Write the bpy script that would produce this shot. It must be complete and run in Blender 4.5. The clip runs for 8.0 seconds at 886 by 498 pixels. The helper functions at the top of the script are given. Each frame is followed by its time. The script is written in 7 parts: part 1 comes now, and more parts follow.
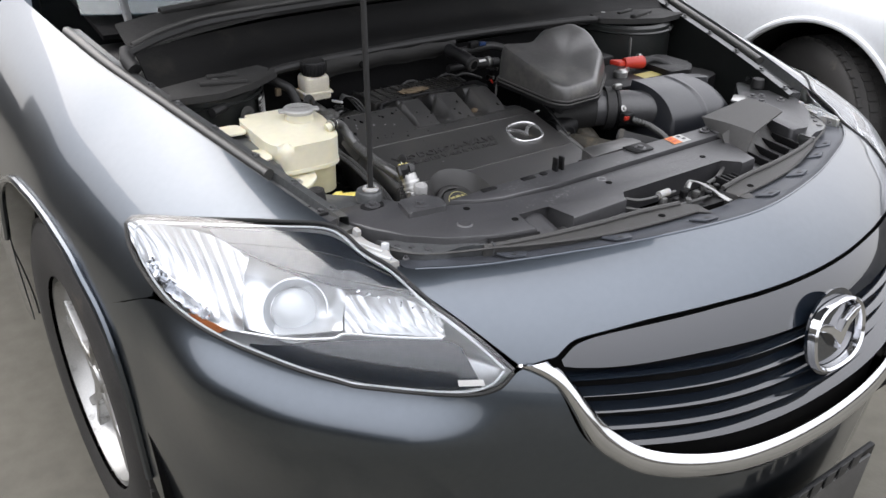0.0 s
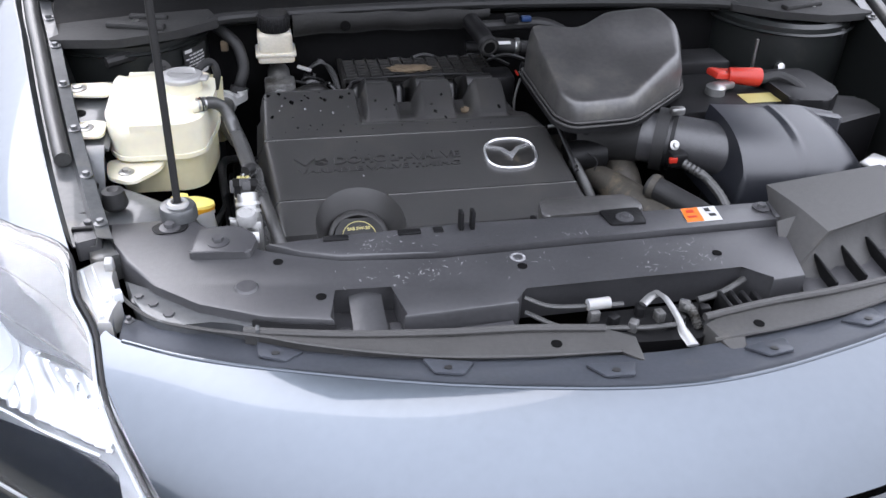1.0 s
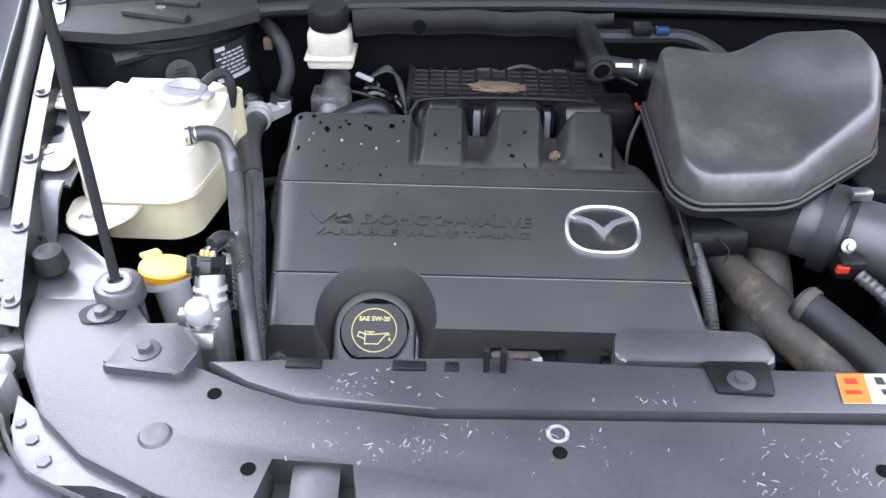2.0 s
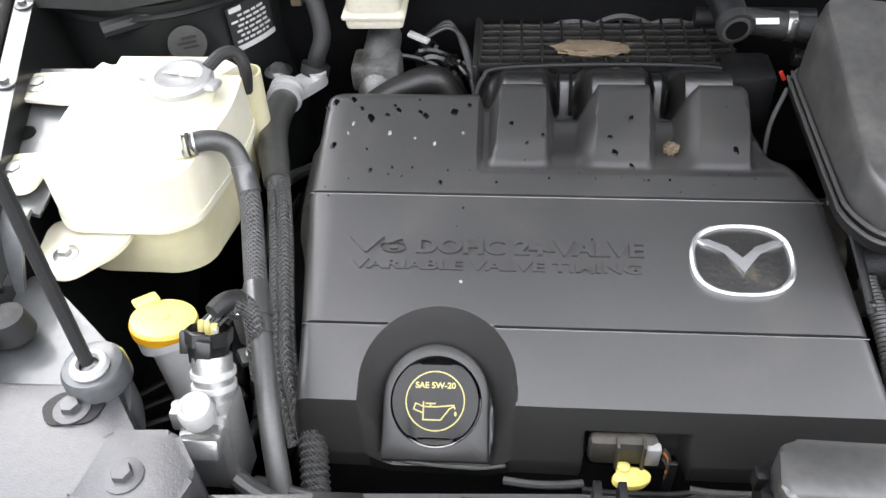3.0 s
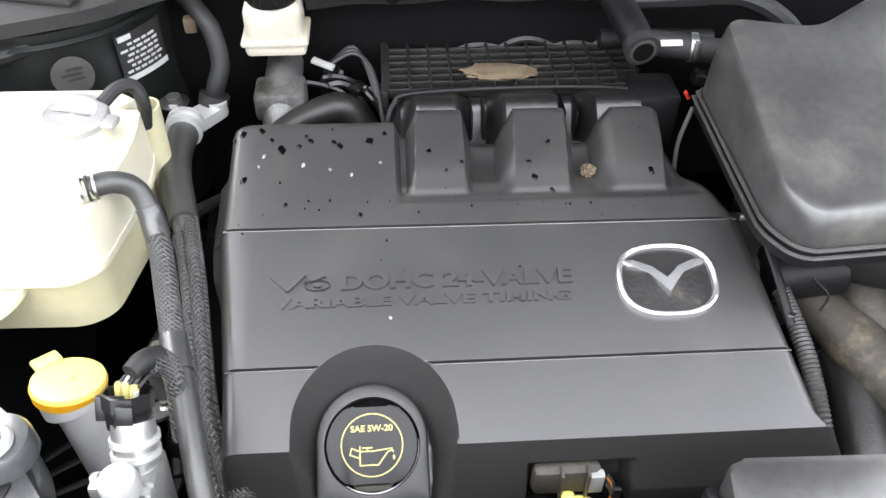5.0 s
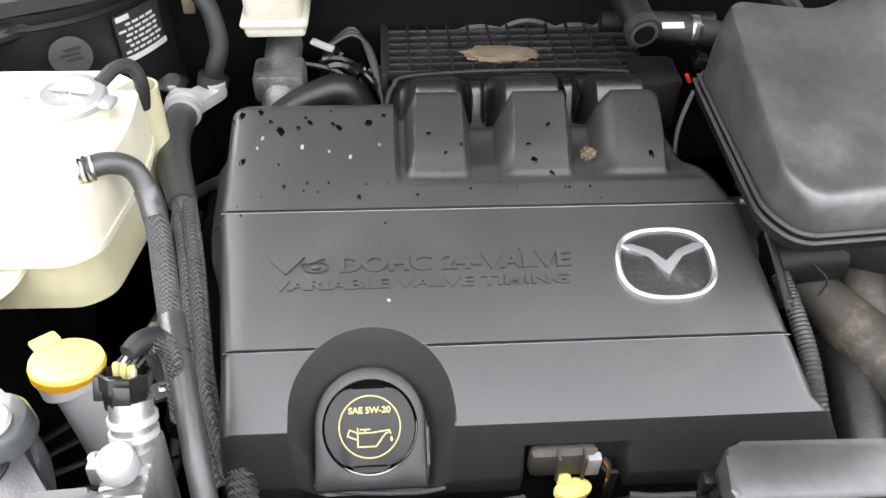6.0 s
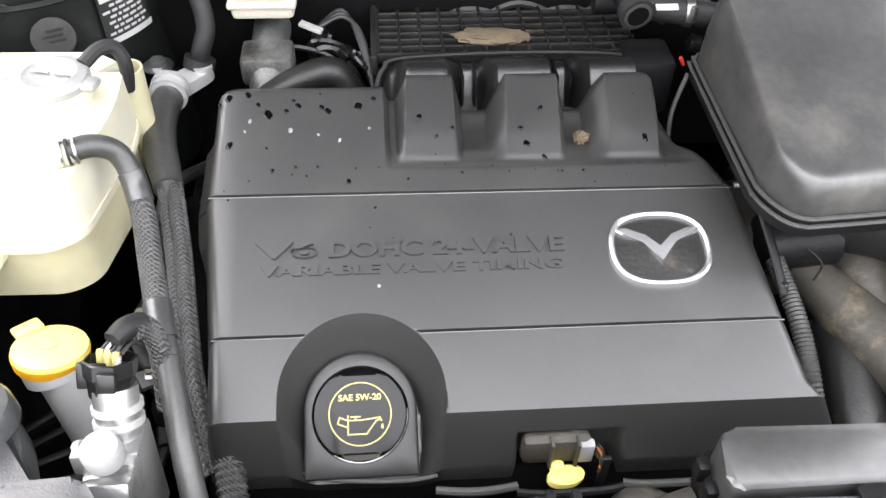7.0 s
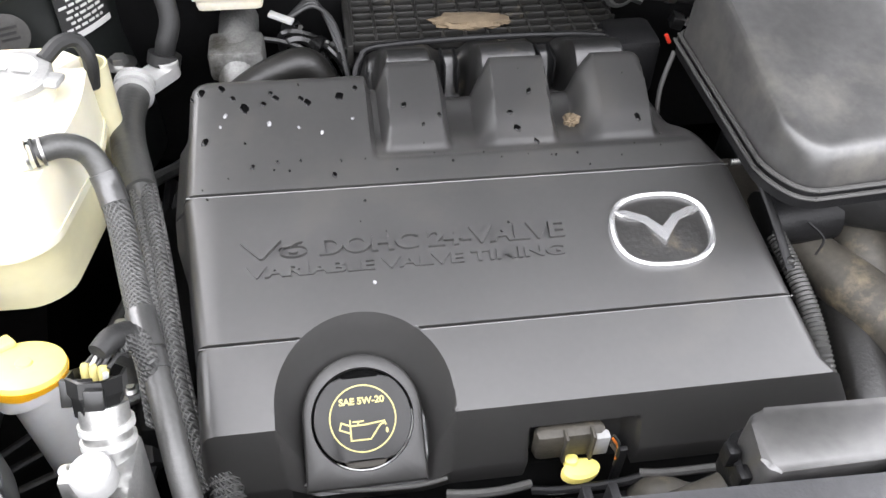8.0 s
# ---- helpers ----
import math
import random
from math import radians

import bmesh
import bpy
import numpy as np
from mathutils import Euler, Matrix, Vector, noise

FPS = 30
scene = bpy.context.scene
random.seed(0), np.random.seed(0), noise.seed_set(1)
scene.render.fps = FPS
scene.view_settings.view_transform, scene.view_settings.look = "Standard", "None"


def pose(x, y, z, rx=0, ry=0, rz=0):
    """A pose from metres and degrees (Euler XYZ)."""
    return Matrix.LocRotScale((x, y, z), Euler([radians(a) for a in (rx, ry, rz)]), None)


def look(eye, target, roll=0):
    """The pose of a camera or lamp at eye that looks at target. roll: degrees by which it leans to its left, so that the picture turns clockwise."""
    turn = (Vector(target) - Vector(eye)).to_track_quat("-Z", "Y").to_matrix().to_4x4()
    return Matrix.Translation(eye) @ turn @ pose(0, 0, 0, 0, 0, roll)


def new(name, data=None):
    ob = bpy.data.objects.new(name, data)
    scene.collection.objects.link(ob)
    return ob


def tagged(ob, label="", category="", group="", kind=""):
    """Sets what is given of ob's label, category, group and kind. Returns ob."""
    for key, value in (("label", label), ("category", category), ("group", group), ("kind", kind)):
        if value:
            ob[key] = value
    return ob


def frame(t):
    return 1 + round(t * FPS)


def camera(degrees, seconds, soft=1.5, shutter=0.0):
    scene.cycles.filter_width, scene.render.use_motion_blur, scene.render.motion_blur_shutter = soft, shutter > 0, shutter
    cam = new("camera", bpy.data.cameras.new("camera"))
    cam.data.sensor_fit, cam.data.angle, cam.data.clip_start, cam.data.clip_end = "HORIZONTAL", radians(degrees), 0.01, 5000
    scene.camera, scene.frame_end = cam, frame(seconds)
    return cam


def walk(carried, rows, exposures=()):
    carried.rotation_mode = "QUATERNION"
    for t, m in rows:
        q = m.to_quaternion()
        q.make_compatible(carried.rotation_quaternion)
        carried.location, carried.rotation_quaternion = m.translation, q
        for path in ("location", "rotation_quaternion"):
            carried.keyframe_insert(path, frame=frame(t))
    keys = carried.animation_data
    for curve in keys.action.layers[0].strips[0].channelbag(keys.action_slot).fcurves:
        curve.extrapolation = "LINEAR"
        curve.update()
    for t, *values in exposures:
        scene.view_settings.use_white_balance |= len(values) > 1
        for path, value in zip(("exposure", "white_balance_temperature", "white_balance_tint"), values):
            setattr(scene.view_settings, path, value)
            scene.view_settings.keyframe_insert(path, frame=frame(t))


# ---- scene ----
cam = camera(57.0, 8.0)
PATH = [
    (0, (-1.118, 0.08, 1.575), (-0.085, 1.498, 0.614), 1.5),
    (0.5, (-0.738, 0.166, 1.543), (0.123, 1.661, 0.531), 2.8),
    (1, (-0.385, 0.245, 1.532), (0.002, 1.86, 0.417), 2.6),
    (1.5, (-0.244, 0.408, 1.538), (-0.175, 2.011, 0.344), 0.4),
    (1.7, (-0.224, 0.477, 1.524), (-0.184, 2.081, 0.331), 0.7),
    (2.8, (-0.184, 0.782, 1.449), (-0.373, 2.208, 0.059), -2.1),
    (3, (-0.222, 0.814, 1.446), (-0.389, 2.234, 0.047), -3.8),
    (3.5, (-0.284, 0.859, 1.431), (-0.228, 2.263, 0.008), -2.8),
    (4, (-0.261, 0.849, 1.446), (-0.074, 2.274, 0.055), 1.0),
    (4.5, (-0.258, 0.84, 1.444), (-0.132, 2.289, 0.072), 0.8),
    (6, (-0.255, 0.839, 1.441), (-0.14, 2.258, 0.035), 1.3),
    (6.5, (-0.255, 0.84, 1.438), (-0.126, 2.247, 0.023), 2.1),
    (7, (-0.255, 0.844, 1.432), (-0.118, 2.241, 0.007), 1.9),
    (7.5, (-0.25, 0.857, 1.421), (-0.089, 2.224, -0.03), 2.2),
    (8, (-0.284, 0.862, 1.404), (-0.037, 2.252, -0.013), 2.3),
]
walk(cam, [(t, look(eye, target, roll)) for t, eye, target, roll in PATH], [(0, 1.88, 6650, 13), (0.5, 2.00, 6080, 17), (1.0, 2.36, 6180, 16), (1.5, 2.56, 5980, 20), (1.7, 2.90, 5850, 20), (2.8, 3.06, 6500, 12), (3.5, 2.93, 6600, 12), (4.2, 3.33, 6550, 12), (4.7, 3.33, 6550, 12), (5.9, 3.22, 6650, 12), (7.2, 3.35, 6700, 13), (8, 3.42, 6700, 13)])

# ---- light: a bright overcast sky with a broad weak sun ----
world = bpy.data.worlds.new("overcast")
scene.world = world
world.use_nodes = True
wn, wl = world.node_tree.nodes, world.node_tree.links
sky = wn.new("ShaderNodeTexSky")
sky.sky_type, sky.sun_disc = "NISHITA", False
sky.sun_elevation, sky.sun_rotation = radians(50), radians(-12)
sky.dust_density, sky.air_density, sky.ozone_density = 3.0, 1.6, 1.0
pale = wn.new("ShaderNodeHueSaturation")
pale.inputs["Saturation"].default_value = 0.42
wn["Background"].inputs["Strength"].default_value = 0.15
wl.new(sky.outputs["Color"], pale.inputs["Color"])
deck = wn.new("ShaderNodeMix")  # an even deck of cloud over most of the sky's own light
deck.data_type = "RGBA"
deck.inputs["Factor"].default_value = 0.88
where = wn.new("ShaderNodeTexCoord")
axes = wn.new("ShaderNodeSeparateXYZ")
rise = wn.new("ShaderNodeMapRange")  # an overcast sky is three times as bright overhead as low down
rise.inputs["From Min"].default_value, rise.inputs["From Max"].default_value = 0.0, 1.0
rise.inputs["To Min"].default_value, rise.inputs["To Max"].default_value = 0.40, 1.25
tint = wn.new("ShaderNodeMix")
tint.data_type, tint.blend_type = "RGBA", "MULTIPLY"
tint.inputs["Factor"].default_value = 1.0
tint.inputs["A"].default_value = (4.7, 4.85, 5.15, 1)
wl.new(where.outputs["Generated"], axes.inputs["Vector"])
wl.new(axes.outputs["Z"], rise.inputs["Value"])
wl.new(rise.outputs["Result"], tint.inputs["B"])
wl.new(tint.outputs["Result"], deck.inputs["B"])
wl.new(pale.outputs["Color"], deck.inputs["A"])
wl.new(deck.outputs["Result"], wn["Background"].inputs["Color"])
sun = new("sun", bpy.data.lights.new("sun", "SUN"))
sun.data.energy, sun.data.angle, sun.data.color = 0.5, radians(60), (1.0, 0.97, 0.93)
sun.matrix_world = look((-0.7, 3.0, 3.7), (0, 0, 0))

GROUND = 0.06


# ---- materials ----
def material(name, color, rough=0.5, metal=0.0, vary=0.15, scale=12.0, bump=0.0, bump_scale=150.0, coat=0.0, dirt=None, dirt_at=0.6, dirt_scale=9.0, subsurface=0.0, spec=0.5, emit=0.0):
    """A surface with colour that varies at two scales, roughness that varies, fine relief, and blotches of dirt."""
    m = bpy.data.materials.new(name)
    m.use_nodes = True
    n, l = m.node_tree.nodes, m.node_tree.links
    b = n["Principled BSDF"]
    tc = n.new("ShaderNodeTexCoord")

    def noise_node(s, detail):
        t = n.new("ShaderNodeTexNoise")
        t.inputs["Scale"].default_value, t.inputs["Detail"].default_value = s, detail
        l.new(tc.outputs["Object"], t.inputs["Vector"])
        return t
    broad, fine = noise_node(scale, 4), noise_node(scale * 14, 6)
    mix = n.new("ShaderNodeMix")
    mix.data_type = "FLOAT"
    mix.inputs[0].default_value = 0.45
    l.new(broad.outputs["Fac"], mix.inputs[2])
    l.new(fine.outputs["Fac"], mix.inputs[3])
    ramp = n.new("ShaderNodeValToRGB")
    lo = [c * (1 - vary) for c in color]
    hi = [min(1, c * (1 + vary)) for c in color]
    ramp.color_ramp.elements[0].position, ramp.color_ramp.elements[1].position = 0.35, 0.65
    ramp.color_ramp.elements[0].color, ramp.color_ramp.elements[1].color = (*lo, 1), (*hi, 1)
    l.new(mix.outputs[0], ramp.inputs["Fac"])
    out = ramp.outputs["Color"]
    if dirt:
        d = noise_node(dirt_scale, 8)
        d.inputs["Roughness"].default_value = 0.7
        dr = n.new("ShaderNodeValToRGB")
        dr.color_ramp.elements[0].position, dr.color_ramp.elements[1].position = dirt_at, min(1, dirt_at + 0.12)
        l.new(d.outputs["Fac"], dr.inputs["Fac"])
        dm = n.new("ShaderNodeMix")
        dm.data_type = "RGBA"
        l.new(dr.outputs["Color"], dm.inputs["Factor"])
        l.new(out, dm.inputs["A"])
        dm.inputs["B"].default_value = (*dirt, 1)
        out = dm.outputs["Result"]
    l.new(out, b.inputs["Base Color"])
    rr = n.new("ShaderNodeMapRange")
    rr.inputs["To Min"].default_value, rr.inputs["To Max"].default_value = max(0, rough * 0.85), min(1, rough * 1.15)
    l.new(broad.outputs["Fac"], rr.inputs["Value"])
    l.new(rr.outputs["Result"], b.inputs["Roughness"])
    b.inputs["Metallic"].default_value = metal
    b.inputs["Specular IOR Level"].default_value = spec
    b.inputs["Coat Weight"].default_value, b.inputs["Coat Roughness"].default_value = coat, 0.04
    if subsurface:
        b.inputs["Subsurface Weight"].default_value = subsurface
        b.inputs["Subsurface Radius"].default_value = (0.02, 0.015, 0.008)
    if bump:
        g = noise_node(bump_scale, 3)
        bn = n.new("ShaderNodeBump")
        bn.inputs["Strength"].default_value, bn.inputs["Distance"].default_value = bump, 0.002
        l.new(g.outputs["Fac"], bn.inputs["Height"])
        l.new(bn.outputs["Normal"], b.inputs["Normal"])
    return m


PAINT = material("blue_grey_paint", (0.089, 0.104, 0.122), 0.31, 1.0, 0.05, 6, coat=1.0)
# body paint darkened to carry the bonnet's dark reflection, with pale dirt
LIPPAINT = material("shaded_lip_paint", (0.060, 0.066, 0.078), 0.5, 0.35, 0.15, 14, coat=0.15, dirt=(0.085, 0.085, 0.082), dirt_at=0.62, dirt_scale=20)
PAINT_IN = material("inner_paint", (0.085, 0.089, 0.091), 0.38, 0.3, 0.2, 10, coat=0.4, dirt=(0.13, 0.125, 0.11), dirt_at=0.56)
BRIGHT = material("brushed_chrome", (0.62, 0.62, 0.62), 0.24, 0.8, 0.05, 20)
FERR = material("pale_aluminium", (0.55, 0.55, 0.54), 0.4, 0.5, 0.08, 20)
GLOSS = material("gloss_black", (0.007, 0.010, 0.015), 0.06, 0, 0.1, 8, coat=1.0)
CHROME = material("chrome", (0.70, 0.71, 0.73), 0.09, 1, 0.05, 20)
COVER = material("cover_plastic", (0.0250, 0.0242, 0.0235), 0.40, 0, 0.12, 14, bump=0.05, bump_scale=2200, dirt=(0.034, 0.032, 0.029), dirt_at=0.56, dirt_scale=7, spec=1.0)
COLLAR = material("collar_plastic", (0.0190, 0.0185, 0.0178), 0.50, 0, 0.15, 30, bump=0.08, bump_scale=1800, dirt=(0.030, 0.028, 0.025), dirt_at=0.58, dirt_scale=20, spec=0.7)
CAPBLACK = material("cap_plastic", (0.0085, 0.0083, 0.008), 0.5, 0, 0.15, 40, bump=0.1, bump_scale=1500, spec=0.45)
# paler than the cover, for the sky's highlight on the groove edges
GLINT = material("groove_highlight", (0.09, 0.09, 0.088), 0.25, 0, 0.3, 60, spec=1.0)
PLASTIC = material("black_plastic", (0.0065, 0.0065, 0.007), 0.48, 0, 0.25, 15, bump=0.2, bump_scale=500, dirt=(0.015, 0.0145, 0.0125), dirt_at=0.62, spec=0.28)
SHIELD = material("grey_black_plastic", (0.041, 0.041, 0.0435), 0.38, 0, 0.2, 12, bump=0.15, bump_scale=600, dirt=(0.035, 0.034, 0.032), dirt_at=0.62, dirt_scale=14, spec=0.8)
TRIMGREY = material("grey_trim_plastic", (0.05, 0.049, 0.047), 0.6, 0, 0.15, 14, bump=0.2, bump_scale=500, dirt=(0.08, 0.075, 0.065), dirt_at=0.6)
GLOSSP = material("shiny_black_plastic", (0.008, 0.008, 0.008), 0.28, 0, 0.2, 30, spec=0.6)
DUSTY = material("dusty_plastic", (0.050, 0.045, 0.036), 0.6, 0, 0.3, 14, bump=0.2, bump_scale=300, dirt=(0.14, 0.115, 0.075), dirt_at=0.56, dirt_scale=18)
TAPE = material("grey_tape", (0.04, 0.04, 0.039), 0.3, 0, 0.2, 40, bump=0.3, bump_scale=150, spec=1.0)
RUBBER = material("rubber", (0.012, 0.012, 0.012), 0.6, 0, 0.2, 20, bump=0.2, bump_scale=400)
MANIF = material("worn_manifold_plastic", (0.014, 0.0135, 0.0125), 0.42, 0, 0.3, 20, bump=0.2, bump_scale=300, dirt=(0.075, 0.062, 0.043), dirt_at=0.58, dirt_scale=22)
CASTING = material("glossy_moulding", (0.010, 0.0098, 0.0095), 0.36, 0, 0.3, 20, bump=0.15, bump_scale=300, dirt=(0.085, 0.072, 0.052), dirt_at=0.57, dirt_scale=26, spec=0.9)
TYRE = material("tyre_rubber", (0.028, 0.027, 0.026), 0.75, 0, 0.25, 14, bump=0.4, bump_scale=200, dirt=(0.07, 0.06, 0.05), dirt_at=0.6)
HOSE = material("hose_rubber", (0.042, 0.042, 0.040), 0.42, 0, 0.25, 25, bump=0.2, bump_scale=300, dirt=(0.075, 0.07, 0.06), dirt_at=0.62, spec=0.8)
BRAID = material("braided_sleeve", (0.075, 0.075, 0.073), 0.5, 0, 0.25, 60, bump=0.3, bump_scale=700)
_n, _l = BRAID.node_tree.nodes, BRAID.node_tree.links  # strands that cross each other
_b, _tc = _n["Principled BSDF"], _n.new("ShaderNodeTexCoord")
_prev = _b.inputs["Base Color"].links[0].from_socket
_waves = []
for _turn in ((0.6, 0.0, 0.9), (-0.6, 0.0, -0.9)):
    _mp, _wv = _n.new("ShaderNodeMapping"), _n.new("ShaderNodeTexWave")
    _mp.inputs["Rotation"].default_value = _turn
    _wv.inputs["Scale"].default_value, _wv.inputs["Distortion"].default_value = 130.0, 0.6
    _l.new(_tc.outputs["Object"], _mp.inputs["Vector"])
    _l.new(_mp.outputs["Vector"], _wv.inputs["Vector"])
    _waves.append(_wv.outputs["Fac"])
_top, _dim = _n.new("ShaderNodeMath"), _n.new("ShaderNodeMix")
_top.operation = "MAXIMUM"
_l.new(_waves[0], _top.inputs[0])
_l.new(_waves[1], _top.inputs[1])
_dim.data_type, _dim.blend_type = "RGBA", "MULTIPLY"
_dim.inputs["Factor"].default_value = 0.75
_l.new(_prev, _dim.inputs["A"])
_l.new(_top.outputs[0], _dim.inputs["B"])
_l.new(_dim.outputs["Result"], _b.inputs["Base Color"])
_bp = _n.new("ShaderNodeBump")
_bp.inputs["Strength"].default_value, _bp.inputs["Distance"].default_value = 0.9, 0.0012
_l.new(_top.outputs[0], _bp.inputs["Height"])
_l.new(_bp.outputs["Normal"], _b.inputs["Normal"])
# near black: shade of the deep bay and of recesses put into the colour
DARK = material("shade_black", (0.0016, 0.0016, 0.0016), 0.85, 0, 0.4, 12, dirt=(0.005, 0.0045, 0.004), dirt_at=0.6, spec=0.12)
STEEL = material("zinc_steel", (0.40, 0.40, 0.39), 0.35, 1, 0.15, 30)
ALU = material("cast_aluminium", (0.40, 0.40, 0.39), 0.36, 0.85, 0.12, 30, bump=0.12, bump_scale=400)
CAST = material("dull_casting", (0.16, 0.16, 0.155), 0.55, 0.6, 0.3, 30, bump=0.4, bump_scale=300, dirt=(0.04, 0.037, 0.03), dirt_at=0.5)
TANK = material("milky_polymer", (0.64, 0.612, 0.485), 0.35, 0, 0.05, 6, subsurface=0.4, dirt=(0.56, 0.53, 0.40), dirt_at=0.6, dirt_scale=5)
TANKLOW = material("milky_polymer_filled", (0.50, 0.47, 0.31), 0.35, 0, 0.06, 6, subsurface=0.3)
CAPGREY = material("pale_grey_plastic", (0.30, 0.30, 0.295), 0.45, 0, 0.1, 20)
BRAKE = material("aged_white_polymer", (0.50, 0.47, 0.39), 0.4, 0, 0.1, 20, subsurface=0.3, dirt=(0.25, 0.22, 0.16), dirt_at=0.62)
WHITEP = material("white_plastic", (0.34, 0.34, 0.33), 0.4, 0, 0.05, 10, subsurface=0.2)
YELLOW = material("yellow_plastic", (0.87, 0.73, 0.20), 0.4, 0, 0.06, 10)
AMBERCAP = material("orange_plastic", (0.62, 0.30, 0.012), 0.4, 0, 0.06, 10)
RED = material("red_plastic", (0.42, 0.025, 0.012), 0.4, 0, 0.12, 20)
ORANGE = material("orange_print", (0.6, 0.15, 0.015), 0.45, 0, 0.05, 20)
PAPER = material("white_print", (0.5, 0.5, 0.49), 0.5, 0, 0.04, 20)
INK = material("black_print", (0.02, 0.02, 0.02), 0.5, 0, 0.1, 20)
GOLD = material("yellow_print", (0.40, 0.35, 0.13), 0.5, 0, 0.05, 20)
SCUFF = material("scuffed_plastic", (0.22, 0.22, 0.225), 0.7, 0, 0.6, 120)
DRIP = material("water_drop", (0.002, 0.002, 0.002), 0.12, 0, 0.1, 40, spec=0.25)
BIRCH = material("dry_mud", (0.105, 0.078, 0.048), 0.9, 0, 0.3, 60, bump=0.6, bump_scale=250)
AMBER = material("amber_lens", (0.30, 0.085, 0.02), 0.3, 0, 0.1, 20, coat=0.5)
SILVERCAR = material("silver_paint", (0.62, 0.64, 0.66), 0.3, 0.2, 0.04, 5, coat=1.0)
CONCRETE = material("worn_concrete", (0.088, 0.083, 0.067), 0.8, 0, 0.22, 1.1, bump=0.5, bump_scale=60, dirt=(0.045, 0.043, 0.036), dirt_at=0.56, dirt_scale=0.9)
BAYPAINT = material("bay_paint", (0.011, 0.0125, 0.012), 0.38, 0.1, 0.2, 12, coat=0.15, dirt=(0.028, 0.027, 0.024), dirt_at=0.62)
HOODIN = material("bonnet_inner", (0.058, 0.066, 0.078), 0.4, 0.0, 0.12, 6)
COWLP = material("cowl_plastic", (0.0042, 0.0042, 0.0042), 0.6, 0, 0.3, 12, bump=0.2, bump_scale=300, dirt=(0.012, 0.0115, 0.010), dirt_at=0.56, dirt_scale=9, spec=0.2)
FELT = material("felt_pad", (0.0035, 0.0035, 0.0037), 0.95, 0, 0.3, 10, spec=0.08)
SKIRT = material("dusty_skirt", (0.017, 0.0168, 0.016), 0.75, 0, 0.35, 20, bump=0.25, bump_scale=160, dirt=(0.012, 0.012, 0.012), dirt_at=0.53, dirt_scale=30)
CAPMETAL = material("plated_cap", (0.36, 0.36, 0.35), 0.42, 0.4, 0.12, 30, bump=0.1, bump_scale=400)
SATIN = material("satin_reflector", (0.74, 0.75, 0.76), 0.32, 0.9, 0.05, 8)
FROST = material("frosted_lens", (0.55, 0.57, 0.58), 0.12, 0, 0.05, 10, coat=0.6)
DEEP = material("deep_grey_bezel", (0.007, 0.010, 0.015), 0.22, 0, 0.1, 10)
GLASS = bpy.data.materials.new("clear_lens")
GLASS.use_nodes = True
_n, _l = GLASS.node_tree.nodes, GLASS.node_tree.links
_n.remove(_n["Principled BSDF"])
_t, _s, _w, _x = _n.new("ShaderNodeBsdfTransparent"), _n.new("ShaderNodeBsdfGlossy"), _n.new("ShaderNodeLayerWeight"), _n.new("ShaderNodeMixShader")
_p, _r = _n.new("ShaderNodeMath"), _n.new("ShaderNodeMapRange")
_t.inputs["Color"].default_value = (0.94, 0.95, 0.96, 1)
_s.inputs["Roughness"].default_value = 0.03
_p.operation, _p.inputs[1].default_value = "POWER", 3.0
_r.inputs["To Min"].default_value, _r.inputs["To Max"].default_value = 0.045, 0.85
_l.new(_w.outputs["Facing"], _p.inputs[0])
_l.new(_p.outputs[0], _r.inputs["Value"])
_l.new(_r.outputs["Result"], _x.inputs[0])
_l.new(_t.outputs[0], _x.inputs[1])
_l.new(_s.outputs[0], _x.inputs[2])
_l.new(_x.outputs[0], _n["Material Output"].inputs["Surface"])
TINT = bpy.data.materials.new("windscreen_glass")
TINT.use_nodes = True
_g = TINT.node_tree.nodes["Principled BSDF"]
_g.inputs["Transmission Weight"].default_value, _g.inputs["Roughness"].default_value, _g.inputs["IOR"].default_value = 0.9, 0.02, 1.45
_g.inputs["Base Color"].default_value = (0.25, 0.32, 0.34, 1)


# ---- mesh helpers ----
def finish(bm, angle=0.6):
    """Smooth faces with sharp edges where the surface folds."""
    bm.normal_update()
    for f in bm.faces:
        f.smooth = True
    for e in bm.edges:
        if len(e.link_faces) == 2 and e.calc_face_angle(0) > angle:
            e.smooth = False


def mesh(name, bm, mat, angle=0.6):
    finish(bm, angle)
    me = bpy.data.meshes.new(name)
    bm.to_mesh(me)
    bm.free()
    me.materials.append(mat)
    return me


def thing(name, at, label, category, group="", kind=""):
    ob = new(name)
    ob.location = at
    ob.empty_display_size = 0.02
    ob["at"] = at
    return tagged(ob, label, category, group, kind)


def part(name, bm, mat, parent, label="", angle=0.6):
    """One mesh, in world places, under a thing or under a part."""
    ob = new(name, mesh(name, bm, mat, angle))
    ob.parent = parent
    if parent.data is None:
        ob.matrix_parent_inverse = Matrix.Translation(parent.location).inverted()
    return tagged(ob, label)


def single(name, bm, mat, label, category, group="", kind="", angle=0.6):
    return tagged(new(name, mesh(name, bm, mat, angle)), label, category, group, kind)


def shift(bm, x=0, y=0, z=0, rx=0, ry=0, rz=0):
    bmesh.ops.transform(bm, matrix=pose(x, y, z, rx, ry, rz), verts=bm.verts)
    return bm


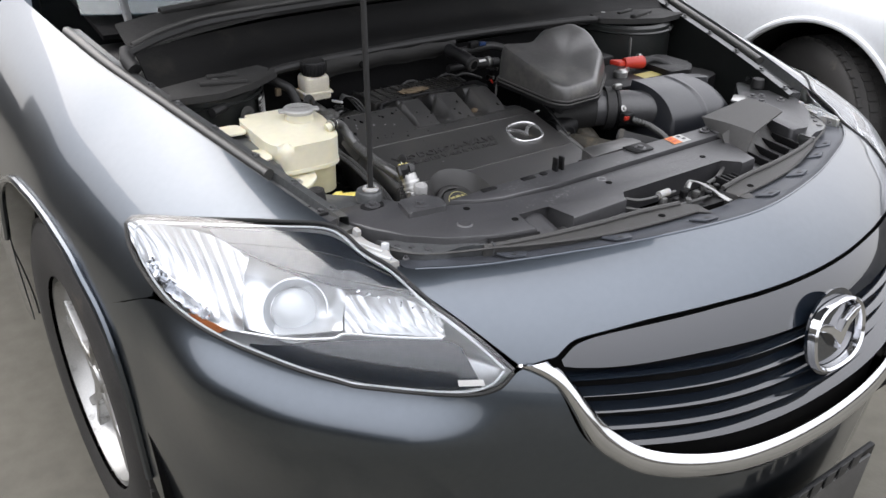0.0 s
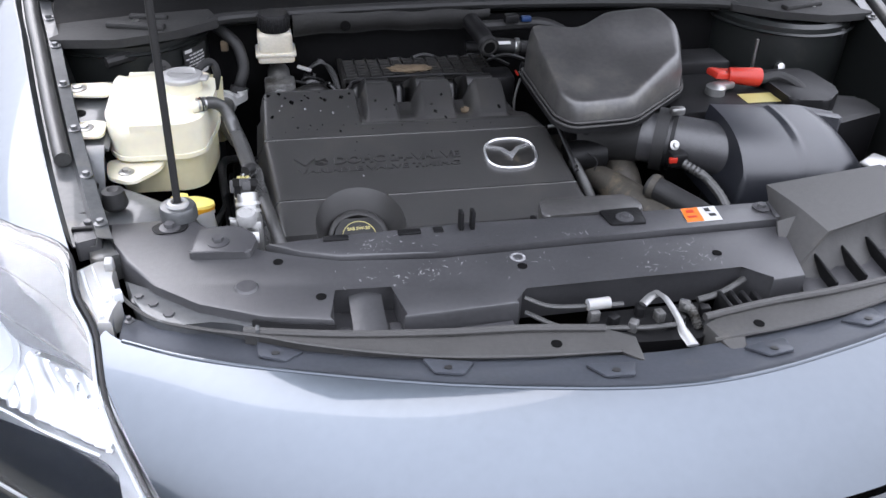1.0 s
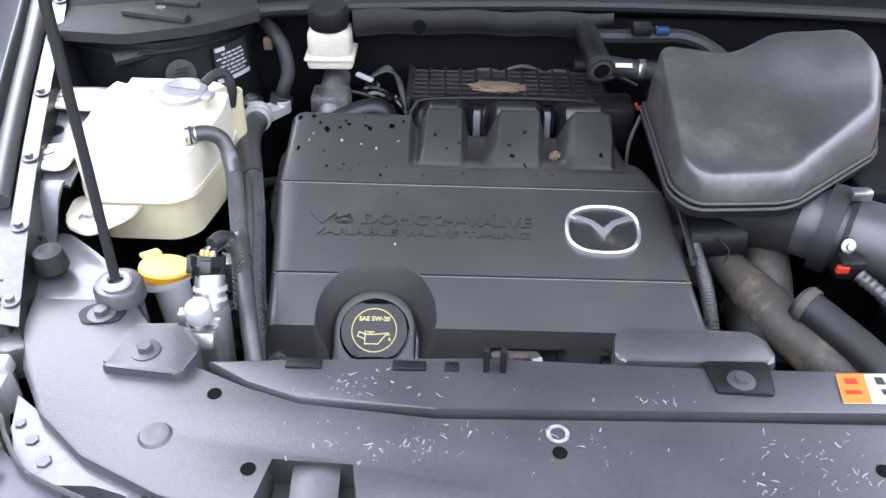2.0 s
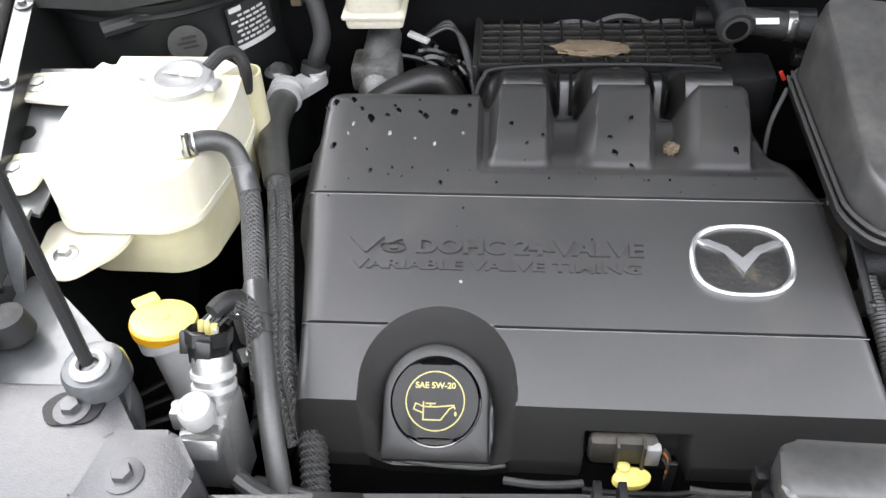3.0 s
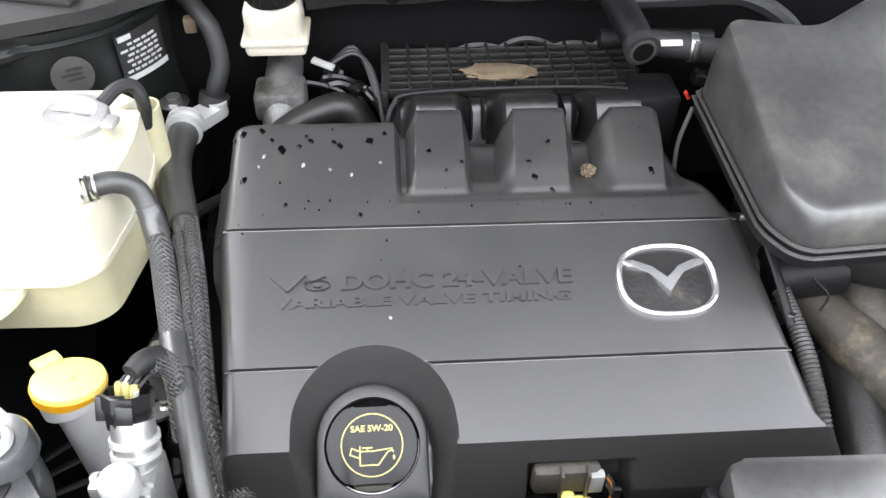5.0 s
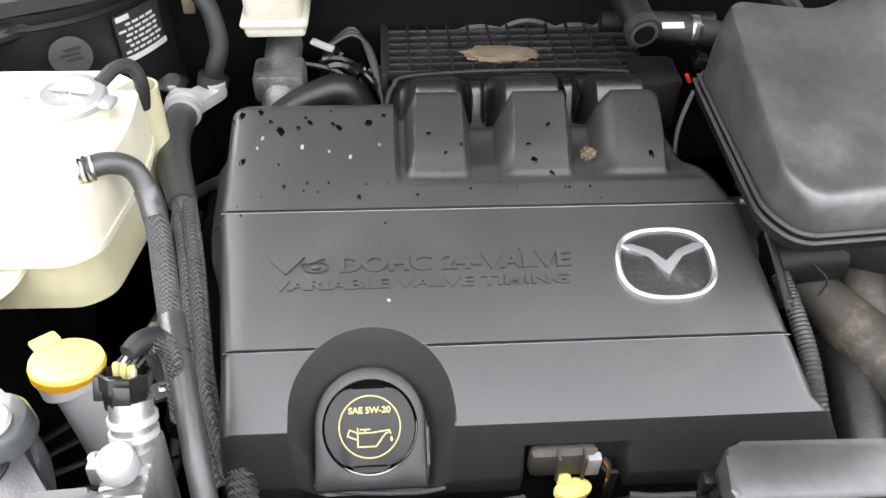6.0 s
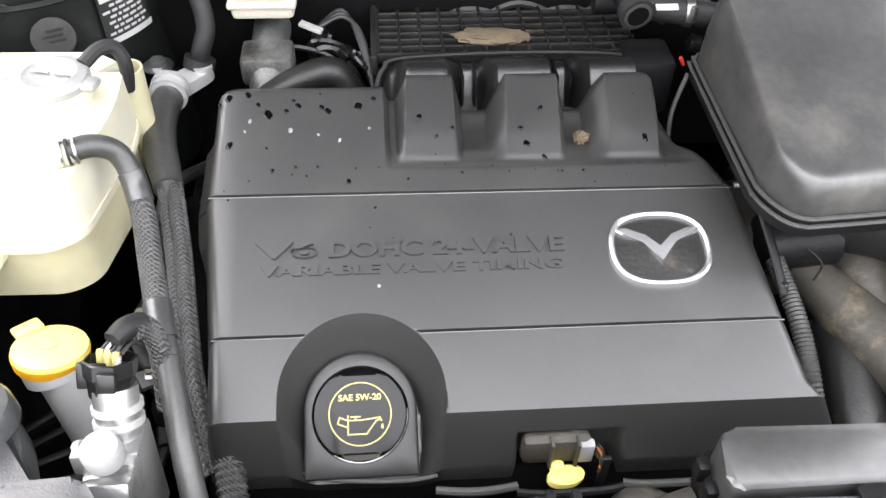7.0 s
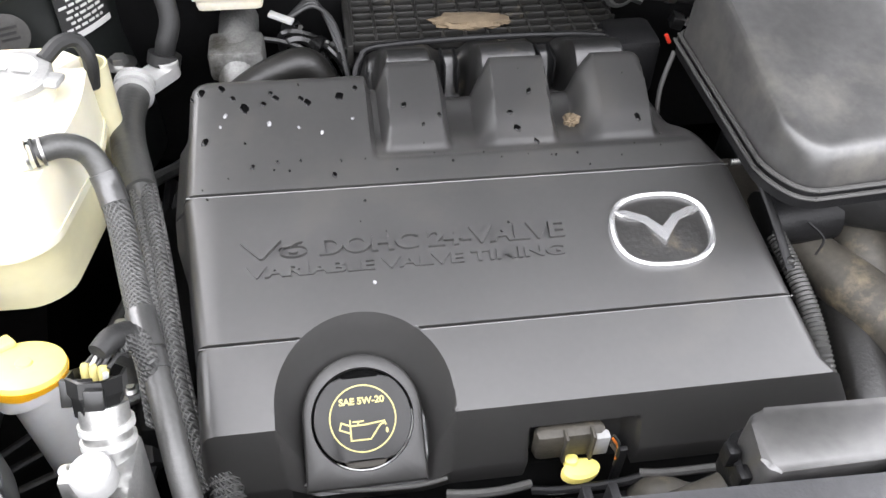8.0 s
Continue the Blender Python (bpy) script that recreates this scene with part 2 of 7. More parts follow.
def join(*bms, weld=False):
    out = bmesh.new()
    for b in bms:
        me = bpy.data.meshes.new("tmp")
        b.to_mesh(me)
        b.free()
        out.from_mesh(me)
        bpy.data.meshes.remove(me)
    seam = [v for v in out.verts if abs(v.co.x) < 1e-6]
    if weld and seam:
        bmesh.ops.remove_doubles(out, verts=seam, dist=1e-5)
        inner = [f for f in out.faces if all(abs(v.co.x) < 1e-5 for v in f.verts)]
        bmesh.ops.delete(out, geom=inner, context="FACES")
    return out


def mirrored(bm):
    bmesh.ops.scale(bm, vec=(-1, 1, 1), verts=bm.verts)
    bmesh.ops.reverse_faces(bm, faces=bm.faces)
    return bm


def rbox(w, d, h, bevel=0.004, seg=2):
    """A box with rounded edges, centred on its base."""
    bm = bmesh.new()
    bmesh.ops.create_cube(bm, size=1)
    bmesh.ops.scale(bm, vec=(w, d, h), verts=bm.verts)
    bmesh.ops.translate(bm, vec=(0, 0, h / 2), verts=bm.verts)
    if bevel:
        bmesh.ops.bevel(bm, geom=bm.edges[:], offset=bevel, segments=seg, profile=0.5, affect="EDGES")
    return bm


def rounded(pts, r=0.01, seg=5):
    """A closed outline with its corners rounded."""
    out, n = [], len(pts)
    for i in range(n):
        p, a, b = Vector(pts[i]), Vector(pts[i - 1]), Vector(pts[(i + 1) % n])
        da, db = (a - p), (b - p)
        k = min(r, da.length * 0.45, db.length * 0.45)
        s, e = p + da.normalized() * k, p + db.normalized() * k
        for j in range(seg + 1):
            t = j / seg
            out.append(s * (1 - t) ** 2 + p * 2 * t * (1 - t) + e * t * t)
    return out


def prism(pts, z0, z1, bevel=0.003, r=0.0, seg=2, top=None):
    """An outline in plan, extruded; top(x, y) may give the height of its upper face."""
    o = rounded(pts, r) if r else [Vector(p) for p in pts]
    area = sum(a.x * b.y - b.x * a.y for a, b in zip(o, o[1:] + o[:1]))
    if area < 0:
        o.reverse()
    bm = bmesh.new()
    lo = [bm.verts.new((p.x, p.y, z0)) for p in o]
    hi = [bm.verts.new((p.x, p.y, top(p.x, p.y) if top else z1)) for p in o]
    bm.faces.new(lo[::-1])
    up = bm.faces.new(hi)
    for i in range(len(o)):
        j = (i + 1) % len(o)
        bm.faces.new((lo[i], lo[j], hi[j], hi[i]))
    if bevel:
        bmesh.ops.bevel(bm, geom=list(up.edges), offset=bevel, segments=seg, profile=0.5, affect="EDGES")
    return bm


def spline(pts, n):
    """n + 1 places along a smooth line through pts."""
    P = [Vector(p) for p in pts]
    out, m = [], len(P) - 1
    for k in range(n + 1):
        s = k / n * m
        i = min(int(s), m - 1)
        t = s - i
        a = P[i - 1] if i else 2 * P[0] - P[1]
        d = P[i + 2] if i + 2 <= m else 2 * P[m] - P[m - 1]
        b, c = P[i], P[i + 1]
        out.append(0.5 * (2 * b + (c - a) * t + (2 * a - 5 * b + 4 * c - d) * t * t + (3 * b - a - 3 * c + d) * t ** 3))
    return out


def tube(pts, r, n=24, seg=12, caps=True, ridge=0.0, flat=1.0):
    """A pipe along a smooth line; r a number or r(t); ridge: height of its rings."""
    P = spline(pts, n)
    bm = bmesh.new()
    rings, up = [], Vector((0.13, 0.21, 0.97))
    for i, p in enumerate(P):
        d = (P[min(i + 1, n)] - P[max(i - 1, 0)]).normalized()
        side = d.cross(up).normalized()
        up = side.cross(d).normalized()
        q = r(i / n) if callable(r) else r
        if ridge and i % 2:
            q -= ridge
        rings.append([bm.verts.new(p + q * (math.cos(a) * side + flat * math.sin(a) * up)) for a in (2 * math.pi * k / seg for k in range(seg))])
    for a, b in zip(rings, rings[1:]):
        for k in range(seg):
            j = (k + 1) % seg
            bm.faces.new((a[k], b[k], b[j], a[j]))
    if caps:
        bm.faces.new(rings[0])
        bm.faces.new(rings[-1][::-1])
    bmesh.ops.recalc_face_normals(bm, faces=bm.faces)
    return bm


def lathe(profile, seg=32):
    """A turned shape about z from (radius, height) pairs."""
    bm = bmesh.new()
    rings = [[bm.verts.new((r * math.cos(2 * math.pi * k / seg), r * math.sin(2 * math.pi * k / seg), z)) for k in range(seg)] if r > 1e-6 else [bm.verts.new((0, 0, z))] for r, z in profile]
    for a, b in zip(rings, rings[1:]):
        for k in range(seg):
            j = (k + 1) % seg
            q = [a[k % len(a)], a[j % len(a)], b[j % len(b)], b[k % len(b)]]
            q = list(dict.fromkeys(q))
            if len(q) > 2:
                bm.faces.new(q)
    bmesh.ops.remove_doubles(bm, verts=bm.verts, dist=1e-6)
    bmesh.ops.recalc_face_normals(bm, faces=bm.faces)
    return bm


def sheet(fn, nu, nv, thick=0.0):
    """A grid over fn(u, v), with u and v from 0 to 1, given thickness along its normals."""
    bm = bmesh.new()
    g = [[bm.verts.new(fn(i / nu, j / nv)) for j in range(nv + 1)] for i in range(nu + 1)]
    for i in range(nu):
        for j in range(nv):
            bm.faces.new((g[i][j], g[i + 1][j], g[i + 1][j + 1], g[i][j + 1]))
    bmesh.ops.remove_doubles(bm, verts=bm.verts, dist=1e-5)
    bm.normal_update()
    if thick:
        front, rim = bm.faces[:], [e for e in bm.edges if len(e.link_faces) == 1]
        rim = [(e.verts[0], e.verts[1]) if e.link_loops[0].vert == e.verts[0] else (e.verts[1], e.verts[0]) for e in rim]
        back = {v: bm.verts.new(v.co - v.normal * thick) for v in bm.verts[:]}
        for f in front:
            bm.faces.new([back[v] for v in reversed(f.verts)])
        for a, b in rim:
            if abs(a.co.x) < 1e-6 and abs(b.co.x) < 1e-6:
                continue
            bm.faces.new((b, a, back[a], back[b]))
    return bm


def bolt(x, y, z, r=0.008, h=0.006, rx=0, ry=0):
    """A hexagon head on a round flange."""
    head = lathe([(0, h), (r * 0.62, h), (r * 0.68, h * 0.85), (r * 0.68, 0.001), (0, 0.001)], 6)
    return shift(join(lathe([(r * 1.25, 0), (r * 1.25, 0.0012), (r * 0.7, 0.0022), (0, 0.0022)], 20), head), x, y, z, rx, ry)


def text_mesh(words, size, depth=0.0004, width=None, bold=0.0):
    cu = bpy.data.curves.new("words", "FONT")
    cu.body, cu.size, cu.extrude, cu.align_x, cu.align_y, cu.offset = words, size, depth, "CENTER", "CENTER", bold
    ob = bpy.data.objects.new("words", cu)
    scene.collection.objects.link(ob)
    dg = bpy.context.evaluated_depsgraph_get()
    me = bpy.data.meshes.new_from_object(ob.evaluated_get(dg))
    bpy.data.objects.remove(ob)
    bm = bmesh.new()
    bm.from_mesh(me)
    bpy.data.meshes.remove(me)
    if width:
        xs = [v.co.x for v in bm.verts]
        bmesh.ops.scale(bm, vec=(width / (max(xs) - min(xs)), 1, 1), verts=bm.verts)
    return bm


def smooth(a, b, x):
    t = min(1, max(0, (x - a) / (b - a)))
    return t * t * (3 - 2 * t)


# ---- ground ----
bm = bmesh.new()
bmesh.ops.create_grid(bm, x_segments=40, y_segments=40, size=300)
ground = single("ground", shift(bm, 0, 0, GROUND), CONCRETE, "worn tan-grey concrete yard with damp stains", "ground", kind="structure")

# unseen walls added to close the yard; the tall west one darkens fender reflections
WALL = material("added_wall", (0.10, 0.095, 0.085), 0.9, 0, 0.3, 1.5, bump=0.3, bump_scale=40, dirt=(0.06, 0.056, 0.05), dirt_at=0.55, dirt_scale=1.2)
for nm, w_, d_, x_, y_, h_ in (("wall_south", 15.4, 0.2, 1.5, -8.1, 1.6), ("wall_west", 0.2, 20.0, -6.1, 2.0, 3.2), ("wall_east", 0.2, 20.0, 9.1, 2.0, 1.7), ("wall_north", 15.4, 0.2, 1.5, 12.1, 1.7)):
    single(nm, shift(rbox(w_, d_, h_, 0.01), x_, y_, GROUND), WALL, "plain unseen concrete wall, added to close the yard and shape reflections", "wall", kind="structure")

# ---- the car's skin: stations round the nose and along the fender ----
INNER = [(0, .748, 1.005), (.2, .782, 1.0), (.38, .842, .992), (.50, .895, .986), (.572, .95, .986), (.613, 1.052, 1.018), (.668, 1.25, 1.061), (.727, 1.5, 1.106), (.772, 1.72, 1.140), (.815, 2.2, 1.19)]
OUTER = [(0, .555, .70), (.22, .575, .71), (.42, .655, .73), (.56, .75, .75), (.70, .86, .77), (.80, .97, .79), (.88, 1.17, .81), (.93, 1.48, .83), (.945, 1.72, .85), (.96, 2.3, .87)]
CROWN = [.955, .955, .95, .945, .95, .968, .985, 1.008, 1.035, 1.06]


def along(K, s):
    n = len(K) - 1
    s = min(max(s, 0), 1) * n
    i = min(int(s), n - 1)
    t = s - i
    b, c = Vector(K[i]), Vector(K[i + 1])
    a = Vector(K[i - 1]) if i else Vector((-c.x, c.y, c.z))
    d = Vector(K[i + 2]) if i + 2 <= n else 2 * c - b
    return 0.5 * (2 * b + (c - a) * t + (2 * a - 5 * b + 4 * c - d) * t * t + (3 * b - a - 3 * c + d) * t ** 3)


def skin(s, v):
    """The outside of the body: s from the nose's middle to the windscreen, v from the sill (-1) by the belt (0) to the bonnet gap (1)."""
    i, o = along(INNER, s), along(OUTER, s)
    cz = along([(0, 0, c) for c in CROWN], s).z
    if v >= 0:
        return o * (1 - v) ** 2 + Vector((o.x, o.y, cz)) * 2 * v * (1 - v) + i * v * v
    return Vector((o.x - 0.03 * v * v, o.y + 0.05 * v * v, o.z + (o.z - 0.25) * v))


def off_skin(s, v, d):
    """A place d outside the skin."""
    e = 0.004
    a = skin(min(s + e, 1), v) - skin(max(s - e, 0), v)
    b = skin(s, min(v + e, 1)) - skin(s, max(v - e, -1))
    n = a.cross(b)
    if n.length < 1e-9:
        return skin(s, v)
    n.normalize()
    if n.dot(Vector((0.6, -0.8, 0.6))) < 0:
        n = -n
    p = skin(s, v) + n * d
    if s == 0:
        p.x = 0
    return p


def ruled(low, high, nu, nv, d=0.0, thick=0.003):
    """A panel between two lines (s, v) on the skin, d outside it."""
    lo, hi = spline([(*p, 0) for p in low], nu), spline([(*p, 0) for p in high], nu)

    def fn(u, w):
        i = round(u * nu)
        p = lo[i].lerp(hi[i], w)
        return off_skin(min(max(p.x, 0), 1), min(max(p.y, -1), 1), d(u, w) if callable(d) else d)
    return sheet(fn, nu, nv, thick)


def both(name, make, mat, parent, label="", angle=0.6):
    """The same part on the car's two sides."""
    return [part(name, mirrored(make()), mat, parent, label, angle), part(name, make(), mat, parent, label, angle)]


car = thing("car", (0, 1.7, GROUND), "dark blue-grey metallic SUV with its bonnet held open by a rod", "car")

# nose of the bumper cover between the bonnet gap and the grille, and the corners below the headlights
NOSE_LO = [(0, .652), (.06, .652), (.111, .652), (.16, .64), (.20, .612), (.23, .585), (.245, .54), (.252, .515), (.265, .50), (.287, .468)]
NOSE_HI = [(0, 1), (.06, 1), (.111, 1), (.184, 1), (.26, 1), (.34, 1), (.40, 1), (.436, .985), (.366, .783), (.288, .472)]
LOW_HI = [(0, -.07), (.06, -.06), (.122, -.035), (.176, 0), (.231, .15), (.257, .385), (.285, .46), (.315, .358), (.352, .318), (.432, .311), (.519, .324), (.598, .315), (.66, .314), (.695, .180), (.725, .034)]
LOW_LO = [(0, -.95), (.06, -.95), (.12, -.95), (.176, -.95), (.22, -.95), (.25, -.95), (.28, -.95), (.31, -.95), (.35, -.95), (.43, -.95), (.52, -.95), (.60, -.95), (.655, -.95), (.685, -.9), (.703, -.6)]


LOW_A, LOW_B = spline([(*p, 0) for p in LOW_LO], 90), spline([(*p, 0) for p in LOW_HI], 90)


def brow_of_bumper(u, w):
    """A fuller shoulder below the headlight."""
    p = LOW_A[round(u * 90)].lerp(LOW_B[round(u * 90)], w)
    return 0.030 * smooth(-0.35, 0.08, p.y) * (1 - smooth(0.10, 0.315, p.y)) * smooth(0.29, 0.40, p.x) * (1 - smooth(0.58, 0.68, p.x))


def bumper_half():
    return join(ruled(NOSE_LO, NOSE_HI, 70, 24), ruled(LOW_LO, LOW_HI, 90, 60, brow_of_bumper))


bumper = part("bumper_cover", join(mirrored(bumper_half()), bumper_half(), weld=True), PAINT, car, "dark blue-grey painted bumper cover")


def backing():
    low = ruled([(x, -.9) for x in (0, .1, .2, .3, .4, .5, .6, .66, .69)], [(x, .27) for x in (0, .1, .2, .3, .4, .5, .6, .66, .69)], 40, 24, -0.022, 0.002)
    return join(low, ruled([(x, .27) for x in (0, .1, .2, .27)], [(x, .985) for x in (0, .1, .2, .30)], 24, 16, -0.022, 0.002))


# near-black sheet standing in for the shade behind the panel gaps
part("gap_shade", join(mirrored(backing()), backing()), DARK, car)

# fenders
FEN_TOP = [(.556, .998), (.60, .89), (.641, .776), (.676, .675), (.703, .582), (.7125, .525)]
FEN_GAP_LO, FEN_GAP_HI = [(.667, .316), (.685, .235), (.70, .16), (.7125, .095)], [(.667, .362), (.685, .402), (.701, .445), (.7125, .51)]
FEN_ARCH = [(.7125, .095), (.729, .028), (.742, .11), (.758, .168), (.785, .208), (.814, .223), (.86, .21), (.90, .15), (.93, -.05), (.955, -.35), (.965, -.8), (.99, -.9)]


def fender_half():
    return join(ruled(FEN_TOP, [(a, 1.0) for a, b in FEN_TOP], 50, 28), ruled(FEN_GAP_LO, FEN_GAP_HI, 16, 16), ruled(FEN_ARCH, [(a, 1.0) for a, b in FEN_ARCH], 90, 34))


both("fender", fender_half, PAINT, car)


def arch_lip():
    P = [skin(s, v) + Vector((0.004, 0, 0)) for s, v in [(.703, -.6), (.705, -.23), (.718, -.02), (.742, .11), (.758, .168), (.785, .208), (.814, .223), (.86, .21), (.90, .15), (.93, -.05), (.955, -.35)]]
    return tube(P, 0.008, 60, 8)


both("arch_lip", arch_lip, PAINT, car)


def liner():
    """The hollow over a wheel, its shade put into a near-black colour."""
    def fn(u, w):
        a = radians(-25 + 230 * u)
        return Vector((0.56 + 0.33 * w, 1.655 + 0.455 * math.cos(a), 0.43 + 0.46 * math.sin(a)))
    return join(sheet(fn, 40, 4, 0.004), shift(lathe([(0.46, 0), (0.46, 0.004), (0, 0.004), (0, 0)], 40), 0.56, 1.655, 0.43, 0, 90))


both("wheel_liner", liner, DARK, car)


# grille
def gloss_half():
    return ruled([(0, .452), (.06, .46), (.125, .468), (.194, .454), (.23, .46), (.246, .47)], [(0, .632), (.06, .632), (.111, .632), (.184, .606), (.226, .57), (.247, .50)], 50, 12, -0.002)


grille = part("grille_surround", join(mirrored(gloss_half()), gloss_half(), weld=True), GLOSS, car, "gloss black panel above the grille bars")
CH_OUT = [(.293, .47), (.275, .44), (.257, .385), (.243, .27), (.229, .15), (.205, .06), (.176, .0), (.122, -.035), (.06, -.055), (0, -.06)]
CH_IN = [(.262, .495), (.25, .455), (.239, .385), (.228, .30), (.213, .21), (.192, .135), (.165, .09), (.118, .06), (.06, .05), (0, .045)]


def chrome_half():
    return ruled(CH_IN, CH_OUT, 70, 8, lambda u, w: 0.004 + 0.012 * math.sin(math.pi * min(1, max(0, w))) ** 0.6, 0.004)


part("chrome_bar", join(mirrored(chrome_half()), chrome_half(), weld=True), CHROME, grille, "bright chrome U-shaped grille bar", 1.2)
for k in range(5):
    v = 0.405 - 0.072 * k
    reach = (.245, .238, .228, .216, .20)[k]

    def slat_half(v=v, reach=reach):
        def fn(u, w):
            s = reach * u
            tip = off_skin(s, v, -0.006)
            back = off_skin(s, v + 0.03, -0.045)
            if w < 0.5:
                return tip.lerp(back + Vector((0, 0, 0.002)), 1 - 2 * w) + Vector((0, 0, 0.004))
            return tip.lerp(back + Vector((0, 0, -0.008)), 2 * w - 1) + Vector((0, 0, -0.007 * (w > 0.5)))
        return sheet(fn, 40, 6, 0.002)
    part("slat", join(mirrored(slat_half()), slat_half()), GLOSS, grille)


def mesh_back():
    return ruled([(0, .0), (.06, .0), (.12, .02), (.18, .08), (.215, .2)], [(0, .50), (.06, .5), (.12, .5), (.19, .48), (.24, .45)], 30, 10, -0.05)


# dark sheet in place of the shade behind the slats
part("grille_shade", join(mirrored(mesh_back()), mesh_back()), DARK, grille)


def badge(w, h, t, wing=1.0):
    """An oval ring with a spread V inside, as plain shapes."""
    bm = bmesh.new()
    seg, ring = 56, []
    for k in range(seg):
        a = 2 * math.pi * k / seg
        c, s = math.cos(a), math.sin(a)
        e = (abs(c) ** 2.6 + abs(s) ** 2.6) ** (-1 / 2.6)
        row = []
        for f, z in ((1.0, 0), (0.985, t * 0.8), (0.94, t), (0.89, t * 0.75), (0.865, 0)):
            row.append(bm.verts.new((w / 2 * e * c * f, h / 2 * e * s * (1 - (1 - f) * w / h * 0.9), z)))
        ring.append(row)
    for a, b in zip(ring, ring[1:] + ring[:1]):
        for i in range(4):
            bm.faces.new((a[i], b[i], b[i + 1], a[i + 1]))
    v = prism([(-0.45 * w, 0.27 * h), (-0.36 * w, 0.17 * h), (-0.16 * w, 0.10 * h), (0, -0.22 * h), (0.16 * w, 0.10 * h), (0.36 * w, 0.17 * h), (0.45 * w, 0.27 * h), (0.30 * w, 0.27 * h), (0.11 * w, 0.17 * h), (0, -0.02 * h), (-0.11 * w, 0.17 * h), (-0.30 * w, 0.27 * h)], 0, t * 0.85, t * 0.25)
    return join(bm, v)


e_n = (skin(0.0, .50) + skin(0, .34)) / 2
part("badge", shift(badge(0.140, 0.114, 0.014), 0, e_n.y - 0.014, e_n.z - 0.012, 76), CHROME, grille, "chrome oval ring with a V shape", 0.5)
part("badge_back", shift(lathe([(0.07, 0), (0.07, 0.004), (0, 0.006)], 40), 0, e_n.y - 0.008, e_n.z - 0.012, 76), GLOSS, grille)

# number plate, blank
plate = part("number_plate", shift(rbox(0.31, 0.155, 0.006, 0.002), 0, 0.528, 0.50, 92), TRIMGREY, car, "grey number plate with plain bars")
for k in range(6):
    part("bar", shift(rbox(0.028, 0.06, 0.002, 0.0005), -0.10 + 0.04 * k, 0.522, 0.575, 92), INK, plate)
part("plate_bracket", shift(rbox(0.36, 0.19, 0.012, 0.004), 0, 0.542, 0.49, 92), PLASTIC, car, "black plastic plate holder")

# headlights
HL_UP = [(.712, .525), (.706, .575), (.676, .672), (.641, .772), (.60, .885), (.556, .992), (.50, .985), (.44, .97), (.371, .775), (.325, .59), (.296, .455)]
HL_DN = [(.712, .515), (.700, .445), (.675, .376), (.645, .335), (.598, .322), (.519, .331), (.46, .322), (.432, .318), (.352, .325), (.315, .365), (.296, .445)]


def hl_lines(k):
    """The lamp's outline drawn in by k towards its middle."""
    mid = Vector((.50, .55, 0))
    return [tuple(Vector((*p, 0)).lerp(mid, k))[:2] for p in HL_UP], [tuple(Vector((*p, 0)).lerp(mid, k))[:2] for p in HL_DN]


def lens():
    return ruled(HL_DN, HL_UP, 60, 26, lambda u, w: 0.001 + 0.006 * (math.sin(math.pi * min(1, max(0, u))) * math.sin(math.pi * min(1, max(0, w)))) ** 0.4, 0.003)


def housing():
    return ruled(HL_DN, HL_UP, 60, 26, lambda u, w: -0.012 - 0.070 * (math.sin(math.pi * min(1, max(0, u))) * math.sin(math.pi * min(1, max(0, w)))) ** 0.5, 0.002)


def strip_on_lamp(lo, hi, d, thick=0.003, n=30, m=6):
    return ruled(lo, hi, n, m, d, thick)


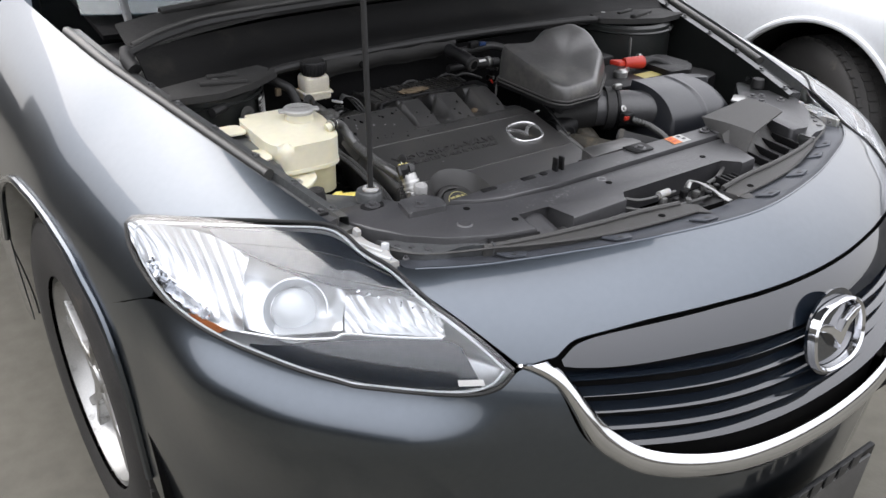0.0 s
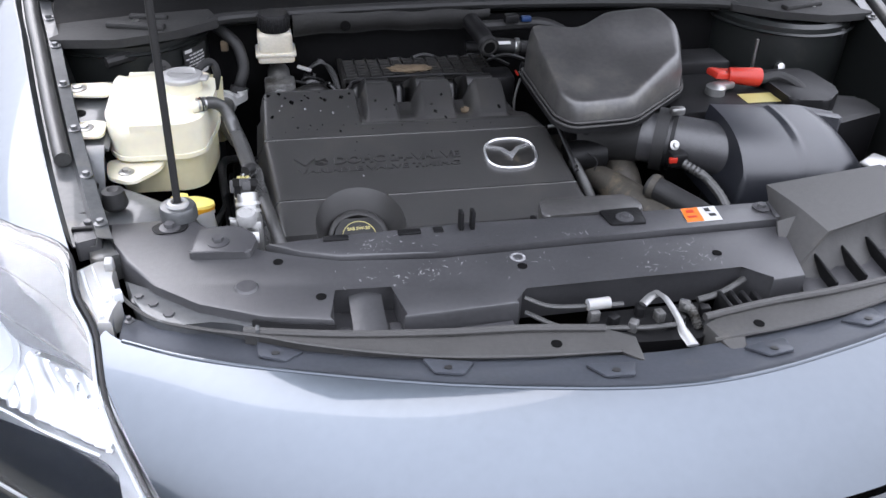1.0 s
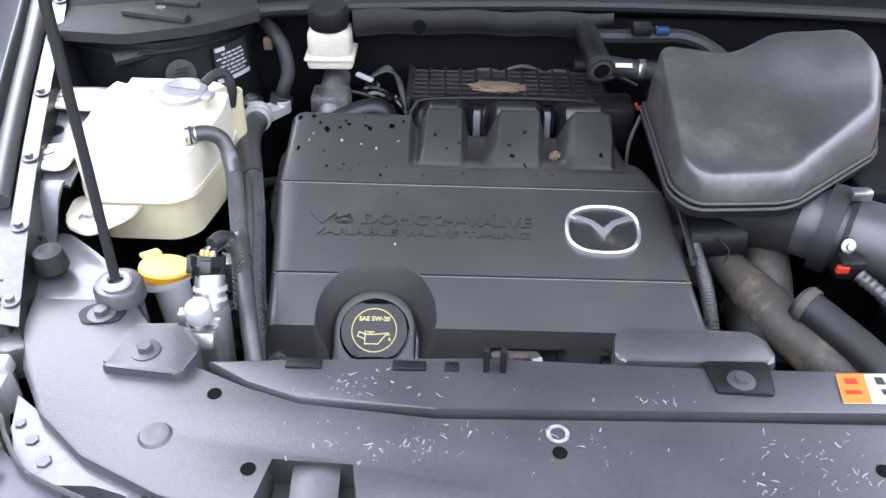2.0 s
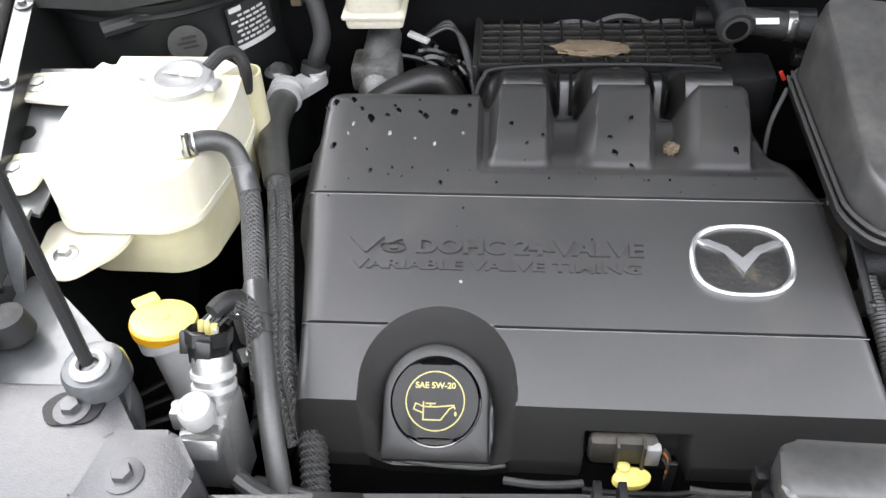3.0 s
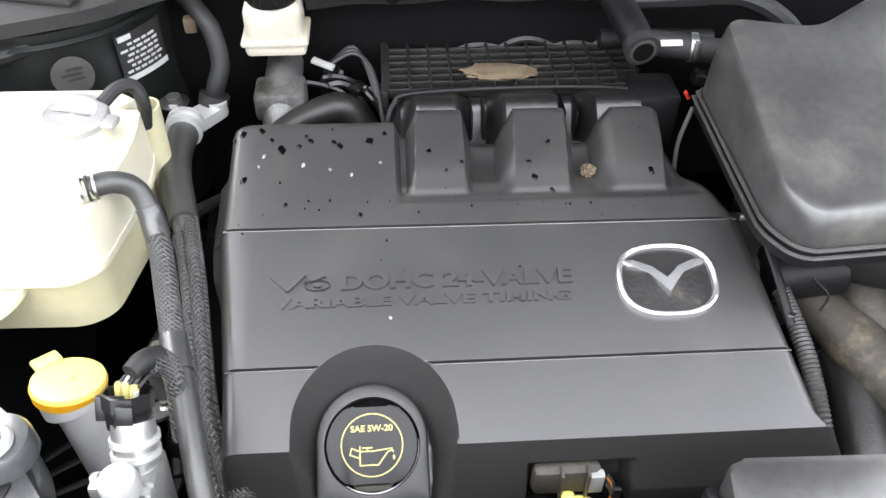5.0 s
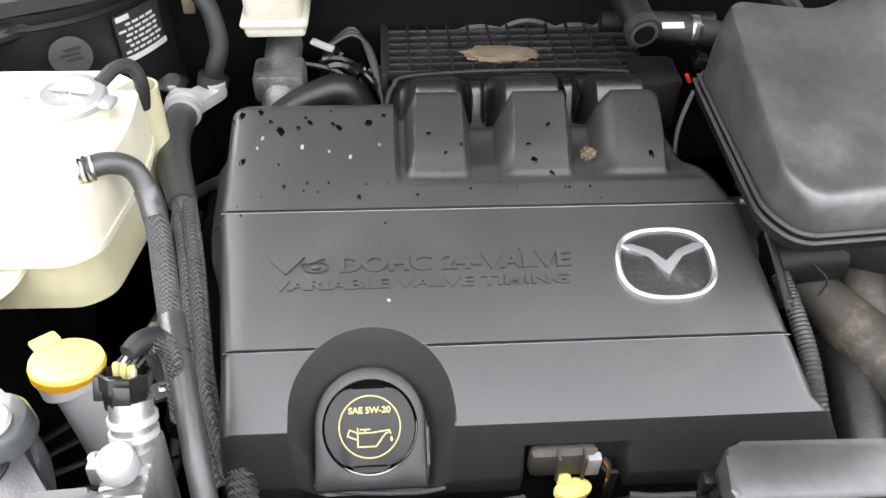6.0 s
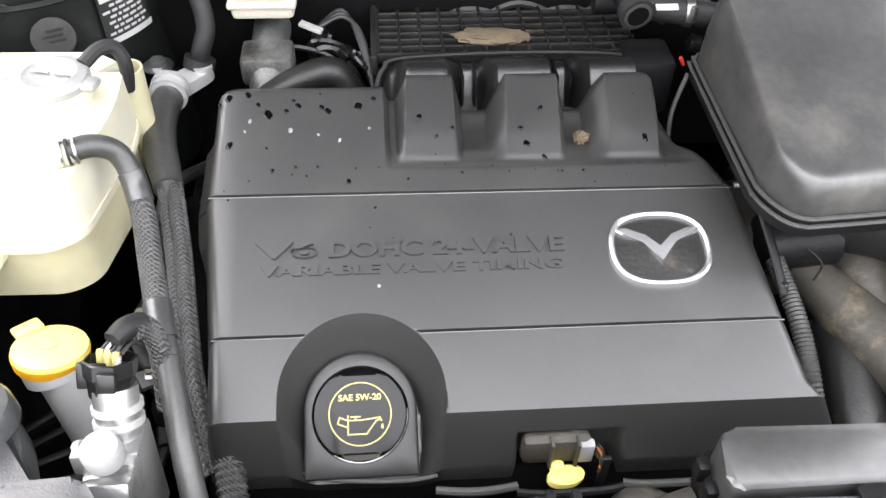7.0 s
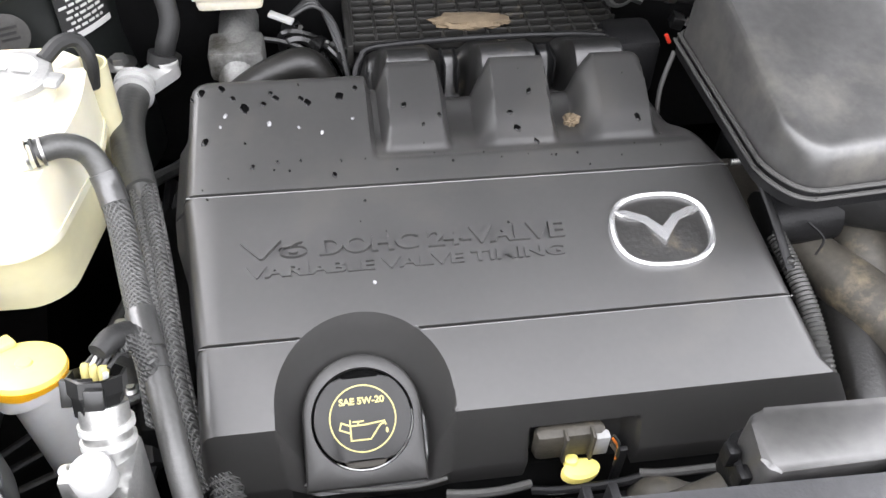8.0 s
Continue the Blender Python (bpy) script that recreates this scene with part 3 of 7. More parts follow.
def lamp_side(mirror):
    fix = mirrored if mirror else (lambda b: b)
    body = part("headlight", fix(housing()), SATIN, car, "clear headlight with chrome reflectors and an amber corner")
    glass = part("lens", fix(lens()), GLASS, body, "clear plastic lens")
    glass.visible_shadow = False
    bowl = lambda deep, ribs, tall: (lambda u, w: deep - 0.030 * math.sin(math.pi * min(1, max(0, u))) * math.sin(math.pi * min(1, max(0, w))) + tall * abs(math.sin(ribs * (u + 0.35 * w))))
    part("side_reflector", fix(strip_on_lamp([(.7095, .485), (.685, .405), (.66, .355), (.634, .342), (.603, .344), (.578, .384)], [(.7105, .525), (.700, .59), (.680, .635), (.661, .677), (.636, .705), (.606, .709)], lambda u, w: -0.004 - 0.010 * smooth(0, 0.3, u) - 0.030 * math.sin(math.pi * u) * math.sin(math.pi * w) + 0.0035 * abs(math.sin(26 * u + 9 * w)) * smooth(0.05, 0.3, w), 0.002, 90, 30)), SATIN, body, "bright side reflector")
    part("reflector_flutes", fix(strip_on_lamp([(.685, .415), (.66, .366), (.636, .352), (.612, .352)], [(.680, .47), (.655, .44), (.632, .425), (.610, .41)], bowl(-0.010, 22, 0.006), 0.003, 66, 8)), CHROME, body, "fluted chrome corner")
    part("amber_reflector", fix(strip_on_lamp([(.637, .327), (.618, .312), (.602, .309)], [(.626, .352), (.608, .362), (.592, .366)], -0.008, 0.004, 14, 4)), AMBER, body, "dull amber side marker")
    part("main_reflector", fix(strip_on_lamp([(.58, .396), (.557, .42), (.525, .476), (.492, .54), (.473, .582)], [(.639, .717), (.604, .721), (.559, .75), (.516, .793), (.489, .802)], bowl(-0.024, 2, 0.001), 0.003, 60, 24)), SATIN, body, "bright main reflector")
    c = off_skin(.548, .60, -0.040)
    n = (off_skin(.548, .60, 0.05) - c).normalized()
    n = (n + Vector((-0.1, -0.9, 0.05))).normalized()
    turn = Matrix.Translation(c) @ n.to_track_quat("Z", "Y").to_matrix().to_4x4()
    ring = lathe([(0.034, 0.0), (0.041, 0.008), (0.045, 0.018), (0.047, 0.018), (0.043, 0.004), (0.036, -0.008)], 40)
    bmesh.ops.transform(ring, matrix=turn, verts=ring.verts)
    part("projector_ring", fix(ring), SATIN, body, "chrome ring round the projector")
    ball = lathe([(0.033 * math.cos(a), 0.024 * math.sin(a)) for a in (radians(9 * k) for k in range(11))], 32)
    bmesh.ops.transform(ball, matrix=turn, verts=ball.verts)
    part("projector_lens", fix(ball), FROST, body, "domed pale projector lens")
    part("inner_reflector", fix(strip_on_lamp([(.469, .57), (.439, .591), (.408, .605), (.38, .606), (.36, .609)], [(.49, .775), (.457, .816), (.42, .858), (.381, .795), (.361, .707)], bowl(-0.020, 24, 0.004), 0.003, 90, 16)), SATIN, body, "fluted bright inner reflector")
    part("brow", fix(strip_on_lamp([(.642, .700), (.61, .705), (.573, .727), (.532, .753), (.494, .778), (.436, .850), (.392, .825)], [(.650, .715), (.62, .790), (.590, .870), (.551, .955), (.506, .965), (.434, .945), (.390, .860)], -0.005, 0.002, 60, 20)), DEEP, body, "dark brow bezel")
    for line in (((.626, .704), (.59, .788), (.548, .868), (.489, .935), (.438, .935)), ((.582, .715), (.541, .765), (.485, .832), (.400, .856)), ((.655, .700), (.62, .80), (.59, .89), (.553, .975), (.50, .978))):
        part("bezel_line", fix(tube([off_skin(a, b, -0.0035) for a, b in line], 0.0013, 40, 6)), TRIMGREY, body)
    for k in range(9):
        a = k / 8
        q = off_skin(.488 - .12 * a, .792 + .14 * a * (1 - a) - .06 * a, -0.008)
        part("facet", fix(shift(rbox(0.004 + 0.003 * (k % 3), 0.003, 0.004, 0.001), q.x, q.y, q.z, 40, 20 * k, 30 * k)), CHROME, body)
    part("sill", fix(tube([off_skin(a, b, -0.005) for a, b in ((.578, .385), (.531, .446), (.48, .521), (.466, .561), (.413, .59), (.363, .60))], 0.0022, 50, 8)), SATIN, body)
    part("lower_bezel", fix(strip_on_lamp([(.566, .345), (.516, .345), (.462, .337), (.412, .330), (.361, .338), (.328, .365)], [(.566, .356), (.531, .415), (.473, .516), (.419, .576), (.365, .592), (.345, .562)], -0.005, 0.002, 60, 20)), DEEP, body, "dark lower bezel")
    for k in range(4):
        part("bezel_rib", fix(tube([off_skin(.470 - .006 * k, .49 + .01 * k, -0.010), off_skin(.466 - .006 * k, .43, -0.010)], 0.0012, 6, 6)), TRIMGREY, body)
    part("lens_label", fix(strip_on_lamp([(.350, .374), (.326, .384)], [(.351, .402), (.327, .412)], 0.0085, 0.0006, 8, 3)), PAPER, body, "small white label")
    # pale tubes added in place of the bright reflection round the lens border
    part("rim_highlight", fix(tube([off_skin(*p, 0.0005) for p in hl_lines(0.045)[1]], 0.0020, 60, 8)), FROST, body, "pale line painting the highlight along the lens rim")
    part("rim_highlight", fix(tube([off_skin(*p, 0.0005) for p in hl_lines(0.045)[0]], 0.0020, 60, 8)), FROST, body, "pale line painting the highlight along the lens rim")
    part("seal", fix(tube([off_skin(*p, 0.001) for p in HL_DN], 0.0035, 60, 8)), RUBBER, body)
    part("seal", fix(tube([off_skin(*p, 0.001) for p in HL_UP], 0.003, 60, 8)), RUBBER, body)
    return body


lamp_side(True)
lamp_side(False)


# wheels
def tyre_bm(r=0.376, w=0.235):
    bm = lathe([(r - 0.13, -w / 2 + 0.01), (r - 0.09, -w / 2), (r - 0.035, -w / 2 + 0.002), (r - 0.012, -w / 2 + 0.014), (r, -w / 2 + 0.035), (r + 0.002, 0), (r, w / 2 - 0.035), (r - 0.012, w / 2 - 0.014), (r - 0.035, w / 2 - 0.002), (r - 0.09, w / 2), (r - 0.13, w / 2 - 0.01)], 72)
    blocks = [bm]
    for k in range(60):
        for row, (z, ww) in enumerate(((-0.088, 0.03), (-0.045, 0.034), (0, 0.036), (0.045, 0.034), (0.088, 0.03))):
            b = bmesh.new()
            bmesh.ops.create_cube(b, size=1)
            bmesh.ops.scale(b, vec=(0.012, 0.031, ww), verts=b.verts)
            blocks.append(shift(shift(b, r - 0.001 - 0.006 * (abs(z) > 0.06), 0, z * w / 0.235, 0, 0, 0), 0, 0, 0, 0, 0, 6 * k + 3 * (row % 2)))
    return join(*blocks)


def rim_bm(r=0.243, w=0.2):
    parts = [lathe([(r, w / 2), (r, w / 2 - 0.012), (r - 0.018, w / 2 - 0.022), (r - 0.028, -w / 2), (r - 0.036, -w / 2), (r - 0.028, w / 2 - 0.03), (r - 0.012, w / 2)], 64)]
    for k in range(5):
        for sgn in (-1, 1):
            s = prism([(0.03, -0.020 * sgn - 0.008), (0.03, -0.020 * sgn + 0.016), (r - 0.015, 0.030 * sgn + 0.014), (r - 0.015, 0.030 * sgn - 0.012)], w / 2 - 0.05, w / 2 - 0.016, 0.006)
            parts.append(shift(s, 0, 0, 0, 0, 0, 72 * k))
    parts.append(lathe([(0, w / 2 - 0.010), (0.03, w / 2 - 0.012), (0.036, w / 2 - 0.022), (0.07, w / 2 - 0.032), (0.07, w / 2 - 0.06), (0, w / 2 - 0.06)], 40))
    for k in range(5):
        parts.append(shift(lathe([(0, 0.012), (0.008, 0.012), (0.009, 0), (0, 0)], 6), 0.052 * math.cos(k * 1.2566 + 0.6), 0.052 * math.sin(k * 1.2566 + 0.6), w / 2 - 0.034))
    return join(*parts)


ALLOY = material("alloy_rim", (0.46, 0.46, 0.45), 0.38, 0.75, 0.12, 20, dirt=(0.08, 0.07, 0.055), dirt_at=0.55)


def wheel(parent, m, name="wheel"):
    t = tyre_bm()
    bmesh.ops.transform(t, matrix=m, verts=t.verts)
    tyre = part(name, t, TYRE, parent, "black tyre on a five-spoke alloy rim")
    r = rim_bm()
    bmesh.ops.transform(r, matrix=m, verts=r.verts)
    part("rim", r, ALLOY, tyre, "silver five-spoke alloy rim")
    d = lathe([(0, 0.02), (0.15, 0.02), (0.15, 0.0), (0, 0.0)], 40)
    bmesh.ops.transform(d, matrix=m, verts=d.verts)
    part("brake_disc", d, STEEL, tyre)


wheel(car, pose(-0.80, 1.690, GROUND + 0.376, 0, 0, 2) @ pose(0, 0, 0, 0, -90, 0))
wheel(car, pose(0.80, 1.690, GROUND + 0.376, 0, 0, 2) @ pose(0, 0, 0, 0, 90, 0))


# cowl, windscreen, pillars, doors' front part and the raised bonnet
def cowl_half():
    return sheet(lambda u, w: Vector((0.70 * u, (1.63 + 0.13 * w) - 0.10 * u ** 3, 1.08 + 0.075 * w - 0.01 * u * u + 0.004 * math.sin(w * 9))), 30, 10, 0.004)


part("cowl", join(mirrored(cowl_half()), cowl_half()), COWLP, car, "black plastic cowl below the windscreen")
part("cowl_seal", tube([(-0.62, 1.50, 1.06), (-0.56, 1.535, 1.065), (-0.48, 1.575, 1.085), (-0.40, 1.60, 1.092), (0, 1.622, 1.094), (0.40, 1.60, 1.092), (0.48, 1.575, 1.085), (0.58, 1.53, 1.068), (0.64, 1.50, 1.06)], 0.009, 90, 10), RUBBER, car, "black rubber seal along the cowl")
part("cowl_edge", tube([(-0.715, 1.66, 1.145), (-0.60, 1.72, 1.158), (-0.45, 1.755, 1.165), (0, 1.78, 1.17), (0.45, 1.755, 1.165), (0.60, 1.72, 1.158), (0.715, 1.66, 1.145)], 0.011, 90, 8), RUBBER, car)
def wiper_shelf(u, w):
    """The grey strip between the cowl's rear edge and the glass."""
    px = -0.70 + 1.40 * u
    py = 1.785 - 0.24 * px * px
    return Vector((px, py + 0.10 * w, 1.172 - 0.05 * px * px + 0.030 * w - 0.008 * math.sin(math.pi * w)))


part("wiper_shelf", sheet(wiper_shelf, 40, 6, 0.004), SKIRT, car, "dusty dark strip below the windscreen")
part("cowl_bead", tube([(-0.70, 1.672, 1.158), (-0.60, 1.728, 1.170), (-0.45, 1.763, 1.177), (0, 1.788, 1.182), (0.45, 1.763, 1.177), (0.60, 1.728, 1.170), (0.70, 1.672, 1.158)], 0.005, 90, 8), TRIMGREY, car, "worn grey bead on the cowl's edge")
for s in (-1, 1):
    part("corner_gusset", prism([(s * 0.775, 1.62), (s * 0.775, 1.93), (s * 0.56, 1.93), (s * 0.56, 1.74), (s * 0.69, 1.64)], 1.085, 1.100, 0.003), PLASTIC, car, "dark gusset under the bonnet hinge")
    part("corner_pad", tube([(s * 0.712, 1.630, 1.122), (s * 0.716, 1.655, 1.136), (s * 0.710, 1.672, 1.150)], 0.014, 10, 12), RUBBER, car)


def cowl_end(s):
    return join(prism([(s * 0.45, 1.575), (s * 0.48, 1.66), (s * 0.69, 1.63), (s * 0.70, 1.505), (s * 0.60, 1.495), (s * 0.52, 1.525)], 1.083, 1.096, 0.005, 0.01), shift(rbox(0.09, 0.018, 0.010, 0.004), s * 0.575, 1.548, 1.094, 0, 0, s * 15), shift(rbox(0.06, 0.012, 0.008, 0.003), s * 0.56, 1.592, 1.094, 0, 0, s * 12))


for s in (-1, 1):
    part("cowl_end", cowl_end(s), SKIRT, car, "dusty grey plastic end piece of the cowl")
screen = part("windscreen", sheet(lambda u, w: Vector((-0.72 + 1.44 * u + (0.5 - u) * 0.25 * w, 1.86 + 0.10 * (2 * u - 1) ** 4 + 0.80 * w, 1.16 + 0.56 * w)), 24, 12, 0.005), TINT, car, "tinted windscreen")
part("dashboard", sheet(lambda u, w: Vector((-0.70 + 1.40 * u, 1.88 + 0.9 * w, 1.13 + 0.05 * math.sin(3 * w))), 16, 10, 0.01), FELT, car, "dark dashboard behind the windscreen")
for s in (-1, 1):
    part("pillar", tube([(s * 0.79, 2.20, 1.08), (s * 0.745, 2.36, 1.38), (s * 0.65, 2.78, 1.74)], 0.035, 16, 10), PAINT, car)
    part("wiper", tube([(s * 0.30 - 0.3, 1.80, 1.185), (s * 0.30, 1.83, 1.20), (s * 0.30 + 0.32, 1.85, 1.21)], 0.008, 12, 8), RUBBER, car)


def hood_fn(d):
    """The raised bonnet, d along its outward side; it leans back at about 48 degrees."""
    def fn(u, w):
        x = (2 * u - 1) * (0.71 - 0.12 * w ** 4)
        c = 0.04 * (1 - (2 * u - 1) ** 2) - 0.03 * w ** 6 + d
        return Vector((x, 1.88 - 0.75 * w + 0.74 * c, 1.25 + 0.88 * w + 0.67 * c))
    return fn


hood = part("bonnet", sheet(hood_fn(0.0), 30, 30, 0.006), PAINT, car, "raised bonnet, painted dark blue-grey")
part("inner_panel", sheet(lambda u, w: hood_fn(-0.03)(0.03 + 0.94 * u, 0.03 + 0.94 * w), 24, 24, 0.008), HOODIN, hood, "grey-blue painted inner panel of the bonnet")
for s in (-1, 1):
    part("hinge", tube([(s * 0.66, 1.80, 1.13), (s * 0.66, 1.84, 1.22), (s * 0.66, 1.87, 1.30)], 0.012, 10, 8, flat=0.4), PAINT_IN, hood)
rod = part("prop_rod", tube([(-0.502, 1.130, 1.024), (-0.500, 1.137, 1.16), (-0.497, 1.155, 1.45), (-0.490, 1.200, 2.035)], 0.0045, 30, 10), RUBBER, car, "black bonnet prop rod")
part("grommet", shift(lathe([(0.0065, 0), (0.012, 0), (0.0135, 0.003), (0.012, 0.006), (0.008, 0.007), (0.0065, 0.004)], 24), -0.502, 1.130, 1.017), WHITEP, rod, "white rod socket")


# rails inside the fenders
def rail(steps):
    def fn(u, w):
        s = 0.575 + 0.36 * u
        p = skin(s, 1)
        k = steps[round(w * (len(steps) - 1))]
        return Vector((p.x - k[0], p.y, p.z + k[1]))
    return sheet(fn, 40, len(steps) - 1, 0.002)


both("fender_rail", lambda: rail(((0, 0), (0.006, -0.022), (0.030, -0.024), (0.034, -0.012), (0.050, -0.015))), PAINT_IN, car, "painted inner rail beside the engine bay", 0.3)
both("inner_wall", lambda: rail(((0.050, -0.016), (0.053, -0.055), (0.075, -0.20), (0.11, -0.45))), BAYPAINT, car, "dark inner wall of the engine bay", 0.3)
both("fender_seal", lambda: tube([skin(s, 1) + Vector((-0.020, 0, -0.010)) for s in (.65, .685, .72, .76, .82, .88, .93)], 0.0105, 50, 12), HOSE, car, "black rubber bonnet seal")
for s in (-1, 1):
    for k in range(7):
        p = skin(.59 + .046 * k, 1)
        part("bolt", bolt(s * (p.x - 0.042), p.y, p.z - 0.014, 0.0065), PAINT_IN, car)

# bay walls and floor; the near-black ones carry the bay's shade in their colour
part("firewall", shift(rbox(1.30, 0.03, 0.72, 0.005), 0, 1.68, 0.36), DARK, car, "insulated bulkhead, near black with the bay's shade in its colour")
part("firewall_pad", sheet(lambda u, w: Vector((-0.50 + 1.0 * u, 1.635 + 0.012 * math.sin(7 * w) - 0.02 * w, 0.80 + 0.275 * w)), 40, 12, 0.012), FELT, car, "dark felt pad on the bulkhead")
def cowl_drop(u, w):
    """A dusty grey skirt under the cowl that ends in a curved lower edge."""
    px = -0.335 + 0.335 * u
    low = 1.056 + 0.020 * smooth(-0.06, 0.0, px) - 0.006 * math.sin(9 * px)
    pz = 1.096 + (low - 1.096) * w
    return Vector((px, 1.590 - 0.006 * math.sin(math.pi * min(1, w * 1.1)) + 0.012 * w, pz + 0.0015 * math.sin(60 * px)))


skirt = part("cowl_skirt", sheet(cowl_drop, 60, 12, 0.004), SKIRT, car, "dusty grey skirt under the cowl")
part("skirt_bolt", shift(lathe([(0.0085, 0), (0.0085, 0.003), (0.006, 0.0035), (0.0055, 0.001), (0, 0.001)], 20), -0.249, 1.5835, 1.076, 78), DARK, skirt)
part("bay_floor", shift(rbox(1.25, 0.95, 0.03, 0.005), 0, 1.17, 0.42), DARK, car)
part("core_support", shift(rbox(1.10, 0.05, 0.50, 0.01), 0, 0.985, 0.46), DARK, car, "radiator and its frame, coloured near black for shade")

# ---- the rest of the car's body behind the engine bay ----
def side_sheet(x0, y0, y1, yw, r, top, flip=1.0, cx=0.0):
    """Doors and rear wing in one flank with a round wheel arch at yw."""
    def fn(u, w):
        y = y0 + (y1 - y0) * u
        z0, d = 0.30, abs(y - yw)
        if d < r:
            z0 = max(z0, 0.43 + math.sqrt(r * r - d * d))
        z = z0 + (top - z0) * w
        return Vector((cx + flip * (x0 - 0.05 * smooth(0.75, 0.3, z) - 0.03 * smooth(0.85, top, z) - 0.08 * smooth(y1 - 0.7, y1, y)), y, z))
    return sheet(fn, 90, 20, 0.004)


def cabin(parent, paint, cx, half, ya, yb, yc, yd, belt, roof):
    """Roof, side windows, tailgate and rear window: screen foot ya, roof from yb to yc, tail yd."""
    top = half - 0.26
    part("roof", sheet(lambda u, w: Vector((cx + (2 * u - 1) * top, yb + (yc - yb) * w, roof + 0.04 * math.sin(math.pi * w) + 0.03 * math.sin(math.pi * u))), 20, 20, 0.006), paint, parent)
    for sg in (-1, 1):
        part("side_window", sheet(lambda u, w: Vector((cx + sg * (half - 0.06 + (top - half + 0.06) * w), ya + 0.15 + (yb - ya - 0.15) * w + ((yc - yb) + (1 - w) * (yb - ya + 0.10)) * u, belt + (roof - belt) * w)), 20, 8, 0.005), TINT, parent, "tinted side window")
        for k in (0.0, 0.48, 1.0):
            q = lambda w: Vector((cx + sg * (half - 0.055 + (top - half + 0.06) * w), ya + 0.15 + (yb - ya - 0.15) * w + ((yc - yb) + (1 - w) * (yb - ya + 0.10)) * k, belt + (roof - belt) * w))
            part("pillar", tube([q(0), q(0.5), q(1)], 0.028, 10, 8), paint, parent)
    part("tailgate", sheet(lambda u, w: Vector((cx + (2 * u - 1) * (half - 0.10), yd + 0.05 * math.sin(math.pi * u) - 0.04 * w, 0.38 + (belt - 0.38) * w)), 16, 10, 0.005), paint, parent)
    part("rear_window", sheet(lambda u, w: Vector((cx + (2 * u - 1) * (half - 0.12 + (top - half + 0.12) * w), yd - 0.04 + (yc - yd + 0.04) * w, belt + (roof - belt) * w)), 16, 8, 0.005), TINT, parent, "tinted rear window")
    part("interior", sheet(lambda u, w: Vector((cx + (2 * u - 1) * (half - 0.12), ya + 0.2 + (yd - ya - 0.3) * w, belt - 0.12)), 6, 6, 0.01), FELT, parent, "dark cabin interior")


for sg in (-1, 1):
    part("side_panel", side_sheet(0.955, 2.27, 4.98, 4.30, 0.42, 1.10, sg), PAINT, car, "painted doors and rear wing")
    for k, y in enumerate((2.42, 3.25, 4.02)):
        part("door_gap", shift(rbox(0.004, 0.008, 0.62, 0.001), sg * 0.957, y, 0.42), INK, car)
cabin(car, PAINT, 0.0, 0.94, 2.15, 2.70, 4.55, 5.0, 1.10, 1.70)
for sg in (-1, 1):
    wheel(car, pose(sg * 0.79, 4.30, GROUND + 0.376) @ pose(0, 0, 0, 0, 90 * sg, 0))

# ---- the silver car parked beside ----
other = thing("parked_car", (2.35, 1.9, GROUND), "silver-white car parked alongside", "car")


def other_side():
    def fn(u, w):
        y = 0.75 + 3.2 * u
        z0 = 0.28
        d = abs(y - 1.76)
        if d < 0.42:
            z0 = max(z0, 0.43 + math.sqrt(0.42 ** 2 - d * d) * 1.10)
        top = 1.02 + 0.05 * smooth(0.75, 1.6, y)
        z = z0 + (top - z0) * w
        q = max(0, (z - 0.72) / 0.35)
        return Vector((1.82 + 0.10 * q ** 3 + 0.05 * smooth(0.7, 0.2, z) + 0.25 * smooth(1.3, 0.7, y) ** 2, y, z))
    return sheet(fn, 120, 24, 0.004)


part("side_panel", other_side(), SILVERCAR, other)
part("bonnet", sheet(lambda u, w: Vector((1.92 + 1.45 * u, 0.95 + 1.4 * w - 0.25 * math.sin(math.pi * u), 1.02 + 0.07 * math.sin(math.pi * u) + 0.06 * w)), 20, 20, 0.004), SILVERCAR, other)
part("side_panel", side_sheet(0.82, 0.85, 4.6, 1.76, 0.42, 1.06, 1.0, 2.645), SILVERCAR, other)
part("rear_quarter", side_sheet(0.82, 3.94, 4.6, 5.5, 0.3, 1.06, -1.0, 2.645), SILVERCAR, other)
cabin(other, SILVERCAR, 2.645, 0.80, 2.30, 2.85, 4.1, 4.62, 1.06, 1.45)
part("windscreen", sheet(lambda u, w: Vector((2.645 + (2 * u - 1) * (0.70 - 0.14 * w), 2.32 + 0.55 * w, 1.07 + 0.38 * w)), 12, 8, 0.005), TINT, other, "tinted windscreen")
part("front_panel", sheet(lambda u, w: Vector((2.05 + 1.2 * u, 0.80 - 0.12 * math.sin(math.pi * u), 0.28 + 0.76 * w)), 20, 10, 0.004), SILVERCAR, other)
part("arch_lip", tube([(1.815, 1.76 + 0.42 * math.cos(radians(a)), 0.43 + 0.462 * math.sin(radians(a))) for a in range(-10, 191, 20)], 0.012, 60, 8), SILVERCAR, other)
# arch lining, blackened to give the hollow its shade
part("wheel_liner", sheet(lambda u, w: Vector((1.86 + 0.40 * w, 1.76 + 0.43 * math.cos(math.pi * u), 0.40 + 0.48 * math.sin(math.pi * u))), 30, 4, 0.004), DARK, other)
part("liner_back", shift(rbox(0.02, 0.9, 0.62, 0), 2.27, 1.76, 0.26), DARK, other)
for sg_, y_ in ((1, 1.76), (1, 3.95), (-1, 3.95)):
    wheel(other, pose(2.645 + sg_ * 0.645, y_, GROUND + 0.368) @ pose(0, 0, 0, 0, 90 * sg_, 0))
wheel(other, pose(2.00, 1.76, GROUND + 0.368, 0, -90, 0) @ pose(0, 0, 0, -24, 0, 0))


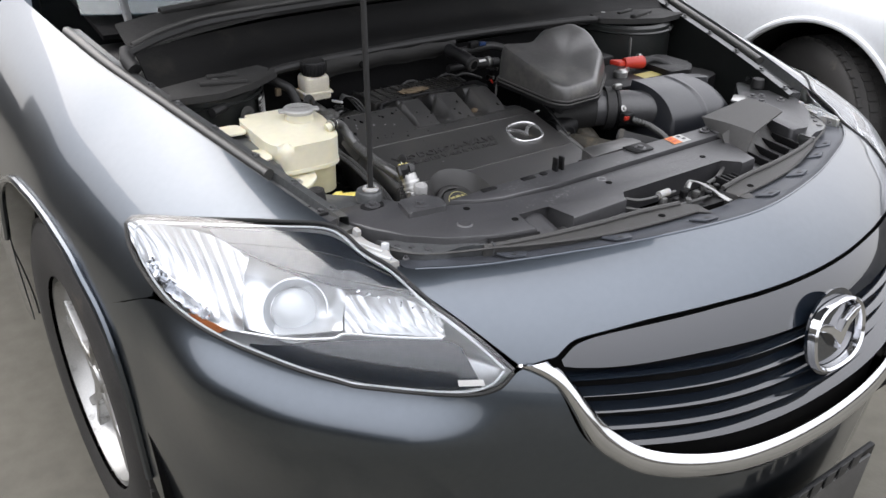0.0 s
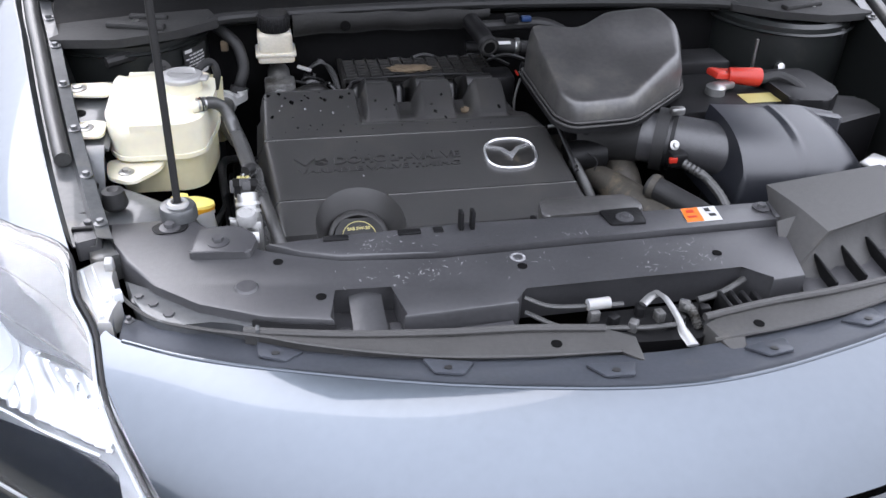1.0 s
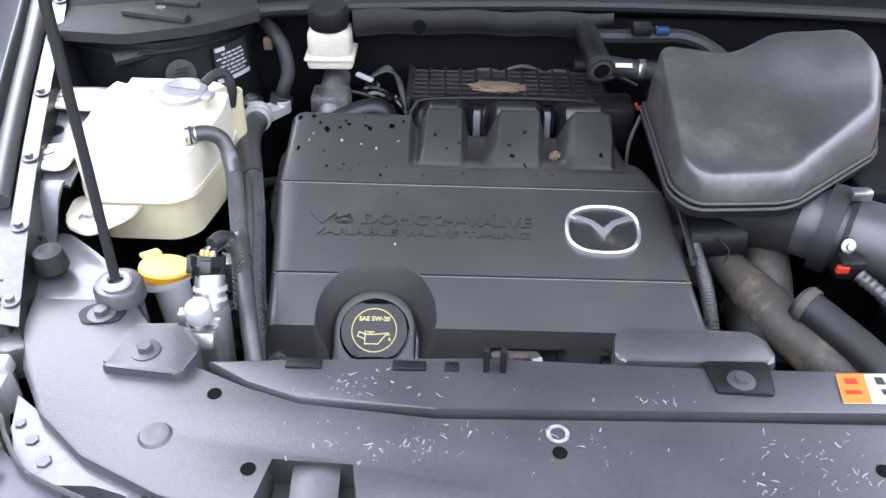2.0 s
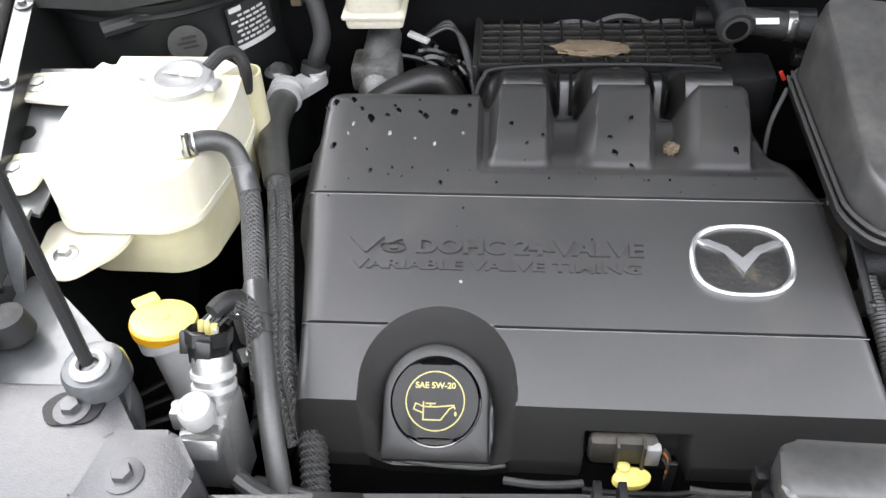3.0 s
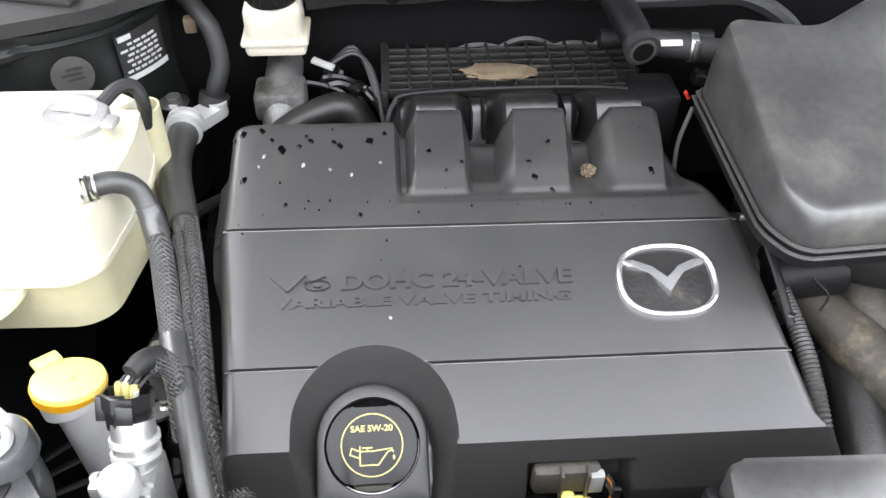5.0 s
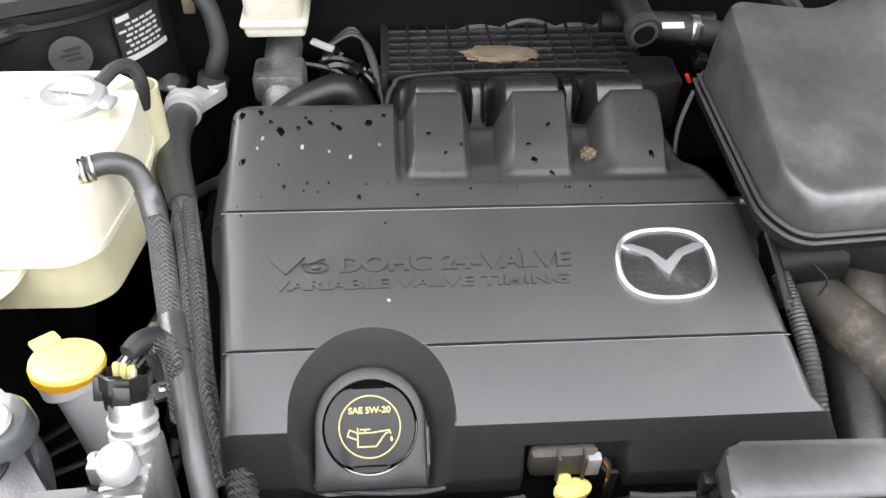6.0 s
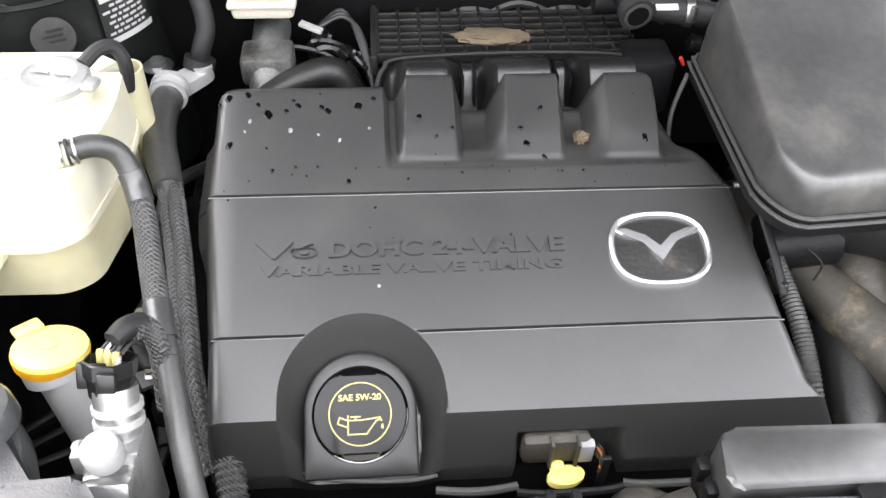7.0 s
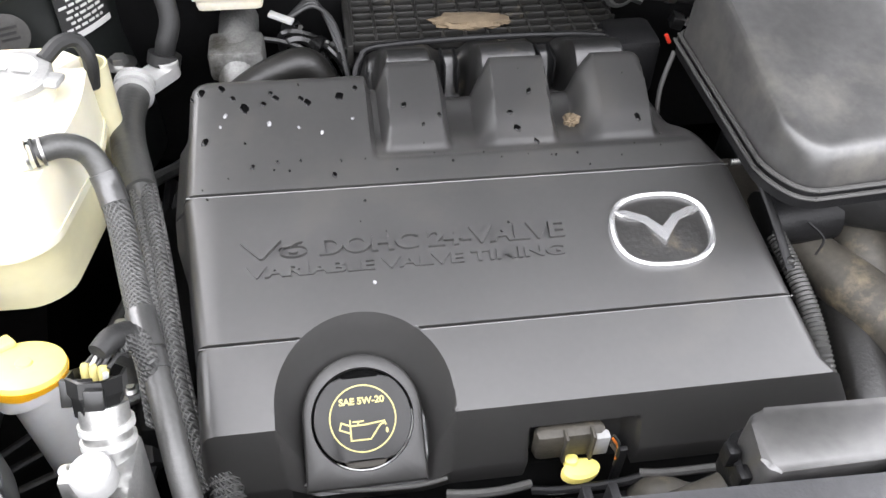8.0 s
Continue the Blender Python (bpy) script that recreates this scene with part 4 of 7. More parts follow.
# ================= the engine bay =================
# ---- engine cover ----
COVER_L = ((1.12, 1.165, 1.225, 1.3397, 1.405, 1.460), (-0.3845, -0.3865, -0.390, -0.4005, -0.3975, -0.3955))
COVER_R = ((1.148, 1.158, 1.1652, 1.178, 1.225, 1.280, 1.3397, 1.365, 1.392, 1.425, 1.449), (0.080, 0.0755, 0.0655, 0.0565, 0.0500, 0.0435, 0.0353, 0.022, 0.004, -0.008, -0.012))
FOLD, BACK_V, FOOT = 1.1652, 1.449, 1.1485
GROOVES = (1.3397, 1.2250)
WELL, RIM = (-0.2765, 1.180), 0.0605
# runner humps: outer left, left of the flat, right of the flat, outer right, at their feet and at the back
HUMPS = (((-0.2440, -0.238, -0.194, -0.189), (-0.2435, -0.233, -0.192, -0.184)), ((-0.168, -0.1515, -0.1057, -0.101), (-0.162, -0.145, -0.099, -0.091)), ((-0.081, -0.063, -0.022, -0.017), (-0.077, -0.055, -0.0125, -0.0095)))


def skew(x, v):
    """The cover sits a little askew between the wings."""
    return v - (0.006 + 0.009 * smooth(1.20, 1.34, v)) * (x + 0.18)


def unskew(x, y):
    return y + (0.006 + 0.009 * smooth(1.20, 1.34, y)) * (x + 0.18)


def cover_z(v):
    z = 0.955 + 0.313 * (v - 1.22)
    if v > 1.4365:
        z -= 45 * (v - 1.4365) ** 2
    if v < FOLD:
        z -= 2.6 * (FOLD - v)
    return z


def hump_at(x, v):
    s = min(1, max(0, (v - 1.374) / 0.075))
    best = 0
    for foot, back in HUMPS:
        a, b, c, d = (p + (q - p) * s for p, q in zip(foot, back))
        best = max(best, min(1, max(0, (x - a) / (b - a))) * min(1, max(0, (d - x) / (d - c))))
    return best


def well_d(x, v):
    return math.hypot(x - WELL[0], (v - WELL[1]) * (1 if v > WELL[1] else 0.72))


def cover_height(x, v):
    z = cover_z(v)
    # recess with three runner humps at the back
    rec = smooth(-0.2540, -0.2490, x) * smooth(1.3605, 1.3705, v) * (1 - smooth(-0.004, 0.020, x))
    if rec > 0:
        h = hump_at(x, v) * smooth(1.3620, 1.3760, v)
        deep = 0.0035 + 0.0110 * smooth(1.366, 1.402, v) + 0.012 * smooth(1.385, 1.43, v) * smooth(-0.240, -0.185, x) * (1 - smooth(-0.075, -0.06, x))
        z += -deep * rec * (1 - h) + rec * h * (-0.0024 * (1 - smooth(1.362, 1.40, v)) + 0.004 * smooth(1.38, 1.449, v))
    # bowl round the filler
    d = well_d(x, v)
    if d < RIM:
        floor = min(z - 0.002, 0.8945 + 0.60 * (v - 1.18))
        k = min(1, max(0, (d - 0.043) / (RIM - 0.043)))
        z = floor + (z - floor) * (k ** 1.15 if k < 0.86 else k ** 1.15 - 0.16 * (k - 0.86) * (1 - k) / 0.14)
    # grooves, their near edge rounded
    if d > RIM + 0.002:
        for g in GROOVES:
            o = v - g
            if -0.0023 < o < 0.0011:
                z -= 0.0040 if o > -0.0004 else 0.0013 * max(0, (0.0022 + o) / 0.0018) ** 2
    return z


def notch_in(x, v):
    """How far the dipstick's notch goes back into the front."""
    return 0.016 * smooth(-0.1665, -0.1615, x) * (1 - smooth(-0.094, -0.0835, x)) * (1 - smooth(1.1572, 1.1582, v))


ys = sorted(set([round(FOOT + 0.00085 * k, 5) for k in range(20)] + [round(FOLD + 0.0016 * k, 5) for k in range(178)] + [g + o for g in GROOVES for o in (-0.0023, -0.0018, -0.0014, -0.0010, -0.0007, -0.0005, -0.0003, 0.0007, 0.0010, 0.0012)] + [BACK_V - 0.001, BACK_V]))
ys = [v for v in ys if v <= BACK_V]
EDGE = ((-1.0, 0.09), (-1.0, 0.024), (0.0, 0.016), (0.0016, 0.0085), (0.0037, 0.0038), (0.0066, 0.0012), (0.0105, 0.0))
inner = [round(-0.3705 + 0.0016 * k, 5) for k in range(217)]
NX = 2 * len(EDGE) + len(inner) + 22


def columns(l, r, out):
    """(x, drop) from edge to edge: the rolled sides and the top between them."""
    tail = [inner[-1] + (r - EDGE[-1][0] - inner[-1]) * k / 23 for k in range(1, 23)]
    return [(l + (e if e >= 0 else -out), z) for e, z in EDGE] + [(x, 0.0) for x in inner + tail] + [(r - (e if e >= 0 else -0.003), z) for e, z in EDGE[::-1]]


bm = bmesh.new()
rows = []
for v in ys:
    l, r = float(np.interp(v, *COVER_L)), float(np.interp(v, *COVER_R))
    if v > 1.434:
        l += 0.015 - math.sqrt(max(0, 0.015 ** 2 - (v - 1.434) ** 2))
    out = 0.002 + 0.0055 * smooth(1.285, 1.32, v) * (1 - smooth(1.398, 1.408, v))
    row = []
    for x, low in columns(l, r, out):
        vv = v
        e = well_d(x, v)
        if abs(e - RIM) < 0.0011 and v > WELL[1]:  # a clean rim round the bowl
            x, vv = WELL[0] + (x - WELL[0]) * RIM / e, WELL[1] + (v - WELL[1]) * RIM / e
        back = hump_at(x, v) * smooth(1.39, 1.449, v)
        row.append(bm.verts.new((x, skew(x, vv) + 0.012 * back + notch_in(x, v), cover_height(x, vv) - low)))
    rows.append(row)
under = [bm.verts.new(p.co + Vector((0, 0.008, -0.05))) for p in rows[0]]
behind = [bm.verts.new(p.co + Vector((0, 0.001, -0.05))) for p in rows[-1]]
rows = [under] + rows + [behind]
for p, q in zip(rows, rows[1:]):
    for i in range(NX - 1):
        bm.faces.new((p[i], p[i + 1], q[i + 1], q[i]))
cover = thing("engine_cover", (-0.18, 1.28, 0.80), "matt charcoal plastic engine cover with raised lettering and water drops", "engine cover")
cover_top = part("shell", bm, COVER, cover, angle=0.62)
lie = math.degrees(math.atan(0.313))
for g in GROOVES:  # a paler bead paints the highlight on each groove's rounded near edge
    spans = [(-0.396 if g > 1.3 else -0.386, 0.031 if g > 1.3 else 0.046)]
    if g < 1.3:
        half = math.sqrt(RIM ** 2 - (g - WELL[1]) ** 2) + 0.003
        spans = [(spans[0][0], WELL[0] - half), (WELL[0] + half, spans[0][1])]
    for a, b in spans:
        line = [a + (b - a) * k / 12 for k in range(13)]
        part("groove_glint", tube([(x, skew(x, g - 0.0012), cover_z(g - 0.0012) - 0.00045) for x in line], 0.00062, 24, 6), GLINT, cover_top)


def on_cover(x, y, d=0.0):
    return Vector((x, y, 0.955 + 0.313 * (y - 1.22))) + Vector((0, -0.299, 0.954)) * d


for words, wide, px in (("V6", 0.048, -0.3315), ("DOHC 24-VALVE", 0.184, -0.2085)):
    p = on_cover(px, 1.2912 - 0.0087 * (px + 0.236))
    part("lettering", shift(text_mesh(words, 0.0186, 0.0030, wide, 0.0006), p.x, p.y, p.z, lie, 0, -0.5), COVER, cover_top)
p = on_cover(-0.2347, 1.2750)
part("lettering", shift(text_mesh("VARIABLE VALVE TIMING", 0.0118, 0.0020, 0.234, 0.0003), p.x, p.y, p.z, lie, 0, -0.5), COVER, cover_top)
p = on_cover(-0.0402, 1.2828, 0.0005)
emblem = part("badge", shift(badge(0.0820, 0.0652, 0.006), p.x, p.y, p.z, lie, 0, -0.6), BRIGHT, cover, "chrome oval ring with a V shape", 0.5)
oval = [(0.0395 * math.cos(radians(a)) * (abs(math.cos(radians(a))) ** 2.6 + abs(math.sin(radians(a))) ** 2.6) ** (-1 / 2.6), 0.0312 * math.sin(radians(a)) * (abs(math.cos(radians(a))) ** 2.6 + abs(math.sin(radians(a))) ** 2.6) ** (-1 / 2.6)) for a in range(0, 360, 8)]
part("badge_field", shift(prism(oval, 0, 0.0012, 0.0004), p.x, p.y, p.z, lie, 0, -0.6), MANIF, emblem, "dusty dark field behind the badge")

# water drops and dried spots: place, radius, and which have dried pale
WET = ((-.385, 1.435, 29), (-.392, 1.429, 15), (-.369, 1.438, 24), (-.360, 1.428, 21), (-.351, 1.418, 34), (-.336, 1.421, 18), (-.330, 1.431, 17), (-.326, 1.426, 22), (-.306, 1.424, 20), (-.301, 1.420, 24), (-.275, 1.424, 29), (-.262, 1.431, 18), (-.382, 1.389, 26), (-.346, 1.364, 17), (-.327, 1.367, 11), (-.284, 1.352, 22), (-.263, 1.328, 9),
       (-.224, 1.410, 26), (-.210, 1.392, 17), (-.196, 1.399, 17), (-.138, 1.397, 21), (-.134, 1.383, 31), (-.119, 1.415, 23), (-.120, 1.371, 22), (-.069, 1.397, 20), (-.032, 1.385, 27))
rng = random.Random(5)
spots = [(x, y, r / 8200) for x, y, r in WET]
while len(spots) < 60:
    spots.append((rng.uniform(-0.385, -0.015), rng.uniform(1.30, 1.44) if rng.random() < 0.75 else rng.uniform(1.355, 1.372), rng.uniform(0.0005, 0.0012)))
dried = [(-.332, 1.402, .0026), (-.370, 1.402, .0016), (-.366, 1.412, .0022), (-.291, 1.391, .0018), (-.266, 1.402, .0017), (-.309, 1.397, .0014), (-.262, 1.262, .0016)]
for k, (x, y, r) in enumerate(spots + dried):
    v = unskew(x, y)
    z = cover_height(x, v)
    if max(abs(cover_height(x + e, v) - z) for e in (-0.003, 0.003)) > 0.0026:
        continue
    n_ = 13
    d = bmesh.new()
    wob = rng.uniform(0, 6)
    rings = [[d.verts.new((f * r * math.cos(6.2832 * i / n_) * (1 + 0.18 * math.sin(2 * i + wob)), f * r * math.sin(6.2832 * i / n_) * (1 + 0.14 * math.cos(3 * i + wob)), h)) for i in range(n_)] for f, h in ((1, 0), (0.72, 0.0005), (0.3, 0.0007))]
    for a, b in zip(rings, rings[1:]):
        for i in range(n_):
            d.faces.new((a[i], a[(i + 1) % n_], b[(i + 1) % n_], b[i]))
    d.faces.new(rings[-1])
    bmesh.ops.scale(d, vec=(rng.uniform(0.65, 1.0), rng.uniform(0.95, 1.35), 1), verts=d.verts)
    up = (cover_height(x, v + 0.003) - cover_height(x, v - 0.003)) / 0.006
    side = (cover_height(x + 0.002, v) - cover_height(x - 0.002, v)) / 0.004
    part("drop" if k < len(spots) else "dried_spot", shift(d, x, y, z + 0.0002, math.degrees(math.atan(up)), -math.degrees(math.atan(side)), rng.uniform(-35, 35)), DRIP if k < len(spots) else SCUFF, cover_top)

# oil filler
cap = thing("oil_filler_cap", (-0.279, 1.186, 0.86), "black oil filler cap with a yellow ring and oil-can print", "oil cap")
cap_m = pose(-0.279, 1.1866, 0.909, 31)


def on_cap(b, z=0.0):
    bmesh.ops.transform(b, matrix=cap_m @ Matrix.Translation((0, 0, z)), verts=b.verts)
    return b


def collar_bm():
    """A U-shaped plate with a round hole, its outer edge rolled down."""
    n_, w_, yc, foot = 72, 0.0414, 0.0038, -0.0455
    hole, edge = [], []
    for k in range(n_):
        a = 2 * math.pi * k / n_
        c, s = math.cos(a), math.sin(a)
        hole.append((0.0352 * c, 0.0352 * s))
        if s >= 0:
            edge.append((w_ * c, yc + w_ * s))
        else:
            t = min(w_ / max(abs(c), 1e-6), (yc - foot) / max(-s, 1e-6))
            edge.append((t * c * (1.02 if abs(t * c) < w_ * 0.98 else 1), yc + t * s))
    bm_ = bmesh.new()
    rings_ = []
    for pts, zz in ((hole, -0.012), (hole, 0.0045), ([(x * 1.02, y * 1.02) for x, y in hole], 0.0062), ([(x * 0.97, y * 0.97) for x, y in edge], 0.0064), (edge, 0.0050), ([(x * 1.015, y * 1.01) for x, y in edge], 0.0020), ([(x * 1.02, y * 1.015) for x, y in edge], -0.03)):
        rings_.append([bm_.verts.new((x, y, zz)) for x, y in pts])
    for a, b in zip(rings_, rings_[1:]):
        for i in range(n_):
            j = (i + 1) % n_
            bm_.faces.new((a[i], b[i], b[j], a[j]))
    bmesh.ops.recalc_face_normals(bm_, faces=bm_.faces)
    return bm_


part("collar", on_cap(collar_bm()), COLLAR, cap, "charcoal U-shaped collar", 0.9)
part("groove", on_cap(lathe([(0.0352, -0.002), (0.0240, -0.002), (0.0240, -0.004), (0.0352, -0.004), (0.0352, -0.002)], 56)), DARK, cap)
part("lip", tube([(-0.334, 1.1660, 0.8835), (-0.326, 1.1560, 0.8845), (-0.307, 1.1475, 0.8865), (-0.279, 1.1430, 0.8880), (-0.245, 1.1420, 0.8875), (-0.224, 1.1455, 0.8865)], 0.0016, 40, 8), TRIMGREY, cap, "pale worn lip below the collar")


def cap_disc():
    """The cap's face with a notch at the top and at the foot."""
    out = []
    for k in range(96):
        a = 360 * k / 96
        near = min(abs(a - 90), abs(a - 270))
        cut = smooth(33, 27, near)
        q = 0.0334 * (1 - cut) + cut * min(0.0334, 0.0278 / max(0.3, math.cos(radians(near))))
        out.append((q * math.cos(radians(a)), q * math.sin(radians(a))))
    return prism(out, -0.002, 0.0126, 0.0010)


body = part("body", on_cap(cap_disc()), CAPBLACK, cap, "charcoal cap face with two finger notches", 0.7)
part("bright_edge", on_cap(tube([(0.0349 * math.cos(radians(a)), 0.0349 * math.sin(radians(a)), 0.0056) for a in range(-125, 6, 10)], 0.0006, 40, 6)), STEEL, cap, "worn bright edge")
part("dust", on_cap(prism([(-0.0115, -0.0335), (0.0115, -0.0335), (0.0150, -0.0285), (-0.0150, -0.0285)], -0.002, 0.004, 0.001)), DUSTY, body)
part("print_ring", on_cap(lathe([(0.0222, 0), (0.0232, 0), (0.0232, 0.0003), (0.0222, 0.0003), (0.0222, 0)], 64), 0.0127), GOLD, body)
part("words", on_cap(shift(text_mesh("SAE 5W-20", 0.0064, 0.0001, 0.0315, 0.00022), 0, 0.0118, 0.0129)), GOLD, body, "yellow print")


def stroke(x0, y0, x1, y1, w=0.0011):
    b = rbox(math.hypot(x1 - x0, y1 - y0) + w * 0.8, w, 0.0003, 0)
    return shift(b, (x0 + x1) / 2, (y0 + y1) / 2, 0, 0, 0, math.degrees(math.atan2(y1 - y0, x1 - x0)))


CAN = ((-0.0090, -0.0010, -0.0090, -0.0145), (-0.0090, -0.0145, 0.0045, -0.0145), (0.0045, -0.0145, 0.0115, -0.0055), (-0.0090, -0.0045, 0.0010, -0.0045), (0.0010, -0.0045, 0.0145, -0.0030), (0.0145, -0.0030, 0.0155, -0.0055), (0.0115, -0.0055, 0.0150, -0.0040), (-0.0150, -0.0020, -0.0090, -0.0045), (-0.0150, -0.0020, -0.0165, -0.0065), (-0.0165, -0.0065, -0.0090, -0.0095), (-0.0035, -0.0045, -0.0035, -0.0020), (-0.0070, -0.0020, 0.0000, -0.0020))
drip = lathe([(0, 0.0003), (0.0012, 0.0003), (0.0012, 0)], 12)
bmesh.ops.scale(drip, vec=(0.8, 1.6, 1), verts=drip.verts)
part("oil_can_print", on_cap(join(*(stroke(*q) for q in CAN), shift(drip, 0.0160, -0.0095, 0)), 0.0127), GOLD, body, "yellow oil-can outline")

# dipstick in its notch at the cover's foot
dip = thing("dipstick", (-0.128, 1.13, 0.84), "yellow plastic dipstick handle in a dusty notch", "dipstick")
handle = lathe([(0, -0.0045), (0.0110, -0.0045), (0.0145, -0.0030), (0.0152, 0.0), (0.0145, 0.0030), (0.0110, 0.0045), (0, 0.0040)], 36)
bmesh.ops.scale(handle, vec=(1, 0.56, 1.15), verts=handle.verts)
part("handle", shift(handle, -0.1290, 1.1400, 0.884, 2, 8, 12), YELLOW, dip)
part("hub", shift(lathe([(0.0055, 0), (0.0050, 0.006), (0.0030, 0.0075), (0, 0.0078)], 20), -0.1350, 1.1455, 0.886, -10), YELLOW, dip)
part("boss", shift(rbox(0.052, 0.014, 0.030, 0.006), -0.1360, 1.1560, 0.886), DUSTY, dip, "dusty brown boss")
for x in (-0.141, -0.1215):
    part("rib", shift(rbox(0.0024, 0.010, 0.030, 0.0008), x, 1.1500, 0.888), DUSTY, dip)
part("lug", shift(rbox(0.012, 0.008, 0.022, 0.002), -0.1150, 1.1500, 0.892), CAPGREY, dip, "pale plastic lug")
part("strap", shift(rbox(0.0065, 0.004, 0.052, 0.001), -0.1010, 1.1410, 0.855), PLASTIC, dip)
for k in range(4):
    part("wire", tube([(-0.1075, 1.148, 0.914 - 0.004 * k), (-0.1035, 1.144, 0.908 - 0.004 * k), (-0.1045, 1.141, 0.897 - 0.004 * k)], 0.0010, 8, 6), (INK, ORANGE, INK, DUSTY)[k], dip)

# ---- intake manifold ----
man = thing("intake_manifold", (-0.125, 1.52, 0.90), "black ribbed plastic intake manifold, dusty with dried mud", "manifold")
RUNS = ((-0.2435, -0.184), (-0.162, -0.091), (-0.077, -0.0095))


def over_runs(x, soft=0.010):
    return max(smooth(a - 0.002, a + soft, x) * (1 - smooth(b - soft, b + 0.004, x)) for a, b in RUNS)


def shoulder(u, w):
    """Cast shoulders of the three runners, falling into wells between them."""
    x, y = -0.256 + 0.252 * u, 1.4500 + 0.065 * w
    top = 1.012 + 0.013 * smooth(1.4500, 1.472, y) - 0.016 * smooth(1.475, 1.512, y)
    well = 0.958 + 0.042 * smooth(1.478, 1.508, y)
    h = over_runs(x, 0.012)
    end = smooth(-0.256, -0.246, x) * (1 - smooth(-0.024, -0.012, x))
    return Vector((x, y, (well + (top - well) * h) - 0.03 * (1 - end)))


base = part("plenum", shift(rbox(0.252, 0.092, 0.075, 0.014, 3), -0.132, 1.560, 0.926), PLASTIC, man)
for k in range(7):
    part("rib", shift(rbox(0.256, 0.0030, 0.011, 0.001), -0.132, 1.519 + 0.0125 * k, 1.000), MANIF, base)
for k in range(13):
    part("rib", shift(rbox(0.0030, 0.086, 0.010, 0.001), -0.2565 + 0.0207 * k, 1.561, 1.0012), MANIF, base)
part("end_rib", shift(rbox(0.006, 0.098, 0.020, 0.002), -0.2605, 1.560, 0.992), MANIF, base)
part("runner_casting", sheet(shoulder, 90, 22), CASTING, man, "worn cast shoulders of three runners", 0.9)
part("flange", tube([(-0.260, 1.488, 0.980), (-0.258, 1.496, 0.992), (-0.252, 1.505, 1.002), (-0.235, 1.512, 1.009), (-0.132, 1.515, 1.011), (-0.03, 1.512, 1.009), (-0.012, 1.502, 1.000), (-0.006, 1.485, 0.98)], 0.0030, 70, 10), PLASTIC, man)
for x in (-0.173, -0.084):
    part("coil", shift(lathe([(0.015, 0), (0.016, 0.016), (0.0135, 0.019), (0.011, 0.016), (0, 0.014)], 24), x, 1.4475, 0.962, 14), PLASTIC, man)
    part("coil_ring", shift(lathe([(0.0135, 0.0), (0.0145, 0.0012), (0.0135, 0.0024)], 24), x, 1.4475, 0.981, 14), TRIMGREY, man)
    for k in range(2):
        part("web", shift(rbox(0.0026, 0.032, 0.030, 0.001), x - 0.006 + 0.012 * k, 1.496, 0.975), PLASTIC, man)

bm = bmesh.new()
bmesh.ops.create_icosphere(bm, subdivisions=3, radius=1)
for v in bm.verts:
    v.co = Vector((v.co.x * 0.036, v.co.y * 0.014, v.co.z * 0.005)) * (1 + 0.35 * noise.noise(v.co * 3))
part("mud", shift(bm, -0.145, 1.540, 1.014), BIRCH, man, "dried tan mud")
bm = bmesh.new()
bmesh.ops.create_icosphere(bm, subdivisions=3, radius=1)
for v in bm.verts:
    v.co = Vector((v.co.x * 0.0065, v.co.y * 0.007, v.co.z * 0.005)) * (1 + 0.6 * noise.noise(v.co * 4))
part("mud", shift(bm, -0.083, 1.400, cover_height(-0.083, 1.400) + 0.003), BIRCH, man)

# ---- lid of the fresh-air resonator ----
FL = [(0.022, 1.470), (0.018, 1.275), (0.036, 1.244), (0.135, 1.250), (0.262, 1.355), (0.290, 1.425), (0.275, 1.50), (0.17, 1.50), (0.10, 1.46)]
box = thing("resonator_box", (0.14, 1.37, 0.95), "matt black moulded resonator box with a flanged lid", "air box")


def inset(pts, k, c=(0.145, 1.365)):
    return [(c[0] + (x - c[0]) * k, c[1] + (y - c[1]) * k) for x, y in pts]


part("flange", prism(FL, 1.022, 1.031, 0.002, 0.022), PLASTIC, box)
part("rim", prism(inset(FL, 0.985), 1.0315, 1.037, 0.002, 0.022), PLASTIC, box)


def lid_top(x, y):
    return 1.064 + 0.22 * (y - 1.25) + 0.016 * smooth(0.10, 0.17, x) * smooth(1.38, 1.44, y)


TOPO = rounded([(0.032, 1.460), (0.030, 1.280), (0.046, 1.257), (0.130, 1.263), (0.248, 1.368), (0.262, 1.420), (0.250, 1.472), (0.165, 1.462), (0.108, 1.446)], 0.018, 6)
BASEO = rounded(inset(FL, 0.965), 0.018, 6)
bm = bmesh.new()
rings = []
for t, lift in ((0, 0), (0.12, 0.45), (0.45, 0.80), (0.75, 0.95), (1.0, 1.0), (1.06, 1.0)):
    ring = []
    for a, b in zip(BASEO, TOPO):
        q = a.lerp(b, min(t, 1))
        if t > 1:
            q = Vector((0.14, 1.37)) + (b - Vector((0.14, 1.37))) * 0.93
        ring.append(bm.verts.new((q.x, q.y, 1.034 + (lid_top(q.x, q.y) - 1.034) * lift)))
    rings.append(ring)
c0 = Vector((0.14, 1.37))
for k in (0.75, 0.5, 0.25):
    rings.append([bm.verts.new((c0.x + (b.x - c0.x) * k, c0.y + (b.y - c0.y) * k, lid_top(c0.x + (b.x - c0.x) * k, c0.y + (b.y - c0.y) * k) - 0.008 * (1 - k))) for b in TOPO])
for a, b in zip(rings, rings[1:]):
    for i in range(len(a)):
        j = (i + 1) % len(a)
        bm.faces.new((a[i], a[j], b[j], b[i]))
bm.faces.new(rings[-1])
bmesh.ops.recalc_face_normals(bm, faces=bm.faces)
